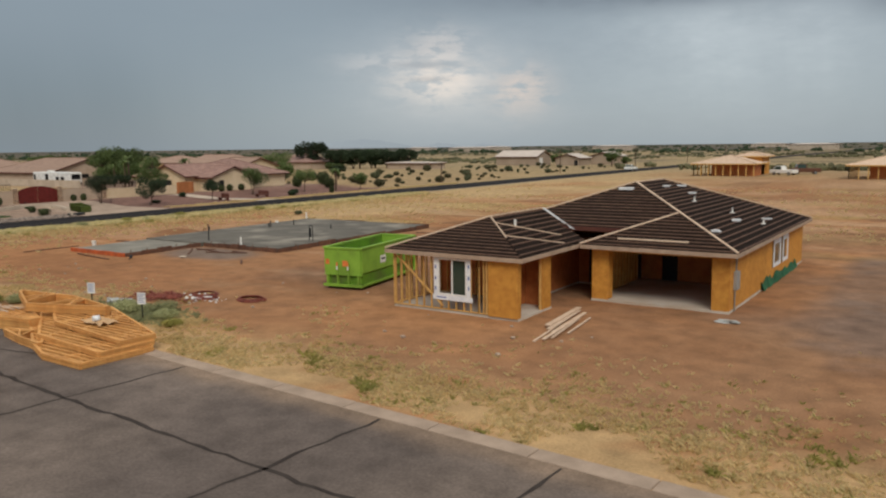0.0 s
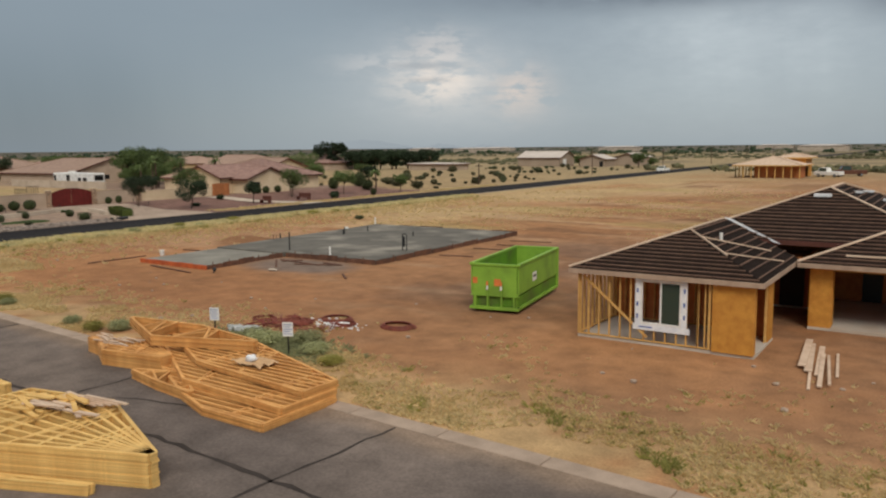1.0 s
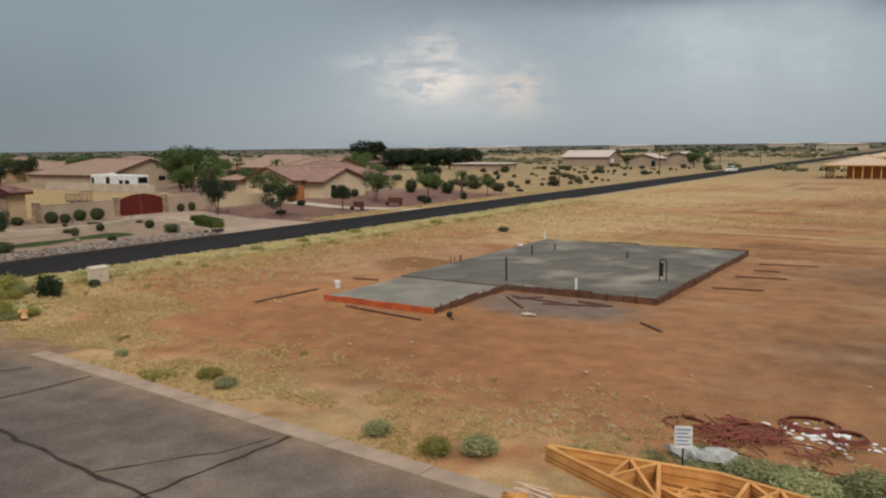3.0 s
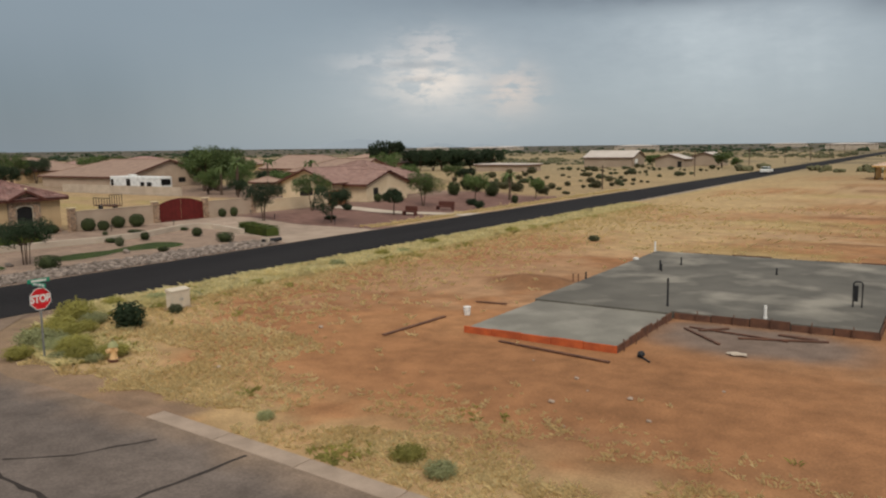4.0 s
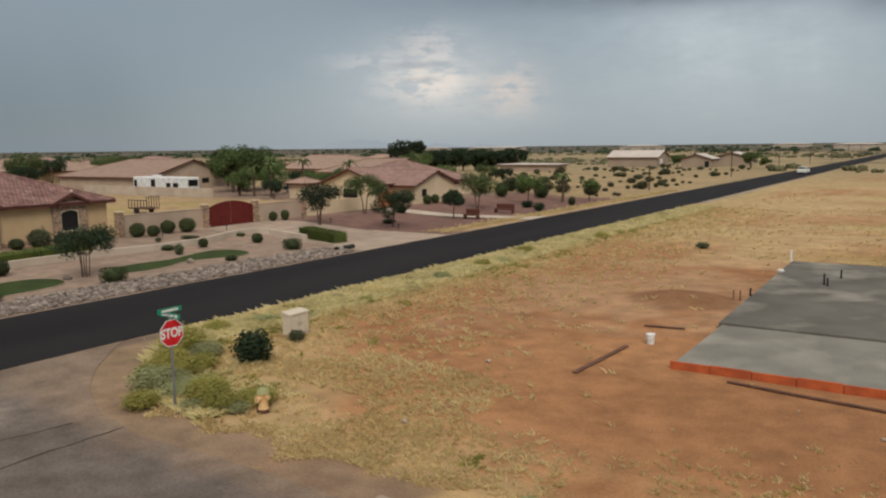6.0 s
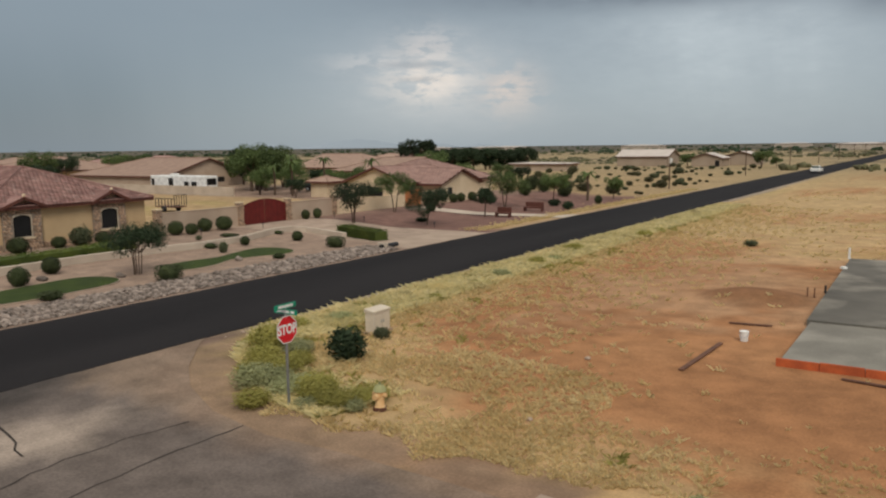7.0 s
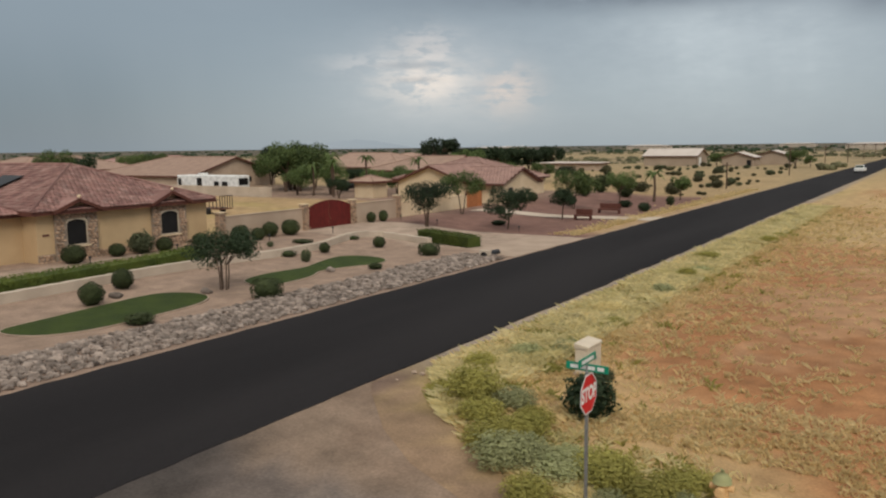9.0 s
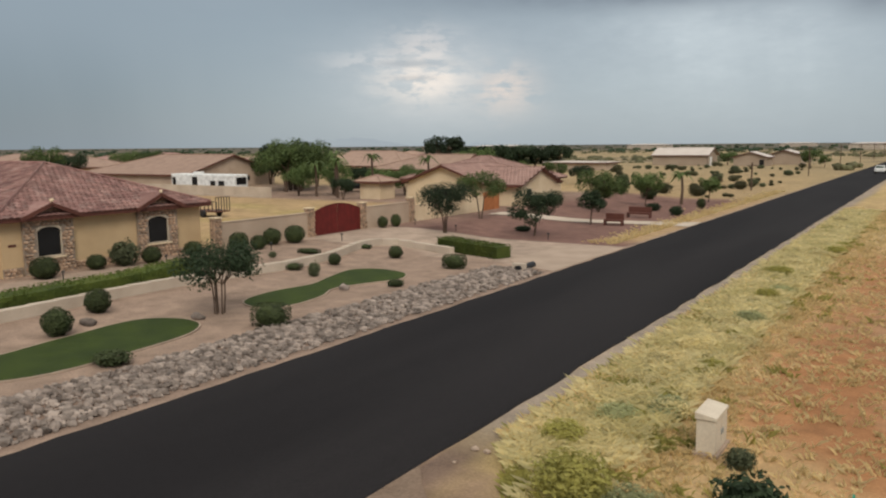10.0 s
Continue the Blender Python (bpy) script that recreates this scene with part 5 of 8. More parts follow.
def truss_bundle(label, low, high, webs, z0, count, key, seed, rails=0, wide=0.09, group="truss bundles", rows=0.0):
    """Flat-lying roof trusses in a stack: two chord lines (plan paths with shared ends), zigzag webs, and extra parallel rails."""
    r = random.Random(seed)
    members = []
    for name, path in (("bottom_chord", low), ("top_chord", high)):
        for a, b in zip(path, path[1:]):
            if math.dist(a, b) > 0.02:
                members.append((name, Geo().beam((*a, 0), (*b, 0), wide, 0.037)))
    for e in (0, -1):
        if math.dist(low[e], high[e]) > 0.1:
            members.append(("end_chord", Geo().beam((*low[e], 0), (*high[e], 0), wide, 0.037)))
    for i in range(webs):
        t0, t1 = (i + 0.5) / webs, (i + (1.0 if i % 2 else 0.0)) / webs
        members.append(("web", Geo().beam((*along(low, t0), 0.002), (*along(high, t1), 0.002), 0.07, 0.03)))
        members.append(("web", Geo().beam((*along(low, t0), -0.002), (*along(high, min(1, t1 + 0.5 / webs)), -0.002), 0.07, 0.03)))
    for k in range(rails):
        f = (k + 1) / (rails + 1)
        g = Geo()
        for j in range(6):
            a, b = lerp2(along(low, j / 6), along(high, j / 6), f), lerp2(along(low, (j + 1) / 6), along(high, (j + 1) / 6), f)
            g.beam((*a, 0.004), (*b, 0.004), 0.075, 0.03)
        members.append(("rail", g))
    if rows:
        plan = list(low) + list(reversed(high))
        v = min(q[1] for q in plan) + rows * 0.6
        while v < max(q[1] for q in plan):
            for a, b in spans(plan, 1, v):
                if b - a > 0.5:
                    members.append(("rail", Geo().beam((a + 0.03, v, 0.006), (b - 0.03, v - 0.012 * (b - a), 0.006), 0.085, 0.03)))
            v += rows
    whole = Geo()
    for _, g in members:
        whole.add(g.v, g.f)
    me = whole.mesh("truss")
    me.materials.append(M[key])
    base = thing("truss_bundle", (*low[0], z0), label, "roof trusses", group)
    for i in range(count - 1):
        piece("truss", me, base, pose(r.uniform(-0.012, 0.012), r.uniform(-0.012, 0.012), z0 + 0.02 + 0.0385 * i, 0, 0, r.uniform(-0.03, 0.03)))
    top, zt = None, z0 + 0.02 + 0.0385 * (count - 1)
    for name, g in members:
        g.v = [(p[0], p[1], p[2] + zt) for p in g.v]
        o = part("truss" if top is None else name, g, M[key], top or base)
        top = top or o
    return base


truss_bundle("stack of orange timber roof trusses lying flat by the kerb", [(-22.95, 13.45), (-25.3, 13.5), (-27.2, 14.2), (-33.0, 17.2)], [(-22.9, 16.2), (-28.8, 18.3), (-33.0, 17.3)], 4, 0.02, 6, "truss", 1, rows=0.27)
truss_bundle("stack of orange timber roof trusses fanned over the lowest ones", [(-23.0, 14.2), (-27.5, 14.6), (-32.6, 17.6)], [(-22.95, 16.3), (-28.8, 18.4), (-32.6, 17.7)], 4, 0.255, 5, "truss", 11, rows=0.27)
truss_bundle("stack of orange timber roof trusses lying flat on other trusses", [(-23.1, 15.1), (-28.2, 15.7), (-32.4, 17.9)], [(-23.0, 16.4), (-28.8, 18.5), (-32.4, 18.0)], 5, 0.455, 5, "truss", 2, rows=0.27)
truss_bundle("short stack of orange timber trusses on the road edge", [(-26.6, 14.08), (-28.4, 14.3), (-30.1, 14.66)], [(-26.6, 14.2), (-28.4, 15.3), (-30.1, 14.76)], 3, 0.02, 8, "truss", 3)
truss_bundle("tall stack of short orange trusses beside the kerb", [(-29.8, 15.55), (-32.4, 15.14), (-33.6, 15.78)], [(-29.8, 15.9), (-32.4, 16.9), (-34.5, 15.95)], 5, 0.02, 14, "truss", 4, rails=5)
truss_bundle("long orange timber trusses laid on top of the stack", [(-27.45, 17.40), (-31.1, 16.15), (-34.35, 17.6)], [(-27.45, 17.52), (-30.9, 18.1), (-34.35, 17.68)], 6, 0.655, 9, "truss", 5)
truss_bundle("tall stack of yellow timber roof trusses lying on the road", [(-22.5, 9.78), (-26.3, 8.28), (-29.4, 8.2)], [(-22.5, 9.95), (-26.5, 11.6), (-29.4, 11.0)], 9, 0.02, 20, "truss_y", 6, rails=8)
truss_bundle("low stack of yellow timber roof trusses beside the tall one", [(-23.3, 8.85), (-26.6, 7.5), (-28.8, 7.3)], [(-23.3, 8.95), (-26.4, 7.85), (-28.8, 7.7)], 5, 0.02, 6, "truss_y", 7)
truss_bundle("tall stack of yellow triangular trusses on the road", [(-30.5, 10.90), (-33.86, 9.97)], [(-30.5, 11.0), (-37.05, 11.35)], 8, 0.02, 19, "truss_y", 8, rails=1)
truss_bundle("stack of yellow timber trusses behind the tall stack", [(-34.5, 9.75), (-37.0, 8.8), (-40.2, 8.6)], [(-34.5, 9.9), (-37.4, 10.9), (-40.2, 9.7)], 5, 0.02, 17, "truss_y", 9, rails=5)
# strapping marks and scrap blocks
g = Geo().beam((-24.5, 8.97, 0.25), (-24.5, 8.97, 0.70), 0.012, 0.05, (1, 0.3, 0)).beam((-25.0, 8.78, 0.45), (-24.0, 9.17, 0.45), 0.012, 0.03)
solo("strap", g, M["rust"], (-24.5, 8.97, 0.24), "dark banding strap on the truss stack", "strap", bevel=0)
r = random.Random(14)
for i in range(26):
    x, y = -27.0 + r.uniform(-1.1, 1.1), 10.5 + r.uniform(-0.8, 0.7)
    a = r.uniform(-0.5, 0.5)
    L = r.uniform(0.5, 1.3)
    z = 0.815 + 0.045 * (i % 4)
    solo("lumber_offcut", Geo().beam((x - L / 2 * math.cos(a), y - L / 2 * math.sin(a), z), (x + L / 2 * math.cos(a), y + L / 2 * math.sin(a), z + r.uniform(0.0, 0.04)), 0.12, 0.04), M["truss_y" if i % 3 else "board"], (x, y, z - 0.02), "short timber offcut lying on the trusses", "offcut", "offcuts on the trusses")
for i in range(5):
    x, y = -27.9 + 0.25 * i, 10.9 + 0.05 * i
    solo("loose_board", Geo().beam((x, y, 0.82 + 0.04 * i), (x + 1.6, y + 0.1, 0.84 + 0.04 * i), 0.10, 0.04), M["board"], (x, y, 0.80 + 0.04 * i), "pale board lying on the trusses", "board", "boards on the trusses")
g = Geo()
n = 9
vs = [(-26.9 + 1.3 * i / n + 0.2 * noise.noise((i, j, 0)), 15.9 + 0.8 * j / n, 0.70 + 0.16 * noise.noise((i * 0.5, j * 0.5, 3)) + 0.05) for j in range(n + 1) for i in range(n + 1)]
g.add(vs, [(j * (n + 1) + i, j * (n + 1) + i + 1, (j + 1) * (n + 1) + i + 1, (j + 1) * (n + 1) + i) for j in range(n) for i in range(n)])
bagr = random.Random(6)
solo("bag", Geo().blob((-26.35, 16.25, 0.84), (0.20, 0.15, 0.12), bagr, 9, 6, 0.4), M["tape"], (-26.35, 16.25, 0.72), "crumpled white plastic bag on brown paper", "bag", smooth=True)
solo("packing_paper", g, M["cardboard"], (-26.3, 16.3, 0.66), "crumpled brown packing paper lying on the trusses", "packing paper")
for i in range(16):
    a = r.uniform(-0.4, 0.2)
    x, y = -33.2 + r.uniform(-0.9, 0.8), 16.0 + r.uniform(-0.3, 0.4)
    L = r.uniform(0.6, 1.3)
    solo("lumber_offcut", Geo().beam((x - L / 2, y - L * a / 2, 0.58 + 0.03 * (i % 3)), (x + L / 2, y + L * a / 2, 0.59 + 0.03 * (i % 3)), 0.05, 0.036), M["board"], (x, y, 0.57), "thin timber offcut lying on the trusses", "offcut", "offcuts on the trusses")

# ---- the poured slab ----
slab = thing("foundation_slab", (-46, 44, 0), "freshly poured grey concrete house slab with form boards round it", "slab")
g = Geo().prism([(-52.72, 31.2), (-46.5, 31.2), (-46.5, 37.5), (-52.72, 37.5)], -0.05, 0.22)
part("garage_floor", g, M["concrete_light"], slab, "lighter grey concrete garage floor")
g = Geo().prism([(-52.85, 37.5), (-46.5, 37.5), (-46.5, 37.9), (-38.7, 37.9), (-38.7, 56.4), (-53.2, 56.4)], -0.05, 0.30)
part("house_floor", g, M["concrete"], slab, "mottled grey concrete floor")
for i in range(5):
    x0 = -52.85 + i * 1.29
    part("form_board", Geo().box(x0, x0 + 1.27, 31.12, 31.19, -0.02, 0.27 + 0.02 * (i % 2)), M["form"], slab, "orange-red form board", bevel=0.005)
for p, q, k in (((-46.44, 31.2), (-46.44, 37.6), 5), ((-46.4, 37.85), (-38.65, 37.85), 5), ((-38.64, 37.85), (-38.64, 56.4), 9), ((-53.26, 56.47), (-38.6, 56.47), 6)):
    for i in range(k):
        a, b = lerp2(p, q, i / k + 0.003), lerp2(p, q, (i + 1) / k - 0.003)
        zt = 0.26 + 0.05 * ((i * 7) % 3)
        part("form_board", Geo().beam((*a, zt / 2 - 0.03), (*b, zt / 2 - 0.03), 0.05, zt + 0.06), M["form_dark"], slab, "brown weathered form board", bevel=0.004)
r = random.Random(21)
for i in range(16):
    p, q = ((-46.3, 31.1), (-46.3, 37.3)) if i < 5 else ((-46.0, 37.72), (-38.6, 37.72)) if i < 10 else ((-38.5, 38.2), (-38.5, 55.5))
    x, y = lerp2(p, q, (i % 5) / 5 + 0.08)
    part("stake", Geo().beam((x, y, -0.05), (x + r.uniform(-0.05, 0.05), y, 0.45), 0.05, 0.03), M["form_dark"], slab)


def pipe(x, y, z, h, rad, key, label):
    p = thing("stub_pipe", (x, y, z), label, "pipe", "stub pipes in the slab")
    part("pipe", Geo().tube([(x, y, z - 0.02), (x, y, z + h)], rad, 10), M[key], p, smooth=False)
    part("collar", Geo().tube([(x, y, z), (x, y, z + 0.07)], rad * 1.35, 10), M[key], p)


pipe(-47.0, 38.85, 0.30, 1.25, 0.045, "black", "tall black pipe standing out of the slab")
pipe(-42.8, 38.3, 0.30, 0.55, 0.06, "white", "white plastic pipe standing out of the slab")
pipe(-53.26, 56.2, 0.30, 0.65, 0.06, "white", "white plastic pipe standing out of the slab")
for x, y, h in ((-50.5, 48.7, 0.55), (-50.3, 48.3, 0.4), (-50.0, 51.1, 0.45), (-53.0, 43.9, 0.35), (-44.5, 50.0, 0.35)):
    pipe(x, y, 0.30, h, 0.045, "black", "short black pipe standing out of the slab")
pipe(-53.1, 52.0, 0.30, 0.12, 0.14, "white", "low white capped pipe in the slab")
for x in (-53.45, -53.75):
    pipe(x, 43.9, 0.0, 0.5, 0.03, "rust", "rusty steel bar standing beside the slab")
fr = thing("conduit_frame", (-39.9, 42.6, 0.3), "black bent conduit frame standing on the slab", "conduit frame")
part("conduit", Geo().tube([(-40.05, 42.6, 0.3), (-40.05, 42.6, 1.35), (-39.98, 42.6, 1.42), (-39.78, 42.6, 1.42), (-39.7, 42.6, 1.35), (-39.7, 42.6, 0.3)], 0.035, 8), M["black"], fr)
part("panel", Geo().box(-40.02, -39.86, 42.58, 42.62, 0.55, 1.25), M["black"], fr)
# loose planks and scraps on the dirt
for a, b, w, key in (((-55.3, 29.0), (-55.05, 33.1), 0.16, "form_dark"), ((-50.85, 30.45), (-46.15, 29.75), 0.12, "form_dark"), ((-55.6, 36.7), (-54.0, 36.85), 0.10, "form_dark"),
                     ((-45.4, 36.0), (-43.6, 34.2), 0.12, "form_dark"), ((-45.3, 36.3), (-41.5, 35.8), 0.08, "rust"), ((-43.2, 35.4), (-40.2, 36.5), 0.14, "form_dark"),
                     ((-37.6, 43.5), (-35.2, 43.9), 0.14, "form_dark"), ((-37.4, 47.5), (-34.8, 47.9), 0.12, "form_dark"), ((-37.2, 52.6), (-34.0, 53.2), 0.14, "form_dark"),
                     ((-37.0, 50.2), (-35.6, 50.3), 0.1, "form_dark"), ((-38.0, 34.0), (-36.8, 32.9), 0.12, "form_dark"), ((-44.8, 35.9), (-43.9, 36.9), 0.14, "form_dark"),
                     ((-42.0, 36.8), (-40.6, 36.6), 0.2, "form_dark")):
    solo("loose_plank", Geo().beam((*a, height(*a) + 0.045), (*b, height(*b) + 0.045), w, 0.05), M[key], (*a, height(*a)), "weathered brown plank lying on the dirt", "plank", "planks round the slab", bevel=0.004)
solo("rag", Geo().blob((-42.7, 33.05, 0.05), (0.35, 0.2, 0.05), r, 9, 5), M["pale_concrete"], (-42.7, 33.05, 0), "pale scrap lying on wet ground", "scrap")
j = thing("hand_tool", (-45.4, 30.9, 0), "dark hand tool lying on the dirt", "tool")
part("handle", Geo().tube([(-45.5, 31.0, 0.06), (-45.0, 30.5, 0.05)], 0.03, 6), M["black"], j)
part("head", Geo().blob((-45.5, 31.0, 0.13), (0.14, 0.12, 0.13), r), M["black"], j)
b = thing("bucket", (-54.45, 34.0, 0), "white plastic bucket standing on the dirt", "bucket")
g = Geo().tube([(-54.45, 34.0, 0.0), (-54.45, 34.0, 0.36)], [0.13, 0.16], 14)
part("pail", g, M["white"], b)
part("rim", Geo().tube([(-54.45, 34.0, 0.34), (-54.45, 34.0, 0.38)], 0.172, 14), M["white"], b)
part("handle", Geo().tube([(-54.62, 34.0, 0.33), (-54.6, 33.9, 0.2), (-54.45, 33.83, 0.15), (-54.3, 33.9, 0.2), (-54.28, 34.0, 0.33)], 0.008, 5), M["metal"], b)

# ---- notices, hoses and rubbish near the kerb ----
for x, y, tilt in ((-32.05, 19.65, 2), (-27.75, 19.25, -3)):
    s = thing("lot_notice", (x, y, 0), "small white printed notice on a dark steel stake", "notice", "lot notices", turn=20)
    ca, sa = math.cos(radians(25)), math.sin(radians(25))

    def loc(u, v, z):
        return (x + u * ca - v * sa, y + u * sa + v * ca, z)

    part("stake", Geo().beam(loc(0, 0.02, -0.05), loc(0, 0.02, 0.85), 0.05, 0.03, (1, 0, 0)), M["black"], s)
    part("board", Geo().beam(loc(-0.19, 0, 0.98), loc(0.19, 0, 0.98), 0.02, 0.5), M["sign_white"], s, bevel=0.004)
    for k in range(5):
        part("text_bar", Geo().beam(loc(-0.155, -0.013, 1.15 - 0.083 * k), loc(0.155 - 0.06 * (k % 2), -0.013, 1.15 - 0.083 * k), 0.004, 0.024), M["blue"], s)


def coil(x, y, rad, turns, seed, key="hose", label="loose coil of reddish hose on the dirt"):
    r = random.Random(seed)
    pts = []
    for i in range(turns * 14 + 1):
        t = i / 14 * 2 * math.pi
        q = rad * (1 + 0.12 * noise.noise((t * 0.4, seed, 0))) * (1 - 0.08 * (i // 14))
        px, py = x + q * math.cos(t) * 1.25, y + q * math.sin(t)
        pts.append((px, py, height(px, py) + 0.03 + 0.035 * (i // 14)))
    solo("hose_coil", Geo().tube(pts, 0.026, 6), M[key], (x, y, height(x, y)), label, "hose", "hose coils")


for i, (x, y, rad, t) in enumerate(((-33.0, 23.1, 0.6, 2), (-31.3, 23.4, 0.7, 3), (-30.2, 24.6, 0.75, 3), (-27.15, 24.85, 0.8, 4), (-29.3, 24.1, 0.5, 3), (-31.8, 22.4, 0.45, 2))):
    coil(x, y, rad * 0.8, t, i)
r = random.Random(33)
for i in range(60):
    x, y = -31.3 + r.gauss(0, 0.9), 22.8 + r.gauss(0, 0.6)
    a, L = r.uniform(0, 3.1), r.uniform(0.4, 1.3)
    pts = [(x + L * (k / 5 - 0.5) * math.cos(a), y + L * (k / 5 - 0.5) * math.sin(a) + 0.1 * math.sin(k + i), 0.06 + 0.07 * abs(noise.noise((k * 0.6, i, 0))) + 0.05) for k in range(6)]
    solo("hose_piece", Geo().tube(pts, 0.025, 5), M["hose"], (x, y, 0.03), "tangled piece of rust-red hose on the dirt", "hose", "tangle of hoses")
for i in range(80):
    x, y = -29.6 + r.gauss(0, 0.55), 23.9 + r.gauss(0, 0.35)
    s = r.uniform(0.03, 0.12)
    z = height(x, y)
    solo("litter_piece", Geo().blob((x, y, z + s * 0.3), (s, s * r.uniform(0.5, 1), s * 0.35), r, 5, 3, 0.4), M["tape" if i % 4 else "sign_white"], (x, y, z), "crumpled white wrapping scrap in a heap", "litter", "litter heap")
g = Geo()
for k in range(7):
    g.blob((-32.0 + r.uniform(-0.6, 0.6), 20.9 + r.uniform(-0.35, 0.35), 0.1), (0.4, 0.3, 0.16), r, 8, 5, 0.45)
solo("sheeting_heap", g, M["film"], (-32, 20.9, 0), "crumpled clear plastic sheeting by the notice", "sheeting")
for i in range(34):
    x, y = r.uniform(-60, -10), r.uniform(20, 30)
    s = r.uniform(0.04, 0.13)
    solo("stone", Geo().blob((x, y, height(x, y) + s * 0.3), (s, s * 0.8, s * 0.6), r, 6, 4), M["kerb"], (x, y, height(x, y)), "small loose stone on the dirt", "stone", "stones on the lot")
solo("blue_scrap", Geo().blob((-6.5, 31.4, 0.06), (0.45, 0.25, 0.07), r, 9, 5, 0.5), M["film"], (-6.5, 31.4, 0), "pale bluish plastic scrap on the dirt", "scrap")

# ---- street corner ----
stop = thing("stop_sign", (-63.53, 19.85, 0), "red stop sign with green name blades on a post", "stop sign")
SX, SY = -63.53, 19.85
part("post", Geo().box(SX - 0.03, SX + 0.03, SY - 0.03, SY + 0.03, -0.1, 2.70), M["galv"], stop, bevel=0.006)


def octagon(x0, x1, rad):
    g = Geo()
    pts = [(SY + rad * math.cos(math.pi / 8 + k * math.pi / 4), 2.27 + rad * math.sin(math.pi / 8 + k * math.pi / 4)) for k in range(8)]
    g.add([(x0, y, z) for y, z in pts] + [(x1, y, z) for y, z in pts], [tuple(range(8, 16)), tuple(reversed(range(8)))] + [(k, (k + 1) % 8, 8 + (k + 1) % 8, 8 + k) for k in range(8)])
    return g


plate = part("plate", octagon(SX + 0.032, SX + 0.040, 0.415), M["sign_white"], stop, "white-edged octagonal plate")
part("face", octagon(SX + 0.0405, SX + 0.043, 0.385), M["red"], plate, "red octagonal face")


def lettering(text, size, m, parent, material):
    cu = bpy.data.curves.new("lettering", "FONT")
    cu.body, cu.size, cu.align_x, cu.align_y, cu.extrude, cu.offset = text, size, "CENTER", "CENTER", 0.001, 0.012
    ob = new("lettering", cu)
    dg = bpy.context.evaluated_depsgraph_get()
    me = bpy.data.meshes.new_from_object(ob.evaluated_get(dg))
    bpy.data.objects.remove(ob)
    me.materials.append(material)
    o = new("lettering", me)
    o.parent = parent
    o.matrix_basis = where(parent).inverted() @ m
    return o


lettering("STOP", 0.30, Matrix.Translation((SX + 0.045, SY, 2.265)) @ Matrix(((0, 0, 1, 0), (1, 0, 0, 0), (0, 1.25, 0, 0), (0, 0, 0, 1))), plate, M["sign_white"])
b1 = part("name_blade", Geo().box(SX - 0.42, SX + 0.42, SY - 0.012, SY + 0.012, 2.70, 2.84), M["sign_green"], stop, "green street name blade")
for s in (-1, 1):
    part("name_bar", Geo().box(SX - 0.33, SX + 0.16, SY + s * 0.016 - 0.002, SY + s * 0.016 + 0.002, 2.735, 2.805), M["sign_white"], b1)
    part("name_bar", Geo().box(SX + 0.21, SX + 0.34, SY + s * 0.016 - 0.002, SY + s * 0.016 + 0.002, 2.735, 2.805), M["sign_white"], b1)
b2 = part("name_blade", Geo().box(SX - 0.012, SX + 0.012, SY - 0.40, SY + 0.40, 2.85, 2.99), M["sign_green"], stop, "green street name blade")
for s in (-1, 1):
    part("name_bar", Geo().box(SX + s * 0.016 - 0.002, SX + s * 0.016 + 0.002, SY - 0.28, SY + 0.28, 2.885, 2.955), M["sign_white"], b2)
part("bracket", Geo().box(SX - 0.02, SX + 0.02, SY - 0.02, SY + 0.02, 2.68, 2.86), M["galv"], stop)

hy = thing("fire_hydrant", (-61.3, 21.1, 0), "cream and orange fire hydrant in dry grass", "fire hydrant")
HX, HY = -61.3, 21.1
part("flange", Geo().tube([(HX, HY, 0.0), (HX, HY, 0.1)], 0.2, 12), M["rust"], hy, "dark base flange")
part("barrel", Geo().tube([(HX, HY, 0.08), (HX, HY, 0.15), (HX, HY, 0.5), (HX, HY, 0.55)], [0.17, 0.13, 0.13, 0.17], 14), M["hydrant"], hy, smooth=True)
part("bonnet", Geo().tube([(HX, HY, 0.54), (HX, HY, 0.62), (HX, HY, 0.7), (HX, HY, 0.74)], [0.18, 0.17, 0.11, 0.04], 14), M["sage"], hy, "greenish bonnet", smooth=True)
part("nut", Geo().tube([(HX, HY, 0.72), (HX, HY, 0.8)], 0.035, 5), M["sage"], hy)
part("outlet", Geo().tube([(HX, HY - 0.1, 0.42), (HX, HY - 0.25, 0.42)], 0.085, 10), M["hydrant"], hy)
for s in (-1, 1):
    part("outlet", Geo().tube([(HX + s * 0.1, HY, 0.45), (HX + s * 0.22, HY, 0.45)], 0.06, 10), M["hydrant"], hy)

UX, UY, UW, UD = -67.0, 28.4, 0.21, 0.52
ub = thing("utility_cabinet", (UX, UY, 0), "beige steel utility cabinet with a sloped lid in dry grass", "utility cabinet")
part("plinth", Geo().box(UX - UW - 0.07, UX + UW + 0.07, UY - UD - 0.07, UY + UD + 0.07, -0.05, 0.08), M["kerb"], ub, "concrete plinth")
part("body", Geo().box(UX - UW, UX + UW, UY - UD, UY + UD, 0.08, 0.84), M["box_paint"], ub, bevel=0.015)
u, v = UW + 0.03, UD + 0.03
g = Geo().add([(UX - u, UY - v, 0.84), (UX + u, UY - v, 0.84), (UX + u, UY + v, 0.84), (UX - u, UY + v, 0.84), (UX - u, UY - v, 1.0), (UX + u, UY - v, 0.92), (UX + u, UY + v, 0.92), (UX - u, UY + v, 1.0)],
              [(4, 5, 6, 7), (0, 1, 5, 4), (1, 2, 6, 5), (2, 3, 7, 6), (3, 0, 4, 7), (3, 2, 1, 0)])
part("lid", g, M["box_paint"], ub, bevel=0.012)
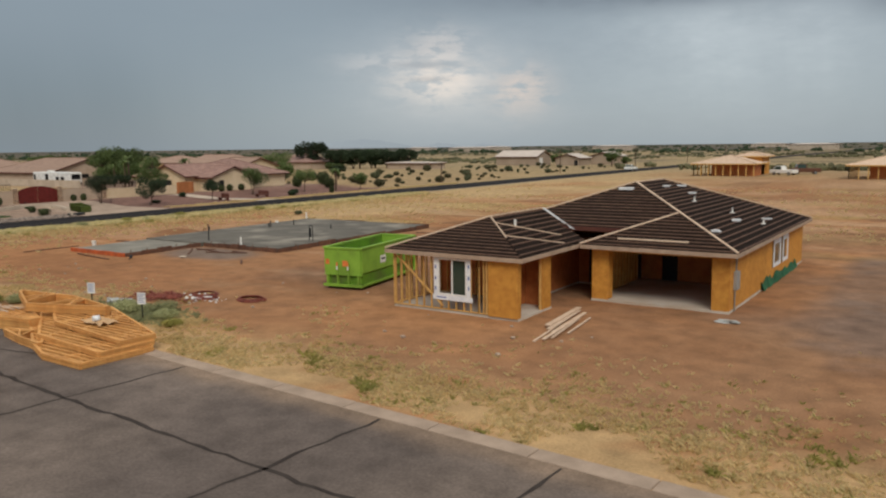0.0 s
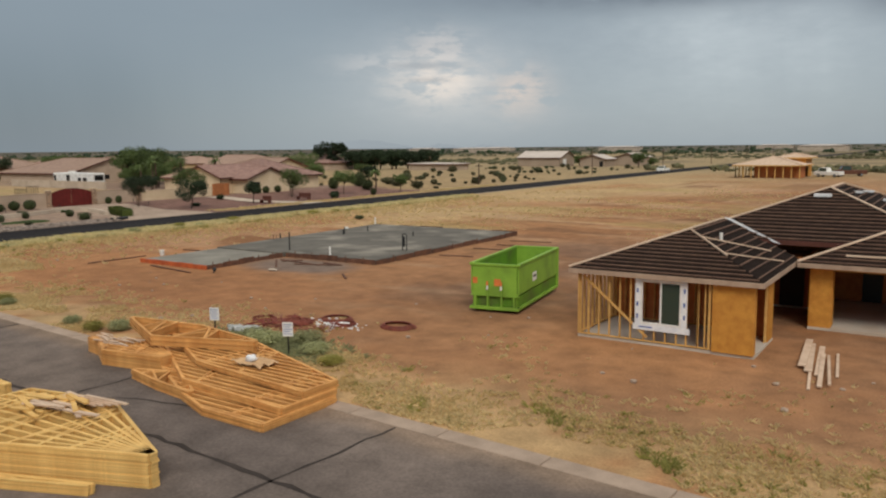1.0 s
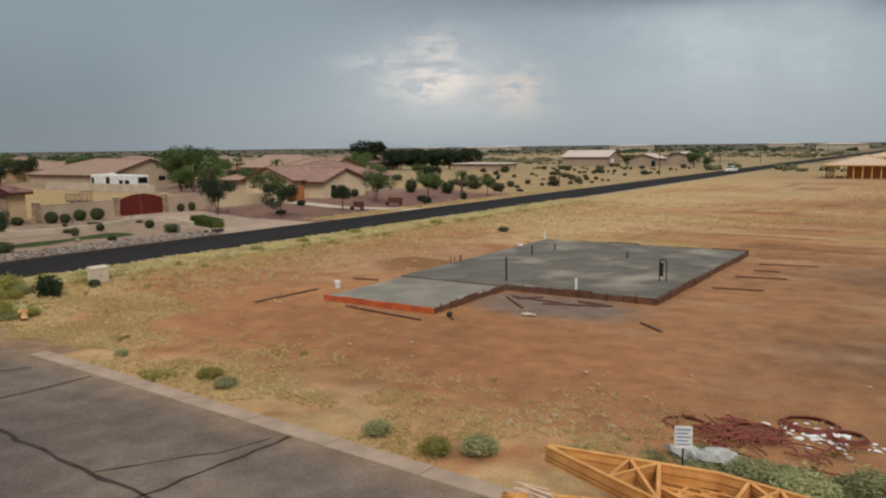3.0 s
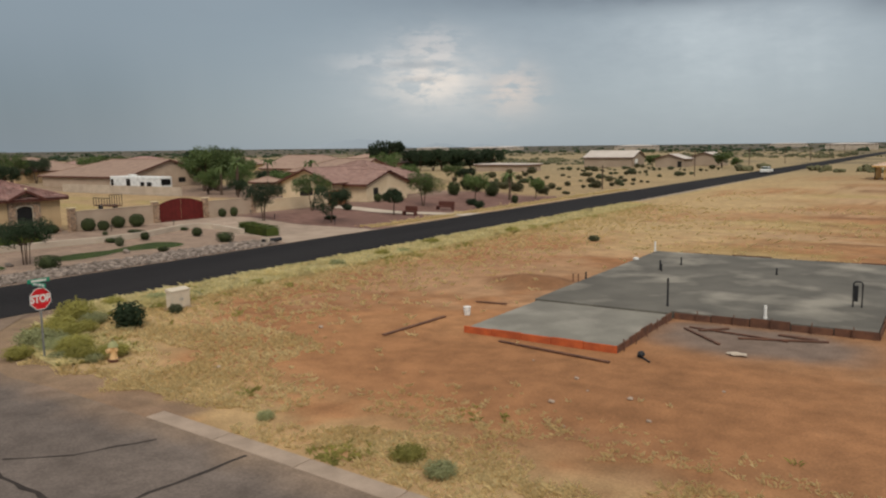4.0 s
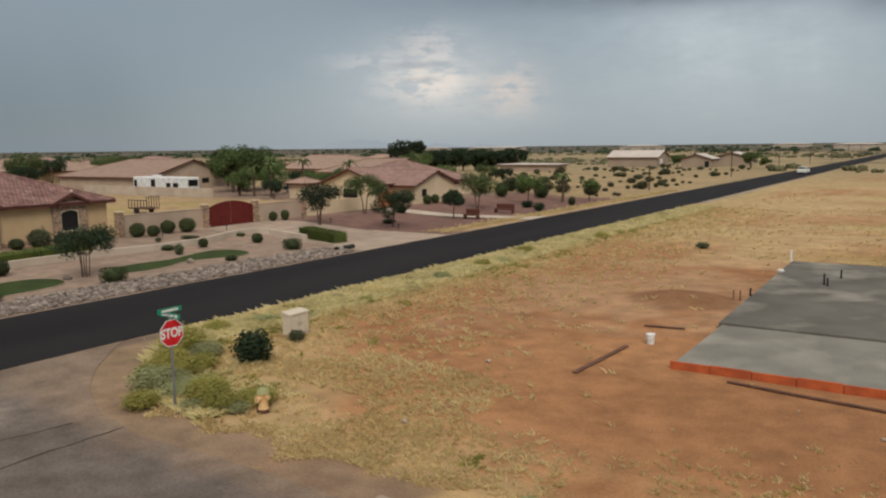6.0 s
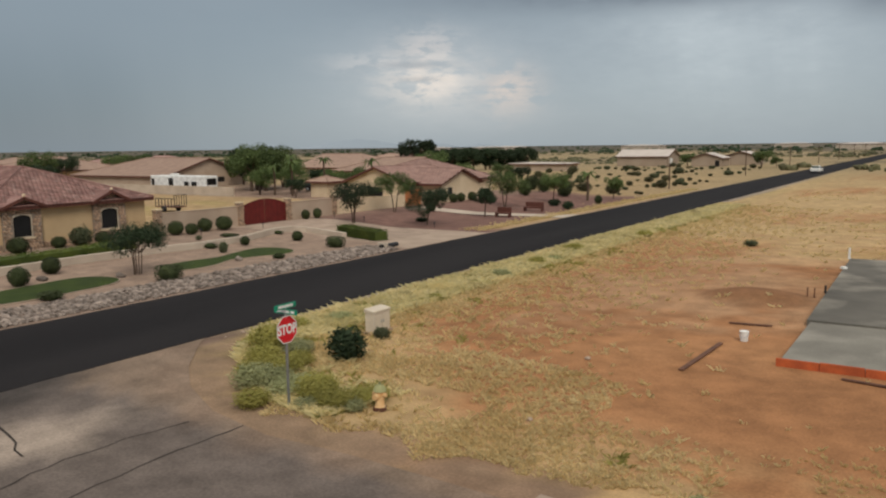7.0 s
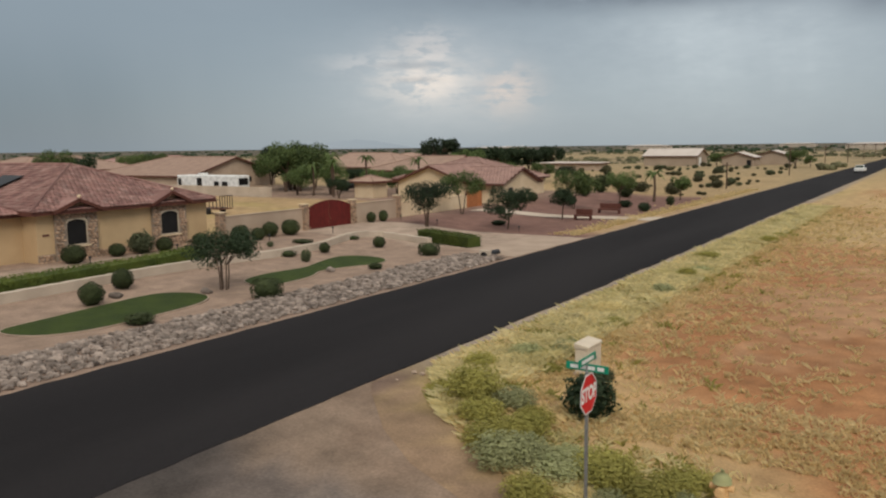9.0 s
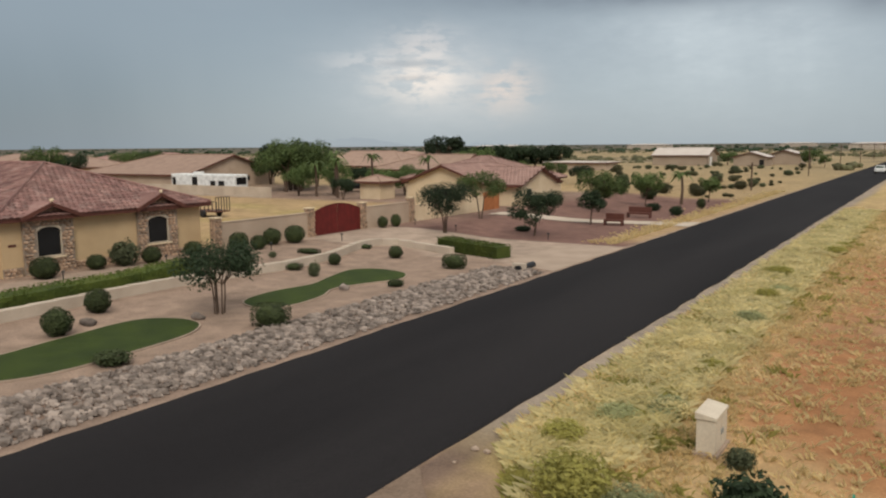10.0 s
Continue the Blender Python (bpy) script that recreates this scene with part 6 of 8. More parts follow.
for s0 in (-1, 1):
    d = part("door", Geo().box(UX + UW + 0.002, UX + UW + 0.014, UY + s0 * 0.25 - 0.235, UY + s0 * 0.25 + 0.235, 0.14, 0.80), M["box_paint"], ub)
    part("handle", Geo().box(UX + UW + 0.014, UX + UW + 0.04, UY + s0 * 0.07 - 0.015, UY + s0 * 0.07 + 0.015, 0.42, 0.54), M["metal"], d)

# ---- plants ----


def trunk_geo(h, spread, stems, rnd, thick=0.09, start=0.45):
    """Tapered stems that fork into limbs."""
    g = Geo()
    tips = []
    for s in range(stems):
        a = 2 * math.pi * s / stems + rnd.uniform(-0.4, 0.4)
        lean = spread * (0.25 if stems == 1 else 0.55)
        p0 = Vector((0.04 * stems * math.cos(a) * (stems > 1), 0.04 * stems * math.sin(a) * (stems > 1), -0.05))
        p1 = Vector((lean * 0.35 * math.cos(a), lean * 0.35 * math.sin(a), h * start))
        p2 = Vector((lean * math.cos(a), lean * math.sin(a), h * 0.8))
        g.tube([p0, (p0 + p1) / 2 + Vector((rnd.uniform(-0.05, 0.05), rnd.uniform(-0.05, 0.05), 0)), p1, p2], [thick, thick * 0.8, thick * 0.65, thick * 0.25], 7)
        tips.append(p2)
        for k in range(4):
            b = a + rnd.uniform(-1.5, 1.5)
            q = p1 + Vector((spread * 0.75 * math.cos(b), spread * 0.75 * math.sin(b), h * rnd.uniform(0.12, 0.38)))
            g.tube([p1 * 0.9 + p0 * 0.1, (p1 + q) / 2 + Vector((0, 0, 0.08)), q], [thick * 0.5, thick * 0.35, thick * 0.12], 5)
            tips.append(q)
    return g, tips


def crown_geo(h, spread, tips, rnd, leaves, size, low=0.38, flat=0.9):
    """Many leaf clumps in uneven billows round the limb ends."""
    g = Geo()
    lobes = [(Vector((t.x, t.y, min(max(t.z, h * low), h * 0.9))), rnd.uniform(0.28, 0.5) * spread) for t in tips]
    lobes += [(Vector((rnd.uniform(-1, 1) * spread * 0.6, rnd.uniform(-1, 1) * spread * 0.6, h * rnd.uniform(low + 0.1, 0.88))), rnd.uniform(0.25, 0.45) * spread) for _ in range(7)]
    w = [r ** 2 for _, r in lobes]
    for _ in range(leaves):
        c, r = rnd.choices(lobes, w)[0]
        d = Vector((rnd.gauss(0, 1), rnd.gauss(0, 1), rnd.gauss(0, 1))).normalized()
        p = c + Vector((d.x, d.y, d.z * flat)) * r * rnd.uniform(0.55, 1.05)
        if p.z > h * low * 0.75:
            g.leaf(p, size, rnd, d + Vector((0, 0, 0.5)))
    return g


def tree(x, y, h, spread, label, stems=1, leaves=1600, size=0.16, key="leaf", seed=0, low=0.38, thick=0.09, group="yard trees"):
    rnd = random.Random(seed)
    z = height(x, y)
    t = thing("tree", (x, y, z), label, "tree", group)
    tg, tips = trunk_geo(h, spread, stems, rnd, thick)
    cg = crown_geo(h, spread, tips, rnd, leaves, size, low)
    for g, name, k, lb in ((tg, "trunk", "bark", ""), (cg, "crown", key, "")):
        g.v = [(p[0] + x, p[1] + y, p[2] + z) for p in g.v]
        part(name, g, M[k], t, lb)
    return t


def shrub_mesh(kind, seed, key, leaves=900, size=0.055):
    """A leafy shrub of unit size: clipped ball, clipped box or loose."""
    rnd = random.Random(seed)
    g = Geo()
    core = {"ball": 0.40, "box": 0.42, "loose": 0.24}[kind]
    g.blob((0, 0, 0.45 if kind != "loose" else 0.26), (core, core, core), rnd, 10, 7, 0.05)
    for _ in range(leaves):
        d = Vector((rnd.gauss(0, 1), rnd.gauss(0, 1), rnd.gauss(0, 1))).normalized()
        if kind == "box":
            m = max(abs(d.x), abs(d.y), abs(d.z))
            q = d / (m ** 0.7) * 0.46
        elif kind == "loose":
            q = d * (0.38 + 0.2 * abs(noise.noise(d * 2.5 + Vector((seed, 0, 0)))) + rnd.uniform(-0.2, 0.06))
        else:
            q = d * (0.44 + 0.05 * noise.noise(d * 2 + Vector((seed, 0, 0))) + rnd.uniform(-0.03, 0.03))
        p = Vector((q.x, q.y, 0.47 + q.z))
        if p.z > 0.0:
            g.leaf(p, size * (1.4 if kind == "loose" else 1), rnd, d)
    me = g.mesh("shrub")
    me.materials.append(M[key])
    return me


SHRUB = {(k, c, s): shrub_mesh(k, s, c, 1500 if c not in ("weed", "sage", "ripe") else 2200, 0.045 if c not in ("weed", "sage", "ripe") else 0.030) for k, c in (("ball", "bush"), ("box", "bush"), ("loose", "bush"), ("loose", "leaf_grey"), ("loose", "weed"), ("loose", "sage"), ("loose", "ripe"), ("loose", "scrub"), ("loose", "leaf_dark")) for s in (1, 2)}


def shrub(x, y, w, h, kind="ball", key="bush", label="clipped round green shrub on gravel", group="clipped shrubs", turn=0, deep=None, z=None):
    seed = 1 + int(abs(x * 7 + y * 13)) % 2
    ob = new("shrub", SHRUB[(kind, key, seed)])
    ob.matrix_basis = pose(x, y, (height(x, y) if z is None else z) - 0.02, 0, 0, turn)
    ob.scale = (w, deep or w, h)
    return tagged(ob, label, "shrub", group)


# shrubs of the gravel yard
for x, y, w, h in ((-90.2, 27.0, 1.2, 1.15), (-92.2, 30.0, 1.15, 1.1), (-92.2, 45.0, 0.8, 0.75), (-91.0, 49.3, 0.95, 0.85), (-100.4, 32.6, 1.5, 1.2), (-100.8, 35.7, 1.1, 0.9),
                   (-100.3, 38.8, 1.2, 1.0), (-100.9, 42.2, 1.2, 0.9), (-100.0, 45.0, 1.35, 1.25), (-99.2, 45.9, 1.1, 1.0), (-100.1, 48.0, 1.3, 1.2), (-99.5, 49.5, 1.5, 1.3),
                   (-100.1, 60.1, 0.9, 1.0), (-99.7, 61.3, 0.9, 1.1)):
    shrub(x, y, w, h, turn=int(x * 31) % 360)
for x, y, w, d, h in ((-84.6, 32.3, 1.5, 1.2, 0.95), (-85.9, 47.9, 1.4, 1.1, 0.85), (-92.9, 42.3, 1.1, 0.9, 0.4), (-95.5, 46.5, 1.6, 0.7, 0.35), (-94.5, 50.5, 1.3, 0.6, 0.3)):
    shrub(x, y, w, h, "box", "bush", "clipped box-shaped green shrub on gravel", deep=d, turn=12)
shrub(-100.6, 37.3, 1.7, 1.5, "loose", "leaf_grey", "loose grey-green shrub before the house", "loose shrubs")
shrub(-85.0, 25.7, 1.3, 0.5, "loose", "bush", "low spreading green plant on gravel", "loose shrubs")
shrub(-85.4, 41.6, 0.9, 0.4, "loose", "bush", "low spreading green plant on gravel", "loose shrubs")
shrub(-90.8, 41.7, 0.7, 0.85, "loose", "leaf_grey", "small twiggy grey-brown shrub on gravel", "loose shrubs")
shrub(-96.1, 44.0, 0.5, 0.4, "loose", "leaf_grey", "small twiggy grey-brown shrub on gravel", "loose shrubs")
shrub(-104.0, 29.0, 1.4, 1.2, "loose", "leaf_grey", "loose grey-green shrub before the house", "loose shrubs")


def hedge(path, wide, tall, key, label, seed, leaves):
    """A clipped hedge along a plan path: a solid core and a leafy skin."""
    rnd = random.Random(seed)
    g = Geo()
    for a, b in zip(path, path[1:]):
        za, zb = height(*a), height(*b)
        g.beam((*a, za + tall * 0.45), (*b, zb + tall * 0.45), wide * 0.85, tall * 0.85)
    for _ in range(leaves):
        t = rnd.random()
        x, y = along(path, t)
        x2, y2 = along(path, min(1, t + 0.01))
        d = Vector((x2 - x, y2 - y, 0))
        d = d.normalized() if d.length > 1e-6 else Vector((0, 1, 0))
        s = Vector((d.y, -d.x, 0))
        u, v = rnd.uniform(-1, 1), rnd.uniform(0, 1)
        face = rnd.random()
        if face < 0.45:
            off, z, o = u * wide / 2, tall * (1 + 0.08 * noise.noise((x, y, 0)) + rnd.uniform(-0.05, 0.03)), Vector((0, 0, 1))
        else:
            sg = 1 if u > 0 else -1
            off, z, o = sg * wide / 2 * (1 + rnd.uniform(-0.06, 0.1)), v * tall, s * sg
        g.leaf((x + s.x * off, y + s.y * off, height(x, y) + z), 0.07, rnd, o)
    solo("hedge", g, M[key], (*path[0], height(*path[0])), label, "hedge", "hedges")


hedge([(-94.9, 18), (-95.2, 27), (-95.5, 34.0), (-96.4, 38.2)], 1.5, 0.66, "hedge", "long low clipped yellow-green hedge behind the garden wall", 1, 5200)
hedge([(-90.9, 54.7), (-88.5, 53.7), (-85.3, 52.6)], 1.3, 0.8, "hedge", "clipped dark green box hedge by the drive", 2, 2400)

# trees in the yards
tree(-88.05, 32.8, 3.1, 1.45, "small many-stemmed tree with dark feathery crown on gravel", 5, 5200, 0.075, "leaf_dark", 3, 0.46, 0.04)
tree(-94.6, 60.6, 3.9, 1.75, "small dark-leaved yard tree with several stems", 3, 4200, 0.095, "leaf_dark", 4, 0.32, 0.07)
tree(-88.9, 64.2, 3.5, 1.85, "small dark round-headed yard tree on reddish gravel", 1, 4400, 0.095, "leaf_dark", 5, 0.32, 0.09)
tree(-97.2, 70.5, 4.3, 1.8, "slender light green yard tree by the house wall", 2, 3600, 0.10, "leaf", 6, 0.42, 0.07)
tree(-88.3, 73.9, 3.2, 1.3, "small round-headed tree on reddish gravel", 1, 2600, 0.10, "leaf_dark", 7, 0.40, 0.08)
tree(-92.0, 85.0, 4.4, 2.1, "spreading green yard tree on reddish gravel", 2, 3000, 0.12, "leaf", 8, 0.35, 0.08)
tree(-90.5, 95.0, 4.0, 1.8, "spreading green yard tree on reddish gravel", 1, 2600, 0.12, "leaf", 9, 0.38, 0.09)
tree(-86.0, 104.0, 3.0, 1.3, "small green yard tree at the gravel edge", 1, 900, 0.17, "leaf", 10, 0.35, 0.08)

# ---- finished houses across the road ----


def tiled_slope(poly, axis, key, parent, tw=0.32, tl=0.38):
    """A roof slope: a solid deck with courses of curved tiles lapped over it (axis: plan axis up the slope)."""
    pts = [Vector(p) for p in poly]
    nrm = (pts[1] - pts[0]).cross(pts[2] - pts[0]).normalized()
    if nrm.z < 0:
        pts.reverse()
        nrm = -nrm
    deck = part("roof_slope", Geo().plate(pts, 0.14), M[key], parent)
    z = plane_z(*pts[:3])
    o = 1 - axis
    vals, others = [p[axis] for p in poly], [p[o] for p in poly]
    sgn = 1 if (nrm.y if axis == 1 else nrm.x) < 0 else -1      # +1: rises with the coordinate
    step = tl * nrm.z
    g = Geo()
    lo, hi = min(vals), max(vals)
    plan = [(p[0], p[1]) for p in poly]
    k, v = 0, lo
    while v < hi:
        u = min(others) + (0.5 * tw if k % 2 else 0)
        while u < max(others):
            c = (u + tw / 2, v + step / 2) if axis == 1 else (v + step / 2, u + tw / 2)
            if inside(*c, plan):
                va, vb = (v - 0.02, v + step) if sgn > 0 else (v + step + 0.02, v)
                row = []
                for vv, lift in ((va, 0.055), (vb, 0.02)):
                    for uu, cu in ((u, 0.0), (u + tw / 2, 0.035), (u + tw * 0.98, 0.0)):
                        x, y = (uu, vv) if axis == 1 else (vv, uu)
                        row.append((x, y, z(x, y) + lift + cu))
                fs = [(0, 1, 4, 3), (1, 2, 5, 4)]
                if (sgn > 0) != (axis == 1):
                    fs = [tuple(reversed(f)) for f in fs]
                row += [(p[0], p[1], p[2] - 0.05) for p in row[:3]]
                g.add(row, fs + [(0, 6, 7, 1), (1, 7, 8, 2)])
            u += tw
        v += step
        k += 1
    if g.v:
        tagged(part("tiles", g, M[key], deck), kind="stuff")
    return deck


def hip_roof(parent, x0, x1, y0, y1, z, pitch, key, ends="hh", tiles=True, trim="trim", tw=0.32, tl=0.38):
    """A roof over a rectangle, ridge along the longer side; ends: h hipped or g gabled at the low and high end."""
    long_y = (y1 - y0) >= (x1 - x0)
    hw = ((x1 - x0) if long_y else (y1 - y0)) / 2
    top = z + hw * pitch
    a, b = (y0, y1) if long_y else (x0, x1)
    mid = (x0 + x1) / 2 if long_y else (y0 + y1) / 2
    ra = a + (hw if ends[0] == "h" else 0)
    rb = b - (hw if ends[1] == "h" else 0)
    P = (lambda s, t, h: (t, s, h)) if long_y else (lambda s, t, h: (s, t, h))
    c0, c1 = (x0, x1) if long_y else (y0, y1)
    ax = 0 if long_y else 1
    polys = [([P(a, c0, z), P(b, c0, z), P(rb, mid, top), P(ra, mid, top)], ax), ([P(a, c1, z), P(b, c1, z), P(rb, mid, top), P(ra, mid, top)], ax)]
    if ends[0] == "h":
        polys.append(([P(a, c0, z), P(a, c1, z), P(ra, mid, top)], 1 - ax))
    if ends[1] == "h":
        polys.append(([P(b, c0, z), P(b, c1, z), P(rb, mid, top)], 1 - ax))
    for poly, axis in polys:
        if tiles:
            tiled_slope(poly, axis, key, parent, tw, tl)
        else:
            pts = [Vector(p) for p in poly]
            if (pts[1] - pts[0]).cross(pts[2] - pts[0]).z < 0:
                pts.reverse()
            part("roof_slope", Geo().plate(pts, 0.14), M[key], parent)
    def cap(p, q):
        part("ridge_cap", Geo().tube([Vector(p) + Vector((0, 0, 0.05)), Vector(q) + Vector((0, 0, 0.05))], 0.09, 6), M[key], parent)
    cap(P(ra, mid, top), P(rb, mid, top))
    for e, r0, kind in ((a, ra, ends[0]), (b, rb, ends[1])):
        for c in (c0, c1):
            if kind == "h":
                cap(P(e, c, z), P(r0, mid, top))
            else:
                part("barge_board", Geo().beam(Vector(P(e, c, z)) - Vector((0, 0, 0.1)), Vector(P(e, mid, top)) - Vector((0, 0, 0.1)), 0.05, 0.2), M[trim], parent)
    for p, q in ((P(a, c0, z), P(b, c0, z)), (P(a, c1, z), P(b, c1, z)), (P(a, c0, z), P(a, c1, z)), (P(b, c0, z), P(b, c1, z))):
        is_end = p[1 if long_y else 0] == q[1 if long_y else 0]
        k = 0 if p == P(a, c0, z) and q == P(a, c1, z) else 1
        if is_end and ends[k] == "g":
            continue
        part("fascia", Geo().beam(Vector(p) - Vector((0, 0, 0.12)), Vector(q) - Vector((0, 0, 0.12)), 0.06, 0.24), M[trim], parent)
    return top


def gable_wall(parent, p, q, z0, z1, peak, key, t=0.2):
    """A wall with a pointed top between two plan points."""
    m = ((p[0] + q[0]) / 2, (p[1] + q[1]) / 2)
    part("gable_wall", Geo().plate([(*p, z0), (*q, z0), (*q, z1), (*m, peak), (*p, z1)], t), M[key], parent)


rs = random.Random(77)
STONES = []
for i in range(6):
    g = Geo()
    w, h, d = rs.uniform(0.09, 0.17), rs.uniform(0.06, 0.11), 0.05
    g.blob((0, 0, 0), (d, w, h), rs, 7, 5, 0.18)
    me = g.mesh("stone")
    me.materials.append(M["stone"])
    STONES.append(me)


def stone_face(parent, x, y0, y1, z0, z1, skip=None, top=None):
    """Veneer stones bedded one by one on a face that looks along +x."""
    z = z0 + 0.08
    row = 0
    while z < z1:
        y = y0 + 0.1 + (0.1 if row % 2 else 0)
        while y < y1 - 0.04:
            lim = z1 if top is None else top(y)
            if z < lim - 0.05 and not (skip and skip[0] < y < skip[1] and skip[2] < z < skip[3]):
                piece("stone", rs.choice(STONES), parent, pose(x + rs.uniform(-0.01, 0.02), y + rs.uniform(-0.03, 0.03), z + rs.uniform(-0.02, 0.02), rs.uniform(-14, 14), 0, 0))
            y += rs.uniform(0.22, 0.30)
        z += 0.17
        row += 1


villa = thing("tan_house", (-108, 36, 0.45), "tan stucco house with stone window bays and red tile roof", "house")
FZ = 0.40
# walls of the front wing, with window holes
W = [(33.14, 34.49), (39.79, 41.22)]
g = Geo()
edges = [31.4] + [v for w in W for v in w] + [43.75]
for a, b in zip(edges[::2], edges[1::2]):
    g.box(-102.25, -102.0, a, b, FZ, 3.42)
for a, b in W:
    g.box(-102.25, -102.0, a, b, FZ, 1.34)
    g.box(-102.25, -102.0, a, b, 2.92, 3.42)
part("front_wall", g, M["stucco"], villa, "tan stucco wall")
part("side_wall", Geo().box(-124, -102.25, 43.5, 43.75, FZ, 3.42), M["stucco"], villa)
part("side_wall", Geo().box(-124, -102.25, 31.4, 31.65, FZ, 3.42), M["stucco"], villa)
part("back_wall", Geo().box(-124.25, -124, 20, 43.75, FZ, 3.42), M["stucco"], villa)
part("side_wing_wall", Geo().box(-103.7, -103.45, 18, 31.4, FZ, 3.3), M["stucco"], villa)
part("side_wing_wall", Geo().box(-124, -103.7, 18, 18.25, FZ, 3.3), M["stucco"], villa)
hip_roof(villa, -124.6, -101.5, 30.9, 44.25, 3.5, 0.375, "tile")
hip_roof(villa, -124.6, -102.9, 17.4, 31.5, 3.4, 0.33, "tile")
for (a, b), pk in zip(W, (4.1, 4.2)):
    c = (a + b) / 2
    y0, y1 = c - 1.35, c + 1.35
    bay = part("stone_bay", Geo().box(-102.0, -101.80, y0, a, FZ, 3.35).box(-102.0, -101.80, b, y1, FZ, 3.35).box(-102.0, -101.80, a, b, FZ, 1.34)
               .add([(-102.0, y0, 3.35), (-102.0, y1, 3.35), (-102.0, c, pk - 0.08), (-101.80, y0, 3.35), (-101.80, y1, 3.35), (-101.80, c, pk - 0.08)], [(3, 4, 5), (0, 3, 5, 2), (1, 2, 5, 4), (0, 1, 4, 3)])
               .box(-102.0, -101.80, a, b, 2.92, 3.35), M["mortar"], villa, "bay clad in rounded brown stones")
    stone_face(bay, -101.79, y0, y1, FZ, pk, (a - 0.12, b + 0.12, 1.22, 2.98), lambda y, c=c, pk=pk: 3.35 + max(0.0, (pk - 3.45)) * (1 - abs(y - c) / 1.35))
    # little gabled roof over the bay
    for s in (-1, 1):
        p = [(-101.35, c, pk + 0.05), (-101.35, c + s * 1.65, 3.42), (-104.2, c + s * 1.65, 3.42), (-104.2, c, pk + 0.05)]
        pts = [Vector(q) for q in p]
        if (pts[1] - pts[0]).cross(pts[2] - pts[0]).z < 0:
            pts.reverse()
        part("bay_roof", Geo().plate(pts, 0.10), M["tile"], villa)
        part("barge_board", Geo().beam((-101.36, c, pk - 0.06), (-101.36, c + s * 1.7, 3.34), 0.06, 0.2), M["trim"], villa, "brown barge board")
    part("finial", Geo().blob((-101.4, c, pk + 0.14), (0.13, 0.1, 0.1), rs, 7, 5), M["cream"], villa)
    w = thing("window_unit", (-101.95, c, 1.34), "arched window with a dark screen and pale frame", "window", "arched windows")
    arch = [(a + (b - a) * (0.5 - 0.5 * math.cos(math.pi * k / 10)), 2.62 + 0.26 * math.sin(math.pi * k / 10)) for k in range(11)]
    poly = [(a, 1.36)] + arch + [(b, 1.36)]
    part("screen", Geo().plate([(-101.92, y, z) for y, z in reversed(poly)], 0.03), M["screen"], w, "near-black sun screen")
    fg = Geo()
    rim = [(a - 0.04, 1.3)] + [(a - 0.04 + (b - a + 0.08) * (0.5 - 0.5 * math.cos(math.pi * k / 10)), 2.62 + 0.32 * math.sin(math.pi * k / 10)) for k in range(11)] + [(b + 0.04, 1.3)]
    for (p0, q0), (p1, q1) in zip(rim, rim[1:] + rim[:1]):
        fg.beam((-101.86, p0, q0), (-101.86, p1, q1), 0.14, 0.10, (1, 0, 0))
    part("window_frame", fg, M["frame"], w)
    part("sill", Geo().box(-101.98, -101.70, a - 0.15, b + 0.15, 1.22, 1.31), M["cream"], w, bevel=0.01)
for a, b, t in ((35.2, 39.1, 0.88), (41.9, 43.75, 0.82), (31.4, 32.4, 0.95)):
    band = part("stone_base", Geo().box(-102.0, -101.93, a, b, FZ, t - 0.03), M["mortar"], villa, "low base of rounded stones")
    stone_face(band, -101.92, a, b, FZ, t)
part("number_plaque", Geo().box(-102.0, -101.97, 31.75, 32.15, 2.0, 2.12), M["trim"], villa)
# solar panel on the back slope
part("solar_panel", Geo().plate([(-112.0, 33.2, 4.55), (-109.6, 33.2, 4.55), (-109.6, 35.2, 5.3), (-112.0, 35.2, 5.3)], -0.06), M["black"], villa, "dark solar panel")

# block wall and gate
PILLARS = (44.1, 52.65, 58.65, 65.2)
wall = thing("garden_wall", (-101, 55, 0.4), "tan stuccoed block wall with stone pillars", "garden wall", kind="structure")
for a, b, z in ((44.35, 52.4, 2.15), (58.9, 64.95, 2.1)):
    part("wall_panel", Geo().box(-101.1, -100.9, a, b, 0.3, z), M["wall"], wall)
    part("coping", Geo().box(-101.14, -100.86, a, b, z, z + 0.06), M["wall"], wall, bevel=0.01)
for y in PILLARS:
    pl = part("pillar", Geo().box(-101.25, -100.75, y - 0.25, y + 0.25, 0.3, 2.45), M["mortar"], wall, "stone-clad pillar")
    stone_face(pl, -100.74, y - 0.28, y + 0.28, 0.35, 2.42)
    for k in range(13):
        for xo in (-101.1, -100.88):
            piece("stone", rs.choice(STONES), pl, pose(xo, y - 0.255, 0.5 + 0.155 * k, 0, 0, -90))
    part("cap", Geo().box(-101.32, -100.68, y - 0.32, y + 0.32, 2.45, 2.54), M["cream"], wall, bevel=0.015)
gate = thing("double_gate", (-101, 55.65, 0.42), "closed double gate of maroon boards with an arched top", "gate")
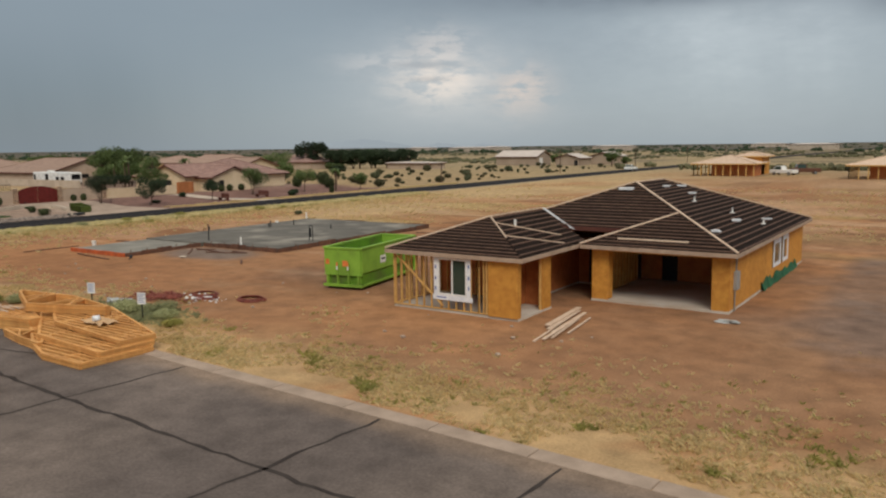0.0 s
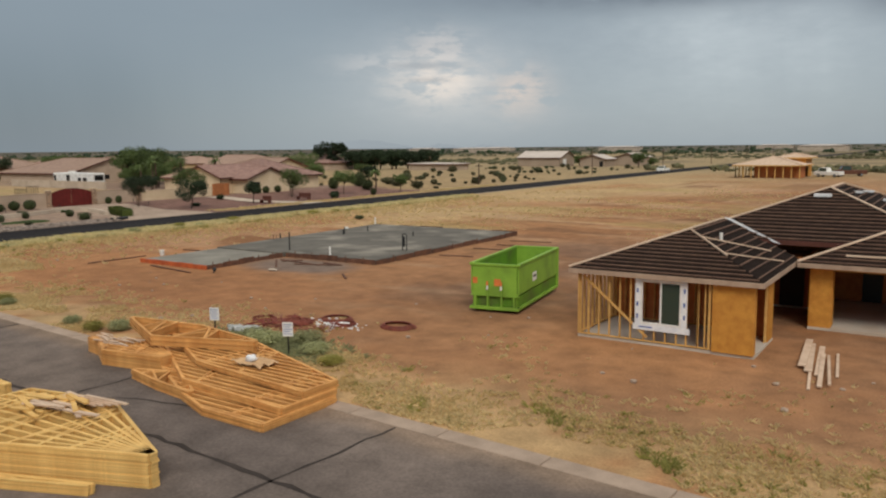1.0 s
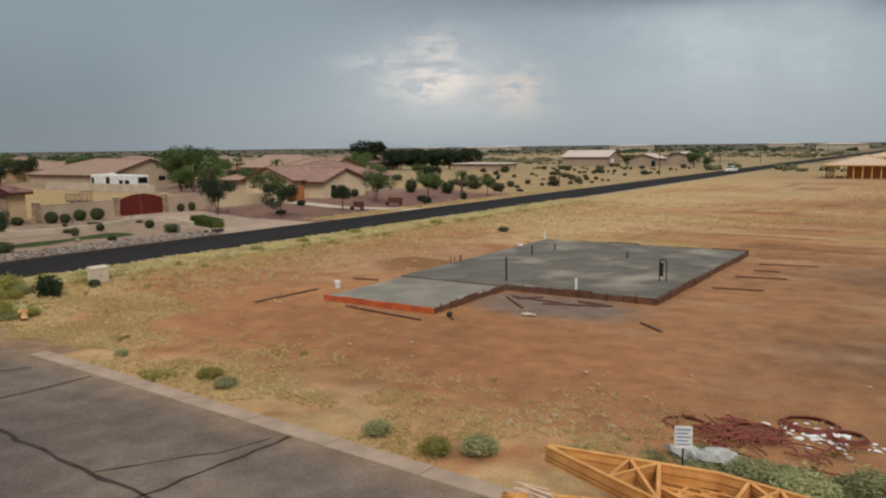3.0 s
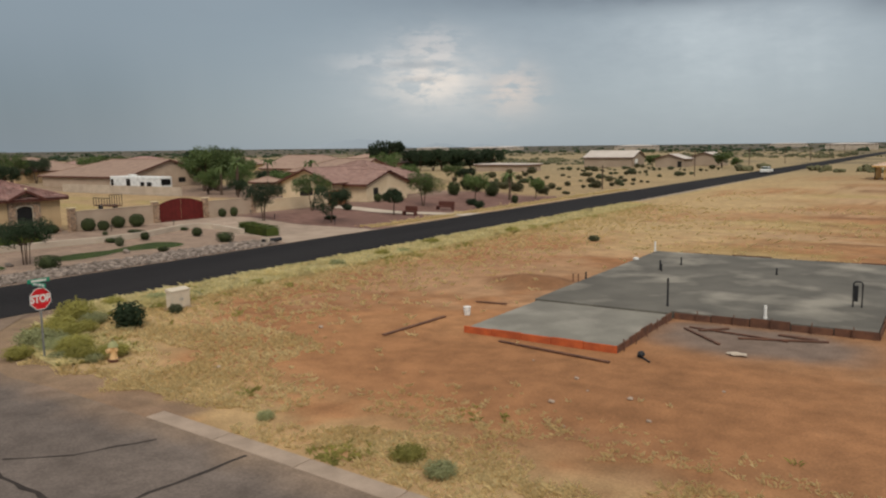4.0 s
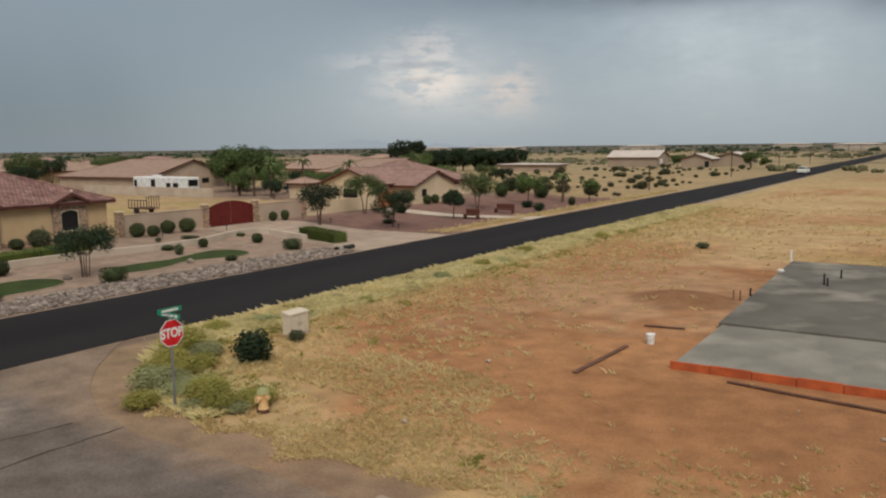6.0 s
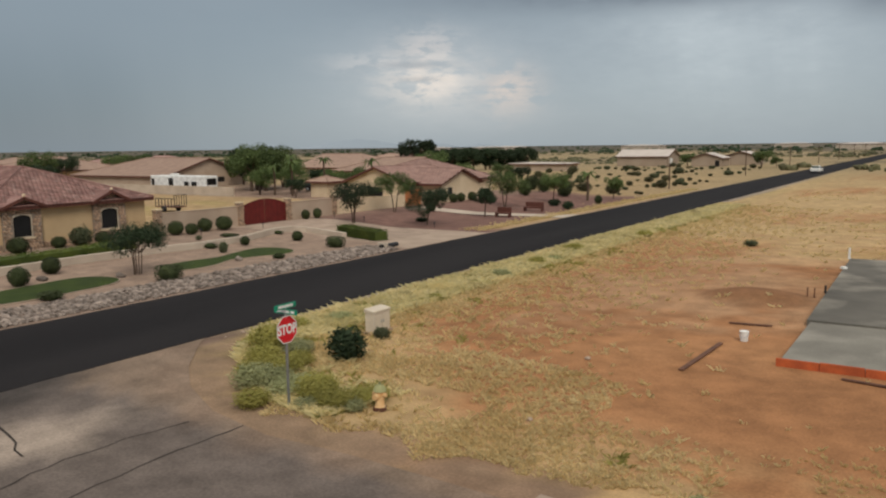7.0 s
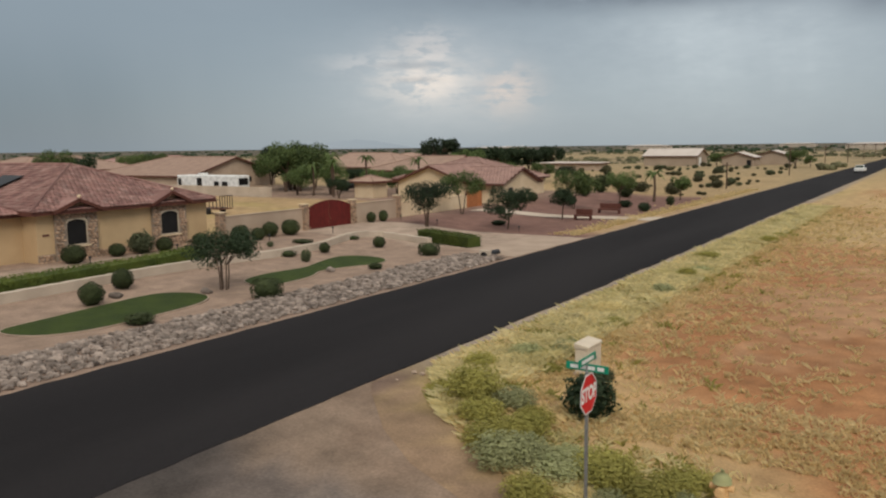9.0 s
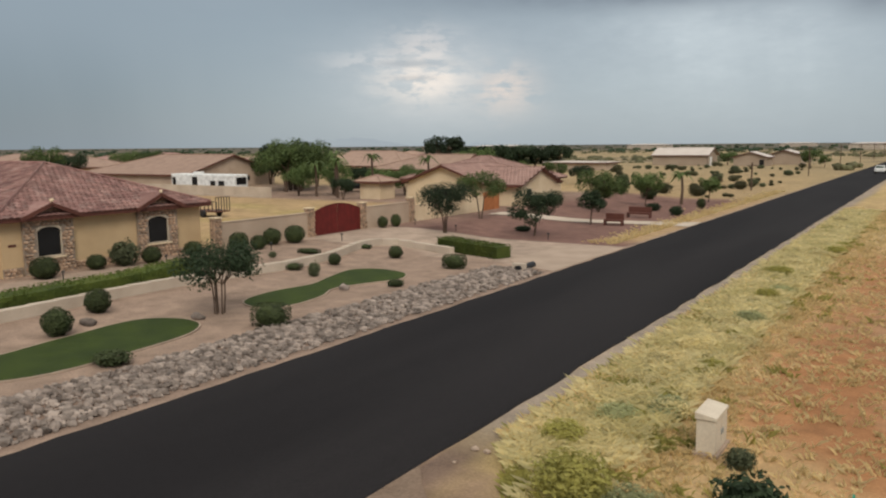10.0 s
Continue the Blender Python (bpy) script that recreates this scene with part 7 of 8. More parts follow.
for s in (-1, 1):
    leaf = part("gate_leaf", Geo().box(-101.02, -100.99, 55.65 + (0.01 if s > 0 else -2.7), 55.65 + (2.7 if s > 0 else -0.01), 0.5, 0.62)
                .box(-101.02, -100.99, 55.65 + (0.01 if s > 0 else -2.7), 55.65 + (2.7 if s > 0 else -0.01), 1.9, 2.0), M["gate"], gate, "gate leaf of upright boards")
    for k in range(14):
        y0 = 55.65 + s * (0.02 + k * 0.192)
        y1 = y0 + s * 0.184
        arch_z = lambda y: 2.62 - 0.55 * (abs(y - 55.65) / 2.7) ** 2
        ya, yb = min(y0, y1), max(y0, y1)
        bg_ = Geo().add([(-100.985, ya, 0.46), (-100.985, yb, 0.46), (-100.985, yb, arch_z(yb)), (-100.985, ya, arch_z(ya)), (-100.955, ya, 0.46), (-100.955, yb, 0.46), (-100.955, yb, arch_z(yb)), (-100.955, ya, arch_z(ya))],
                        [(4, 5, 6, 7), (3, 2, 1, 0), (0, 1, 5, 4), (1, 2, 6, 5), (2, 3, 7, 6), (3, 0, 4, 7)])
        part("board", bg_, M["gate"], leaf)
g = Geo()
tops = [(55.65 + 2.7 * (k / 8 - 1), 2.64 - 0.55 * (k / 8 - 1) ** 2) for k in range(17)]
for (a, za), (b, zb) in zip(tops, tops[1:]):
    g.beam((-100.97, a, za), (-100.97, b, zb), 0.08, 0.07)
part("top_rail", g, M["gate"], gate)
low = thing("garden_wall", (-101, 71, 0.4), "low cream stuccoed wall before the neighbouring house", "garden wall", kind="structure")
part("wall_panel", Geo().box(-101.1, -100.9, 65.5, 77.5, 0.2, 1.75), M["cream"], low)
part("coping", Geo().box(-101.14, -100.86, 65.5, 77.5, 1.75, 1.81), M["cream"], low, bevel=0.01)
for nm, p, q, z, k in (("garden_wall", (-165, 82), (-134, 82), 1.6, "pale_concrete"), ("garden_wall", (-160, 44), (-128, 44.2), 2.3, "wall")):
    solo(nm, Geo().beam((*p, z / 2 + 0.2), (*q, z / 2 + 0.2), 0.2, z), M[k], (*p, 0.3), "plain tan block wall round a back yard", "garden wall", kind="structure")

# low curved garden wall in cast lengths
curve = [(-93.0, 16), (-93.4, 25), (-93.9, 33), (-93.8, 37), (-93.2, 42), (-93.4, 46), (-94.6, 50), (-94.8, 52.2), (-93.8, 53.3), (-91.5, 53.3), (-89.0, 52.6)]
gw = thing("seat_wall", (-94.5, 36, 0.2), "low curved pale concrete garden wall", "garden wall")
n = 36
for i in range(n):
    a, b = along(curve, i / n), along(curve, (i + 1) / n)
    z = min(height(*a), height(*b))
    part("wall_length", Geo().beam((*a, z + 0.2), (*b, z + 0.18), 0.42, 0.52), M["pale_concrete"], gw)

# lawns
for poly in ([(-88.6, 22.0), (-86.6, 22.2), (-85.6, 24.0), (-85.7, 27.0), (-86.1, 29.6), (-87.2, 31.0), (-88.8, 31.1), (-89.9, 30.0), (-89.7, 27.5), (-89.2, 24.6)],
             [(-89.0, 35.0), (-87.4, 34.3), (-86.5, 35.3), (-86.7, 37.6), (-87.5, 39.4), (-87.0, 41.4), (-86.3, 43.2), (-87.2, 44.9), (-89.2, 45.4), (-90.5, 44.4), (-90.0, 42.0), (-89.3, 39.8), (-89.6, 37.3)]):
    k = len(poly)
    sm = []
    for i in range(k):
        p0, p1, p2, p3 = (poly[(i + d) % k] for d in (-1, 0, 1, 2))
        for t in (0, 0.25, 0.5, 0.75):
            sm.append(tuple(0.5 * (2 * p1[c] + (p2[c] - p0[c]) * t + (2 * p0[c] - 5 * p1[c] + 4 * p2[c] - p3[c]) * t * t + (3 * p1[c] - p0[c] - 3 * p2[c] + p3[c]) * t ** 3) for c in (0, 1)))
    if sum(a[0] * b[1] - b[0] * a[1] for a, b in zip(sm, sm[1:] + sm[:1])) < 0:
        sm.reverse()
    lawn = solo("lawn", Geo().prism(sm, -0.02, 0.06), M["turf"], (*sm[0], 0), "small kidney-shaped patch of dark green turf", "lawn", "lawns", "structure")
    e = Geo()
    for a, b in zip(sm, sm[1:] + sm[:1]):
        e.beam((*a, 0.025), (*b, 0.025), 0.06, 0.08)
    part("edging", e, M["kerb"], lawn, "low dusty lawn edging")
DRIVE_Y = (77.8, 75.4)          # where the neighbour's drive meets the road and the house
# garden path lights and a culvert mouth
for x, y in ((-99.0, 32.7), (-99.3, 39.0), (-98.2, 46.0), (-97.5, 52.0), (-94.5, 62.0), (-87.0, 62.6), (-99.0, 63.0)):
    z = height(x, y)
    lt = thing("path_light", (x, y, z), "small dark garden path light", "path light", "path lights")
    part("stem", Geo().tube([(x, y, z), (x, y, z + 0.4)], 0.03, 6), M["black"], lt)
    part("hood", Geo().tube([(x, y, z + 0.4), (x, y, z + 0.5)], [0.11, 0.05], 8), M["black"], lt)
solo("boulder", Geo().blob((-88.0, 31.6, 0.10), (0.34, 0.22, 0.16), rs, 9, 6), M["rock"], (-88.0, 31.9, 0), "pale rounded boulder by the lawn", "boulder", "boulders", smooth=True)
solo("boulder", Geo().blob((-90.8, 28.6, 0.10), (0.40, 0.24, 0.18), rs, 9, 6), M["rock"], (-90.8, 28.6, 0), "pale rounded boulder by the lawn", "boulder", "boulders", smooth=True)
solo("boulder", Geo().blob((-87.0, 39.6, 0.1), (0.3, 0.25, 0.2), rs, 9, 6), M["rock"], (-87.0, 39.6, 0), "pale rounded boulder by the lawn", "boulder", "boulders", smooth=True)
cv = thing("culvert", (-82.3, 48.9, 0), "dark culvert mouth at the drive apron", "culvert")
part("pipe", Geo().tube([(-82.3, 48.6, 0.12), (-82.3, 50.5, 0.12)], 0.2, 12), M["black"], cv)
part("headwall", Geo().box(-82.7, -81.9, 48.75, 48.95, -0.05, 0.42), M["pale_concrete"], cv, bevel=0.02)
g = Geo()
ap = [(-84.6, 52.0), (-83.0, 50.4), (-81.0, 49.6), (-80.55, 49.5), (-80.55, 60.4), (-82.0, 60.2), (-84.6, 60.0)]
g.prism(list(reversed(ap)) if sum(a[0] * b[1] - b[0] * a[1] for a, b in zip(ap, ap[1:] + ap[:1])) < 0 else ap, -0.02, 0.035)
tagged(part("drive_apron", g, M["apron"]), "pale concrete drive apron", "drive", kind="structure")
g = Geo()
steps = 18
for k in range(steps + 1):
    x = -80.5 - 18.0 * k / steps
    for w in (-1.4, 1.4):
        y = DRIVE_Y[0] + (DRIVE_Y[1] - DRIVE_Y[0]) * k / steps + w * (1 + 0.5 * max(0.0, 1 - k / 3))
        g.v.append((x, y, height(x, y) + 0.05))
g.f = [(2 * k + 1, 2 * k, 2 * k + 2, 2 * k + 3) for k in range(steps)]
tagged(part("driveway", g, M["pale_concrete"]), "pale concrete driveway across reddish gravel", "drive", kind="structure")

# ---- the neighbour ----
nb = thing("cream_house", (-108, 86, 0.4), "cream stucco house with several red tile gables", "house")
part("body", Geo().box(-111, -100.2, 83.8, 92.6, 0.2, 2.75), M["cream"], nb)
gable_wall(nb, (-100.0, 83.8), (-100.0, 92.6), 0.2, 2.75, 4.15, "cream", 0.2)
hip_roof(nb, -112, -99.6, 83.2, 93.2, 2.7, 0.34, "tile_red", "hg", tw=0.45, tl=0.5)
part("body", Geo().box(-112.5, -103.5, 81.4, 90.0, 0.2, 2.95), M["cream"], nb)
gable_wall(nb, (-112.5, 81.35), (-103.5, 81.35), 0.2, 2.95, 4.6, "cream")
hip_roof(nb, -113.1, -102.9, 80.8, 97.5, 2.95, 0.36, "tile_red", "gh", tw=0.45, tl=0.5)
part("window", Geo().box(-109.2, -107.0, 81.28, 81.34, 1.2, 2.3), M["screen"], nb, "dark window")
part("body", Geo().box(-120, -105, 91.5, 105, 0.2, 2.75), M["cream"], nb)
hip_roof(nb, -120.6, -104.4, 90.9, 105.6, 2.75, 0.36, "tile_red", "hh", tw=0.45, tl=0.5)
for y0, y1 in ((85.2, 86.2),):
    w = thing("window_unit", (-99.95, 85.7, 1.2), "small window in the gable wall", "window")
    part("screen", Geo().box(-99.99, -99.96, y0, y1, 1.3, 2.2), M["screen"], w)
wg = thing("wooden_gate", (-101, 79.3, 0.4), "orange-brown wooden yard gate", "gate")
for k in range(9):
    part("board", Geo().box(-101.03, -100.99, 77.7 + 0.36 * k, 78.04 + 0.36 * k, 0.45, 2.2 + 0.06 * math.sin(k / 8 * math.pi)), M["wood_gate"], wg)
part("rail", Geo().box(-101.08, -101.03, 77.7, 80.9, 0.8, 0.9).box(-101.08, -101.03, 77.7, 80.9, 1.9, 2.0), M["wood_gate"], wg)
for x, y in ((-98.8, 84.6), (-98.8, 86.3), (-98.6, 88.6)):
    shrub(x, y, 1.2, 1.2, label="round green shrub against the cream wall")


def simple_house(name, label, x0, x1, y0, y1, zw, pitch, wall_key, roof_key, ends="hh", z0=0.0, windows=(), tiles=False):
    """A plainer house farther off: walls, windows cut as recessed panes, tiled or metal roof."""
    h = thing(name, ((x0 + x1) / 2, (y0 + y1) / 2, z0), label, "house")
    part("wall_body", Geo().box(x0 + 0.5, x1 - 0.5, y0 + 0.5, y1 - 0.5, z0 - 0.2, z0 + zw + 0.02), M[wall_key], h)
    top = hip_roof(h, x0, x1, y0, y1, z0 + zw, pitch, roof_key, ends, tiles=tiles, tw=0.6, tl=0.6)
    long_y = (y1 - y0) >= (x1 - x0)
    for k, e in enumerate(ends):
        if e == "g":
            c = (y0, y1)[k] if long_y else (x0, x1)[k]
            s = 0.55 if k == 0 else -0.55
            p, q = ((x0 + 0.5, c + s), (x1 - 0.5, c + s)) if long_y else ((c + s, y0 + 0.5), (c + s, y1 - 0.5))
            gable_wall(h, p, q, z0, z0 + zw, top - 0.25, wall_key, 0.1)
    for wx0, wx1, wy0, wy1, wz0, wz1 in windows:
        part("window", Geo().box(wx0, wx1, wy0, wy1, wz0, wz1), M["screen"], h)
    return h


simple_house("far_house", "wide tan stucco house with a tan tile roof", -190, -162, 92, 112, 2.3, 0.30, "wall", "tile_tan", "hg", 0.3, [(-162.52, -162.44, 96 + 4 * k, 97.6 + 4 * k, 1.2, 2.1) for k in range(3)], tiles=False)
simple_house("far_house", "tan house with a low brown roof far behind", -215, -190, 62, 82, 2.8, 0.28, "stucco", "tile_tan", "hh", 0.3)
simple_house("far_house", "tan house with a low brown roof far behind", -232, -206, 96, 116, 2.8, 0.28, "stucco", "tile_tan", "hh", 0.3)
simple_house("far_house", "cream house with a brown tile roof among trees", -166, -146, 128, 146, 2.9, 0.30, "cream", "tile_tan", "gh", 0.2)
simple_house("far_house", "cream house with a brown tile roof among trees", -142, -126, 112, 126, 2.9, 0.32, "cream", "tile_tan", "hg", 0.2)
simple_house("far_house", "low house with a flat grey roof beside the tree row", -149, -132, 192, 201, 2.2, 0.06, "wall", "far_roof", "hh", 0.1)
simple_house("garden_shed", "small cream outbuilding with a brown roof", -123.5, -119.5, 85.5, 89.5, 2.3, 0.35, "cream", "tile_tan", "hh", 0.3)
simple_house("far_house", "orange-walled house in the distance", -262, -245, 100, 112, 3.0, 0.2, "osb", "tile_tan", "hh", 0)
for i, (x, y, w) in enumerate(((-260, 150, 22), (-225, 175, 20), (-300, 120, 24), (-290, 190, 22), (-205, 215, 18), (-330, 160, 22), (-180, 190, 18))):
    simple_house("far_house", "distant low house with a brown roof", x - w / 2, x + w / 2, y - 8, y + 8, 2.8, 0.28, "stucco" if i % 2 else "wall", "tile_tan" if i % 3 else "tile_red", "hh", 0)

# barns down the road
b = simple_house("barn", "tan metal barn with a pale ridged roof", -135.5, -119, 236, 248, 3.4, 0.34, "barn", "far_roof", "gg", 0)
part("door", Geo().box(-119.44, -119.38, 238.5, 241.0, 0.0, 2.9), M["sign_white"], b, "white sliding door")
simple_house("barn", "tan shed with a pale metal roof", -113, -103.5, 236, 246, 2.9, 0.30, "barn", "far_roof", "gg", 0, [(-105.8, -104.6, 236.42, 236.5, 0.1, 2.2)])
simple_house("barn", "low shed with a pale metal roof behind another", -106.5, -97, 250, 262, 3.3, 0.28, "barn", "far_roof", "gg", 0)


def framed_house(x0, x1, y0, y1, label):
    """A far house in raw sheathing: posts, open porch, sheathed roof."""
    h = thing("house_in_framing", ((x0 + x1) / 2, (y0 + y1) / 2, 0), label, "house", "houses in framing")
    part("wall_body", Geo().box(x0 + 4.0, x1 - 1, y0 + 2.5, y1 - 1, -0.1, 2.72), M["osb_shaded"], h)
    for k in range(9):
        x = x0 + 0.6 + (x1 - x0 - 1.2) * k / 8
        part("post", Geo().box(x - 0.1, x + 0.1, y0 + 0.5, y0 + 0.7, -0.1, 2.7), M["stud"], h)
    for k in range(5):
        y = y0 + 0.6 + (y1 - y0 - 1.2) * k / 4
        part("post", Geo().box(x0 + 0.5, x0 + 0.7, y - 0.1, y + 0.1, -0.1, 2.7), M["stud"], h)
    hip_roof(h, x0, x1, y0, y1, 2.75, 0.25, "board", "hh", tiles=False, trim="stud")
    part("upper_body", Geo().box(x1 - 6, x1 - 1.0, y1 - 4, y1 + 4, -0.1, 4.2), M["osb"], h)
    hip_roof(h, x1 - 7.2, x1, y1 - 4.5, y1 + 4.8, 4.2, 0.25, "board", "hh", tiles=False, trim="stud")
    return h


framed_house(-50.5, -36.5, 176, 190, "distant house framed in raw yellow timber")
framed_house(-18.5, -4.0, 168, 182, "distant house framed in raw yellow timber")


def vehicle(name, x, y, turn, L, Wd, H, key, label, bed=False):
    """A parked vehicle: body, cabin, glass, four wheels with rims."""
    v = thing(name, (x, y, height(x, y)), label, "vehicle", turn=turn)
    m = where(v)

    def put(g):
        g.v = [tuple(m @ Vector(p)) for p in g.v]
        return g

    part("body", put(Geo().box(-L / 2, L / 2, -Wd / 2, Wd / 2, 0.42, 0.42 + H * 0.38)), M[key], v, bevel=0.08)
    c0, c1 = (-L * 0.02, L * 0.28) if bed else (-L * 0.42, L * 0.22)
    z0, z1 = 0.42 + H * 0.37, H
    cab = Geo().add([(c0, -Wd * 0.48, z0), (c1 + 0.5, -Wd * 0.48, z0), (c1 + 0.5, Wd * 0.48, z0), (c0, Wd * 0.48, z0), (c0 + 0.15, -Wd * 0.4, z1), (c1, -Wd * 0.4, z1), (c1, Wd * 0.4, z1), (c0 + 0.15, Wd * 0.4, z1)],
                    [(4, 5, 6, 7), (0, 1, 5, 4), (1, 2, 6, 5), (2, 3, 7, 6), (3, 0, 4, 7)])
    part("cabin", put(cab), M[key], v, bevel=0.05)
    part("windscreen", put(Geo().add([(c1 + 0.46, -Wd * 0.43, z0 + 0.05), (c1 + 0.46, Wd * 0.43, z0 + 0.05), (c1 + 0.07, Wd * 0.37, z1 - 0.06), (c1 + 0.07, -Wd * 0.37, z1 - 0.06)], [(0, 1, 2, 3)])), M["glass"], v)
    for s in (-1, 1):
        part("side_window", put(Geo().add([(c0 + 0.2, s * Wd * 0.482, z0 + 0.06), (c1 + 0.25, s * Wd * 0.482, z0 + 0.06), (c1 - 0.05, s * Wd * 0.425, z1 - 0.08), (c0 + 0.25, s * Wd * 0.425, z1 - 0.08)], [(0, 1, 2, 3)])), M["glass"], v)
        part("headlight", put(Geo().box(L / 2 - 0.02, L / 2 + 0.02, s * Wd * 0.36 - 0.14, s * Wd * 0.36 + 0.14, 0.72, 0.9)), M["sign_white"], v)
        for xx in (-L * 0.31, L * 0.31):
            wh = part("wheel", put(Geo().tube([(xx, s * Wd * 0.5 - s * 0.22, 0.34), (xx, s * Wd * 0.5 + s * 0.01, 0.34)], 0.34, 14)), M["black"], v)
            part("rim", put(Geo().tube([(xx, s * Wd * 0.5, 0.34), (xx, s * Wd * 0.5 + s * 0.02, 0.34)], 0.19, 10)), M["metal"], wh)
    return v


vehicle("car", -75.0, 205, -92, 4.8, 1.95, 1.7, "white", "white pickup truck on the far asphalt road", True)
vehicle("truck", -33.0, 187, 160, 5.6, 2.1, 2.0, "white", "white work truck beside the framed house", True)
vehicle("truck", -29.5, 193, 200, 6.2, 2.2, 2.3, "rust", "dark work truck beside the framed house", True)
vehicle("car", -133.0, 98.5, 30, 4.6, 1.9, 1.5, "black", "dark car parked in the neighbour's yard")

# trailer, recreational vehicle, playhouse fence
rv = thing("motorhome", (-152, 89, 0.4), "long white motorhome parked behind the wall", "motorhome")
part("body", Geo().box(-160, -146.6, 87.6, 90.2, 0.9, 3.0), M["sign_white"], rv, bevel=0.15)
part("skirt", Geo().box(-160, -146.6, 87.65, 90.15, 0.5, 0.92), M["black"], rv)
for x, w, z0, z1 in ((-159.3, 0.35, 1.3, 2.5), (-154.8, 0.55, 1.0, 2.6), (-151.0, 0.5, 1.0, 2.1), (-149.2, 0.6, 1.0, 2.1)):
    part("window", Geo().box(x - w, x + w, 87.56, 87.6, z0, z1), M["screen"], rv)
part("window", Geo().box(-146.6, -146.56, 88.0, 89.8, 1.6, 2.6), M["screen"], rv)
part("roof_unit", Geo().box(-156, -154.8, 88.4, 89.4, 3.0, 3.3), M["white"], rv, bevel=0.05)
for x in (-158, -149.5):
    part("wheel", Geo().tube([(x, 87.6, 0.75), (x, 87.9, 0.75)], 0.42, 12), M["black"], rv)
tr = thing("utility_trailer", (-120.30, 60.50, 0.45), "dark steel utility trailer with mesh sides", "trailer")
part("deck", Geo().box(-121.90, -118.70, 59.70, 61.30, 0.95, 1.05), M["rust"], tr)
for k in range(7):
    x = -121.90 + 0.533 * k
    part("side_bar", Geo().box(x - 0.03, x + 0.03, 59.70, 59.76, 1.05, 1.9), M["black"], tr)
part("side_rail", Geo().box(-121.90, -118.70, 59.69, 59.77, 1.88, 1.95), M["black"], tr)
for k in range(6):
    y = 59.70 + 0.32 * k
    part("tail_bar", Geo().box(-118.73, -118.67, y - 0.025, y + 0.025, 1.05, 2.3), M["black"], tr)
part("tail_rail", Geo().box(-118.74, -118.66, 59.70, 61.35, 2.28, 2.34), M["black"], tr)
for y in (59.55, 61.45):
    part("wheel", Geo().tube([(-120.30, y - 0.12, 0.78), (-120.30, y + 0.12, 0.78)], 0.33, 12), M["black"], tr)
for x, y, w in ((-86.4, 74.3, 0.8), (-86.8, 82.0, 1.1)):
    solo("garden_bench", Geo().box(x - w, x + w, y - 0.3, y + 0.3, 0.35, 0.5).box(x - w, x + w, y + 0.25, y + 0.35, 0.5, 1.0).box(x - w, x - w + 0.1, y - 0.3, y + 0.3, -0.05, 0.35).box(x + w - 0.1, x + w, y - 0.3, y + 0.3, -0.05, 0.35), M["trim"], (x, y, 0), "dark reddish bench on the gravel yard", "bench", "benches", bevel=0.02)

# ---- woods and scrub farther off ----
NEARBY = []
for key, seed in (("leaf", 31), ("leaf_dark", 34), ("leaf", 33)):
    NEARBY.append(tree(-140 - 3 * seed % 7, 92 + seed % 5, 7.2, 3.6, "broad green shade tree behind the yard wall", 2, 5200, 0.20, key, seed, 0.30, 0.2, "shade trees"))
rt = random.Random(51)
SPOTS = [(-134, 87, 0.6), (-131.5, 91, 0.7), (-127, 95, 0.5), (-122, 94, 0.5), (-118, 98, 0.45), (-115, 90, 0.5), (-124, 84, 0.45), (-144, 97, 1.0), (-130, 96, 0.5), (-150, 102, 1.05), (-146, 104, 0.8), (-138, 105, 0.55), (-127, 101, 0.5), (-122, 110, 0.5), (-160, 108, 0.8),
         (-133, 130, 0.8), (-118, 118, 0.6), (-176, 78, 0.7), (-200, 92, 0.9), (-205, 100, 0.8), (-222, 124, 0.9), (-217, 128, 0.8), (-168, 66, 0.5), (-178, 60, 0.7), (-93.5, 238, 0.7), (-90.5, 243, 0.5), (-115.5, 243, 0.6), (-112, 128, 0.45), (-120, 136, 0.5)]
for x, y, s in SPOTS:
    again(NEARBY[rt.randrange(3)], pose(x, y, height(x, y), 0, 0, rt.uniform(0, 360)), s * rt.uniform(0.8, 1.0))
# windbreak of tall dark trees
row = tree(-175.8, 187.5, 9.2, 4.3, "tall dark tree in a windbreak row", 2, 2200, 0.45, "leaf_dark", 41, 0.2, 0.25, "windbreak")
for i in range(9):
    again(row, pose(-168.5 + 2.1 * i + rt.uniform(-1, 1), 191 + 1.7 * i + rt.uniform(-2, 2), 0, 0, 0, rt.uniform(0, 360)), rt.uniform(0.62, 0.78))
# palms by the neighbour's pool
for i, (x, y, h) in enumerate(((-127, 86.5, 4.4), (-129.5, 89, 5.2), (-125, 91, 4.8), (-131, 87, 4.0), (-117, 92, 4.6), (-88.0, 100.0, 3.2))):
    z = height(x, y)
    p = thing("palm_tree", (x, y, z), "slim palm with a drooping green crown", "palm", "palms")
    part("trunk", Geo().tube([(x, y, z - 0.05), (x + 0.1, y, z + h * 0.5), (x, y, z + h)], [0.2, 0.15, 0.13], 8), M["bark"], p)
    g = Geo()
    for k in range(22):
        a, drop = rt.uniform(0, 6.28), rt.uniform(-0.2, 1.0)
        d = Vector((math.cos(a), math.sin(a), 0))
        s = Vector((-d.y, d.x, 0)) * 0.16
        c = Vector((x, y, z + h))
        p1, p2 = c + d * 0.8 + Vector((0, 0, 0.55 - 0.4 * drop)), c + d * 1.7 + Vector((0, 0, 0.3 - 1.3 * drop))
        g.add([c - s * 0.3, c + s * 0.3, p1 + s, p1 - s, p2], [(0, 1, 2, 3), (3, 2, 4)])
    part("crown", g, M["leaf"], p)
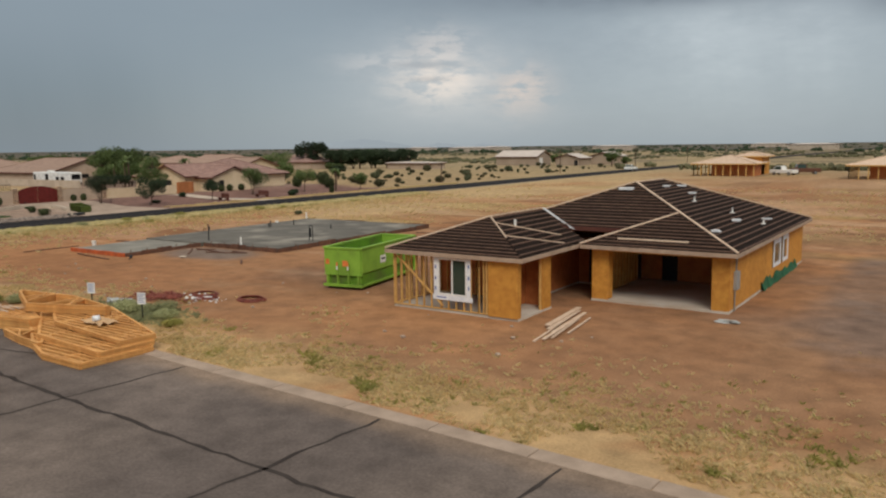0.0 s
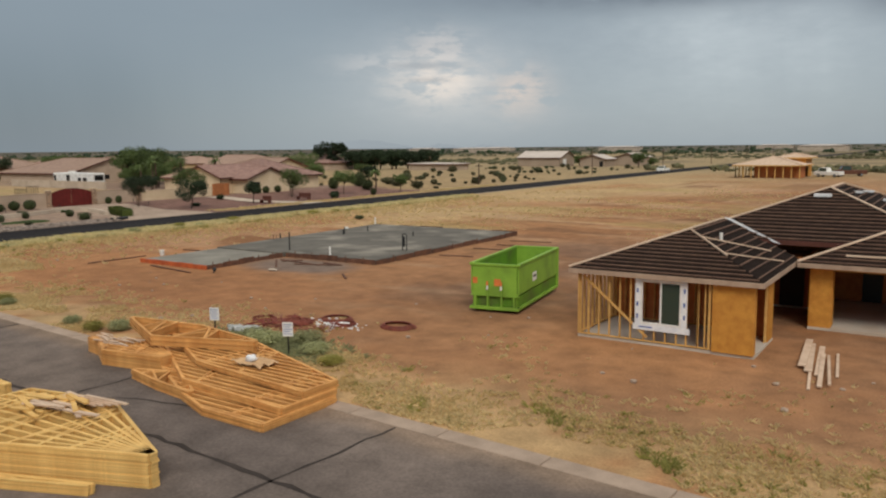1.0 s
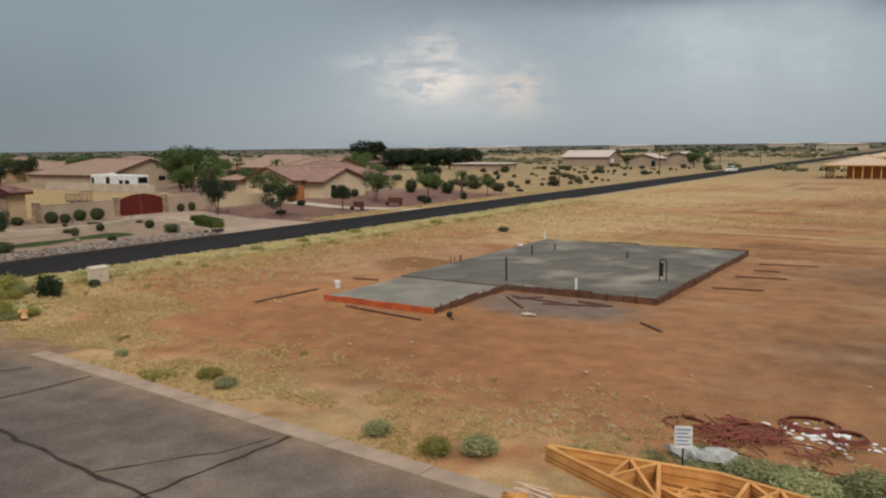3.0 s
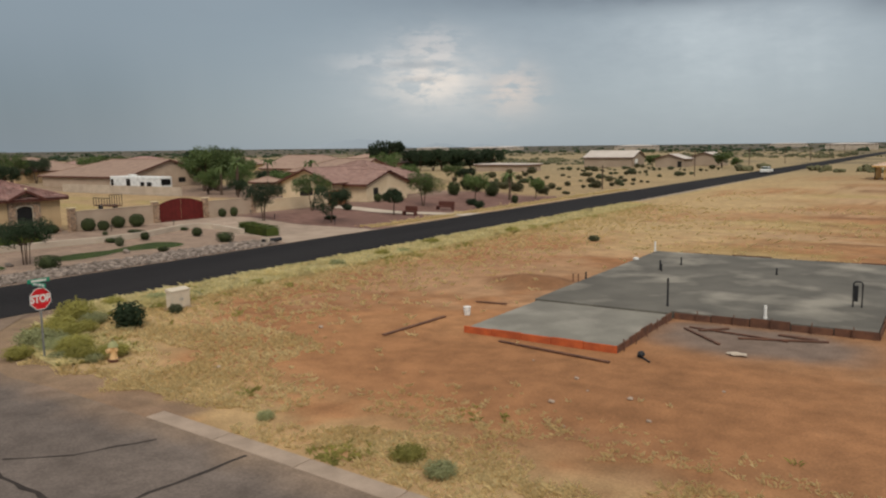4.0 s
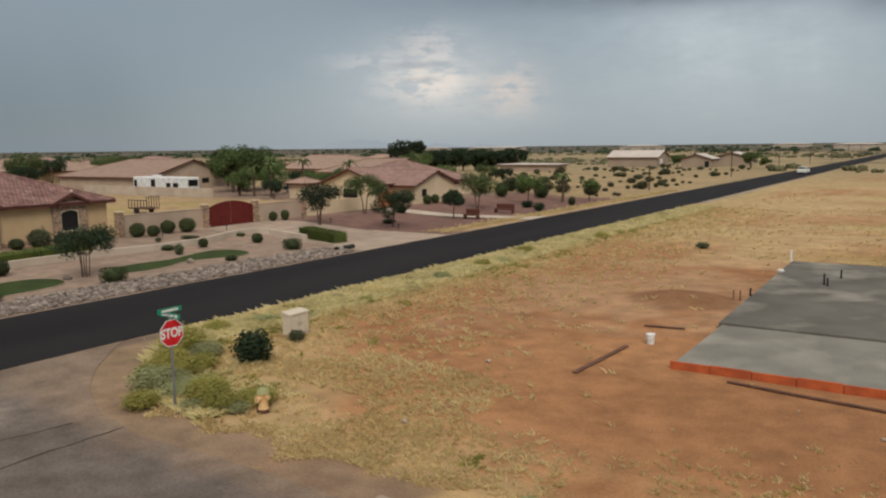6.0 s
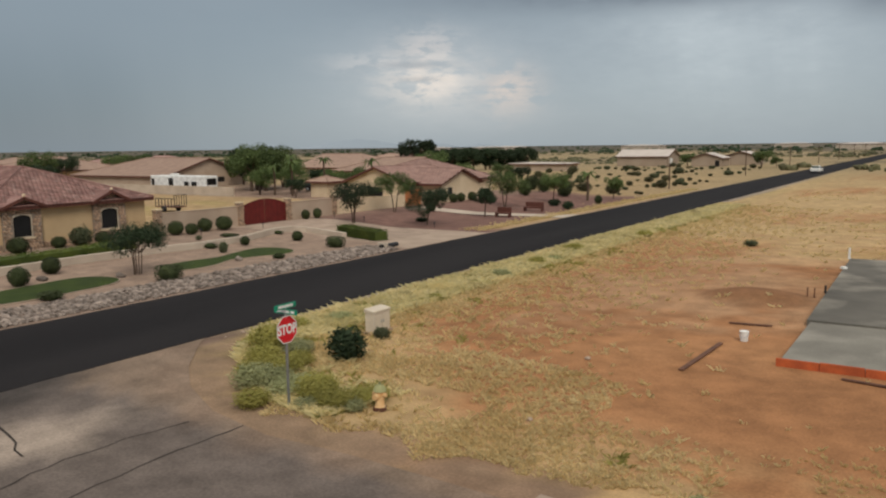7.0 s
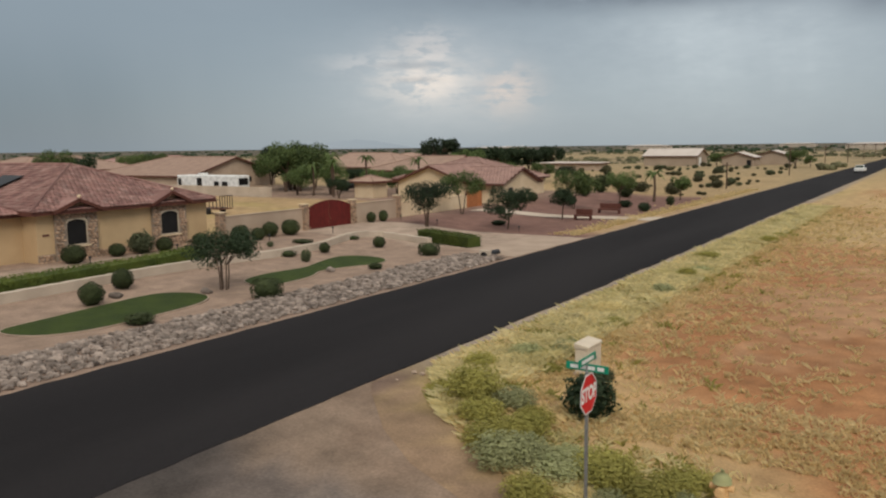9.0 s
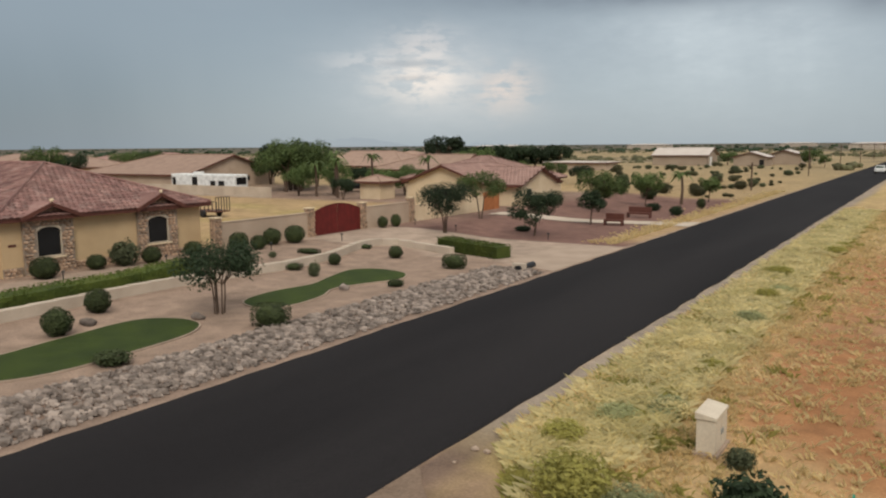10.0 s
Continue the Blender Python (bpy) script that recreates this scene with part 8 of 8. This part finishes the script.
# scattered desert shrubs along the road and over the plain, each its own plant where near
for i in range(120):
    y = rt.uniform(108, 235)
    x = rt.uniform(-128, -84) - (y - 108) * 0.05
    s = rt.uniform(0.7, 1.3) if i % 3 else rt.uniform(1.5, 2.6)
    shrub(x, y, s, s * rt.uniform(0.45, 0.75), "loose", rt.choice(("scrub", "leaf_grey", "scrub")), "loose desert shrub in dry grass", "desert shrubs", turn=rt.uniform(0, 360))
for x, y, w, h in ((-93, 104, 2.2, 2.0), (-97, 100, 2.0, 2.2), (-88, 90, 1.6, 0.9), (-95, 74.0, 1.2, 0.8), (-91, 66.5, 1.4, 0.5), (-84.5, 86.0, 1.4, 1.0), (-98, 108, 2.4, 2.6), (-102, 112, 2.6, 2.4), (-84.5, 95, 1.0, 1.2)):
    shrub(x, y, w, h, "loose", "leaf_dark" if h < 1.1 else "bush", "dark loose shrub on reddish gravel", "yard shrubs")


def far_scrub(name, count, ring, seed, label, key, lo=0.8, hi=3.0):
    """Low scrub over the plain, too many to count."""
    r = random.Random(seed)
    g = Geo()
    for _ in range(count):
        a = radians(r.uniform(-75, 12))
        d = ring[0] * (ring[1] / ring[0]) ** r.random()
        x, y = -30 + d * math.sin(a), d * math.cos(a)
        if -83 < x < -69 or (x > -71 and y < 215) or (x > -250 and x < -84 and y < 260):
            continue
        if noise.noise((x * 0.006, y * 0.006, seed)) < -0.12:
            continue
        s = r.uniform(lo, hi)
        for k in range(5):
            px, py = x + r.gauss(0, s * 0.4), y + r.gauss(0, s * 0.4)
            q = s * r.uniform(0.35, 0.7)
            g.blob((px, py, q * 0.55), (q, q, q * r.uniform(0.6, 0.95)), r, 5, 3, 0.4)
    tagged(part(name, g, M[key]), label, "scrub", kind="stuff")


far_scrub("scrub", 6500, (215, 1100), 61, "dark olive desert scrub scattered over the plain", "scrub", 0.5, 2.0)
far_scrub("woodland", 1300, (600, 2800), 62, "dark low tree belts on the far plain", "leaf_dark", 1.6, 4.2)
for i in range(14):
    x, y, w = -700 + 95 * i + rt.uniform(-30, 30), 900 + rt.uniform(-150, 300), rt.uniform(25, 60)
    simple_house("far_building", "pale long shed on the far plain", x - w / 2, x + w / 2, y - 10, y + 10, 5, 0.1, "pale_concrete", "far_roof", "hh", 0)
for i in range(7):
    x, y = -86.5, 130 + 55 * i
    pl = thing("utility_pole", (x, y, 0), "thin wooden utility pole beside the far road", "pole", "utility poles")
    part("pole", Geo().tube([(x, y, -0.2), (x, y, 6.0 if i else 4.0)], 0.11, 7), M["bark"], pl)
    part("arm", Geo().box(x - 0.7, x + 0.7, y - 0.05, y + 0.05, 5.4 if i else 3.5, 5.52 if i else 3.62), M["bark"], pl)

# ---- verge plants ----
for x, y, w, h, key, kd in ((-65.4, 24.6, 1.45, 1.25, "leaf_dark", "loose"), (-68.6, 24.2, 1.8, 1.1, "weed", "loose"), (-67.6, 22.9, 1.4, 0.7, "weed", "loose"), (-65.8, 20.8, 1.7, 0.8, "sage", "loose"), (-66.6, 21.5, 1.4, 0.7, "weed", "loose"),
                            (-67.4, 24.3, 1.4, 0.6, "sage", "loose"), (-66.2, 27.6, 0.7, 0.5, "leaf_grey", "loose"), (-70.0, 27.0, 1.2, 0.6, "weed", "loose"), (-64.6, 19.5, 1.2, 0.55, "weed", "loose"), (-61.9, 20.7, 0.8, 0.35, "sage", "loose"),
                            (-69.4, 29.0, 1.2, 0.5, "sage", "loose"), (-70.1, 34.5, 1.2, 0.4, "ripe", "loose"), (-69.5, 41, 1.3, 0.4, "ripe", "loose"),
                            (-69.2, 47, 1.2, 0.6, "weed", "loose"), (-69.8, 54, 1.4, 0.6, "weed", "loose"), (-60.0, 62, 1.0, 0.5, "leaf_grey", "loose"), (-68.3, 64, 1.5, 0.6, "weed", "loose"),
                            (-39.5, 18.3, 0.9, 0.4, "sage", "loose"), (-37.5, 18.0, 0.9, 0.45, "weed", "loose"), (-36.6, 18.6, 1.1, 0.5, "sage", "loose"), (-47.2, 19.4, 1.0, 0.4, "weed", "loose"), (-46.0, 19.0, 0.9, 0.4, "sage", "loose"),
                            (-52.2, 19.6, 0.6, 0.3, "sage", "loose"), (-29.6, 19.8, 1.5, 0.7, "sage", "loose"), (-27.2, 20.0, 1.3, 0.5, "sage", "loose"), (-30.8, 20.4, 1.2, 0.5, "sage", "loose"), (-25.8, 19.3, 1.0, 0.35, "weed", "loose"), (-28.4, 20.9, 1.4, 0.6, "sage", "loose")):
    shrub(x, y, w, h, kd, key, {"leaf_dark": "round dark green bush in dry grass", "weed": "yellow-green roadside weed clump", "ripe": "pale yellow clump of dry roadside grass", "sage": "grey-green roadside weed clump"}.get(key, "low green-grey weed clump"), "roadside weeds", turn=int(x * 57) % 360)


def tufts(name, spots, key, label, blades, tall, seed, wide=0.03):
    """Thin bent blades in tufts, too many to count."""
    r = random.Random(seed)
    vs, fs = [], []
    for x, y, s in spots:
        z = height(x, y)
        for _ in range(blades):
            a = r.uniform(0, 6.283)
            rad, h = r.uniform(0, 0.14) * s, tall * s * r.uniform(0.5, 1.15)
            lean = r.uniform(0.4, 1.7) * h
            bx, by = x + rad * math.cos(a * 3), y + rad * math.sin(a * 3)
            wx, wy = -math.sin(a) * wide * s, math.cos(a) * wide * s
            b = len(vs)
            vs += [(bx - wx, by - wy, z - 0.02), (bx + wx, by + wy, z - 0.02), (bx + 0.4 * lean * math.cos(a), by + 0.4 * lean * math.sin(a), z + h * 0.7), (bx + lean * math.cos(a), by + lean * math.sin(a), z + h * 0.9)]
            fs += [(b, b + 1, b + 2), (b + 1, b + 3, b + 2)]
    g = Geo()
    g.v, g.f = vs, fs
    tagged(part(name, g, M[key]), label, "grass", kind="stuff")


rg = random.Random(91)
straw, green, pale, lush = [], [], [], []


def on_lot(x, y):
    return not ((-53.5 < x < -38.3 and 30.9 < y < 56.8) or (-22.5 < x < -6 and 26.5 < y < 51) or (-27 < x < -23 and 29 < y < 36) or (y < kerb_y(x) + 0.7 and x > -55.5))


for _ in range(24000):
    x = -71.15 + abs(rg.gauss(0, 1.7 if rg.random() < 0.78 else 6.0))
    y = 18.5 + 80 * rg.random() ** 1.6
    if y < 20.5 and x < -67.6 or y < 18.9 and x < -58 or not on_lot(x, y):
        continue
    if x < -71.0 and (y < 25 or rg.random() < 0.6):
        continue
    n1 = noise.noise((x * 1.3, y * 0.8, 1)) + 0.6 * noise.noise((x * 0.35, y * 0.25, 4)) + rg.gauss(0, 0.22)
    (green if n1 > 0.02 + 0.13 * (x + 71) else lush if x < -68.2 else straw).append((x, y, rg.uniform(0.6, 1.3)))
for _ in range(6500):
    x = rg.uniform(-67, -56)
    y = rg.uniform(18.7, 36)
    if y < 20.4 and x < -66.5 or noise.noise((x * 0.25, y * 0.25, 8)) < -0.08 - 0.25 * (y < 25) + max(0, y - 25) * 0.06 + (x + 66) * 0.03:
        continue
    straw.append((x, y, rg.uniform(0.4, 1.0)))
for _ in range(7000):
    x = rg.uniform(-56, 3)
    k = abs(rg.gauss(0, 2.6)) + 0.65
    y = kerb_y(x) + k
    if noise.noise((x * 0.22, y * 0.3, 5)) < -0.02 or not on_lot(x, y) or (-26 < x < -22.9 and y < 17.2) or (-35.2 < x < -26 and y < 18.6):
        continue
    (green if noise.noise((x * 0.5, y * 0.5, 2)) > 0.42 else straw).append((x, y, rg.uniform(0.35, 0.9)))
for _ in range(6000):
    x = rg.uniform(-60, -31)
    y = max(kerb_y(x), 18.3) + 0.7 + abs(rg.gauss(0, 2.0))
    if noise.noise((x * 0.16, y * 0.32, 15)) + 0.5 * noise.noise((x * 0.6, y * 0.8, 3)) < -0.05 or (-35.2 < x and y < 18.8):
        continue
    straw.append((x, y, rg.uniform(0.3, 0.7)))
for _ in range(5000):
    x = rg.uniform(-24, 4)
    y = kerb_y(x) + 0.8 + abs(rg.gauss(0, 3.6))
    if noise.noise((x * 0.2, y * 0.35, 25)) + 0.5 * noise.noise((x * 0.6, y * 0.8, 3)) < 0.02 or not on_lot(x, y) or (x < -22.7 and y < 17.2):
        continue
    (green if rg.random() < 0.12 else straw).append((x, y, rg.uniform(0.3, 0.75)))
for _ in range(1500):
    x, y = -28.8 + rg.gauss(0, 1.9), 19.9 + rg.gauss(0, 0.65)
    if y > 18.7:
        (pale if x < -27.4 + rg.gauss(0, 0.8) else straw).append((x, y, rg.uniform(0.4, 0.8)))
for _ in range(3500):
    x, y = rg.uniform(-66, 10), rg.uniform(58, 130)
    if noise.noise((x * 0.07, y * 0.07, 8)) > 0.0:
        straw.append((x, y, rg.uniform(0.6, 1.3)))
for _ in range(1500):
    x, y = -81.8 - abs(rg.gauss(0, 1.0)), rg.uniform(62, 130)
    straw.append((x, y, rg.uniform(0.6, 1.2)))


def clear_of_corner(p):
    """Off the swept soil round the corner: the growth starts behind a bent line."""
    if p[0] < -62 and p[1] < 27 and p[0] < (-69.7 - (p[1] - 23.7) * 0.515 if p[1] > 23.7 else -69.7 + (23.7 - p[1]) * 1.19):
        return False
    return p[0] > -54 or p[1] > 28 or min(math.dist(p[:2], q) for q in CORNER) > 1.5


straw = [p for p in straw if clear_of_corner(p)]
green = [p for p in green if clear_of_corner(p)]
lush = [p for p in lush if clear_of_corner(p)]
# rank growth round the corner, under the sign
for _ in range(1900):
    a = rg.random()
    cx, cy = along(CORNER[3:7], a)
    d = 1.6 + abs(rg.gauss(0, 1.1))
    x, y = cx + d * (0.25 + 0.55 * a), cy + d * (1.0 - 0.35 * a)
    if clear_of_corner((x, y)) and noise.noise((x * 0.6, y * 0.6, 12)) > -0.25:
        (green if rg.random() < 0.4 else lush).append((x, y, rg.uniform(0.45, 0.95)))
edge = [(-71.15 + abs(rg.gauss(0, 0.5)), 26.5 + 75 * rg.random() ** 1.5, rg.uniform(0.7, 1.4)) for _ in range(3200)]
tufts("pale_grass", edge, "straw", "pale dry grass along the asphalt edge", 7, 0.2, 7, 0.022)
tufts("dry_grass", straw, "straw", "straw-coloured dry grass tufts on the verge and lot", 7, 0.17, 1)
tufts("green_grass", green, "weed", "yellow-green weeds among the dry grass", 8, 0.20, 2, 0.03)
tufts("verge_grass", lush, "ripe", "pale yellow-green standing grass along the road", 11, 0.27, 4, 0.016)
tufts("grey_grass", pale, "sage", "grey-green weeds by the truss stacks", 12, 0.26, 3, 0.018)

rc = random.Random(23)
for k in range(15):
    a = (k + rc.random()) / 15
    cx, cy = along(CORNER[3:7], a)
    d = rc.uniform(1.9, 3.6)
    w = rc.uniform(0.7, 1.5)
    key = rc.choice(("weed", "weed", "sage"))
    shrub(cx + d * (0.25 + 0.55 * a), cy + d * (1.0 - 0.35 * a), w, w * rc.uniform(0.35, 0.6), "loose", key,
          "yellow-green roadside weed clump" if key == "weed" else "grey-green roadside weed clump", "roadside weeds", turn=rc.uniform(0, 360))
for k in range(34):
    x, y = -70.4 + abs(rc.gauss(0, 1.1)), 27.5 + 60 * rc.random() ** 1.4
    w = rc.uniform(0.5, 1.3)
    key = rc.choice(("ripe", "ripe", "ripe", "weed", "sage"))
    shrub(x, y, w, w * rc.uniform(0.25, 0.45), "loose", key, {"weed": "yellow-green roadside weed clump", "ripe": "pale yellow clump of dry roadside grass", "sage": "grey-green roadside weed clump"}[key], "roadside weeds", turn=rc.uniform(0, 360),
          deep=w * rc.uniform(1.0, 1.8))

# ---- river rock along the road ----
bed = thing("rock_bed", (-82.4, 34, 0), "strip of grey-brown river rock along the road edge", "rock bed", kind="structure")
rk = random.Random(17)
KINDS = []
for i in range(7):
    me = Geo().blob((0, 0, 0), (1, rk.uniform(0.6, 0.95), rk.uniform(0.5, 0.75)), rk, 6, 4, 0.22).mesh("rock")
    me.materials.append(M["rock"])
    KINDS.append(me)
near_count = 0
rest = Geo()
for _ in range(7500):
    y = rk.uniform(8, 49.3)
    inner = -84.3 + 0.35 * noise.noise((0, y * 0.2, 0))
    x = rk.uniform(inner, -80.75 - 0.25 * rk.random())
    s = rk.uniform(0.05, 0.12) if rk.random() < 0.7 else rk.uniform(0.12, 0.21)
    if near_count < 300 and 24 < y < 29:
        ob = piece("rock", rk.choice(KINDS), bed, pose(x, y, s * 0.25, rk.uniform(-20, 20), rk.uniform(-20, 20), rk.uniform(0, 360)) @ Matrix.Diagonal((s, s, s, 1)))
        near_count += 1
    else:
        rest.blob((x, y, s * 0.25), (s, s * rk.uniform(0.6, 0.95), s * rk.uniform(0.45, 0.7)), rk, 5, 4, 0.3)
tagged(part("rocks", rest, M["rock"], bed), kind="stuff")
for _ in range(90):
    y = rk.uniform(24, 95)
    x = -71.5 + rk.uniform(-0.15, 0.35)
    s = rk.uniform(0.05, 0.12)
    solo("stone", Geo().blob((x, y, s * 0.3), (s, s * 0.8, s * 0.6), rk, 6, 4), M["kerb"], (x, y, 0), "pale stone on the road shoulder", "stone", "shoulder stones")
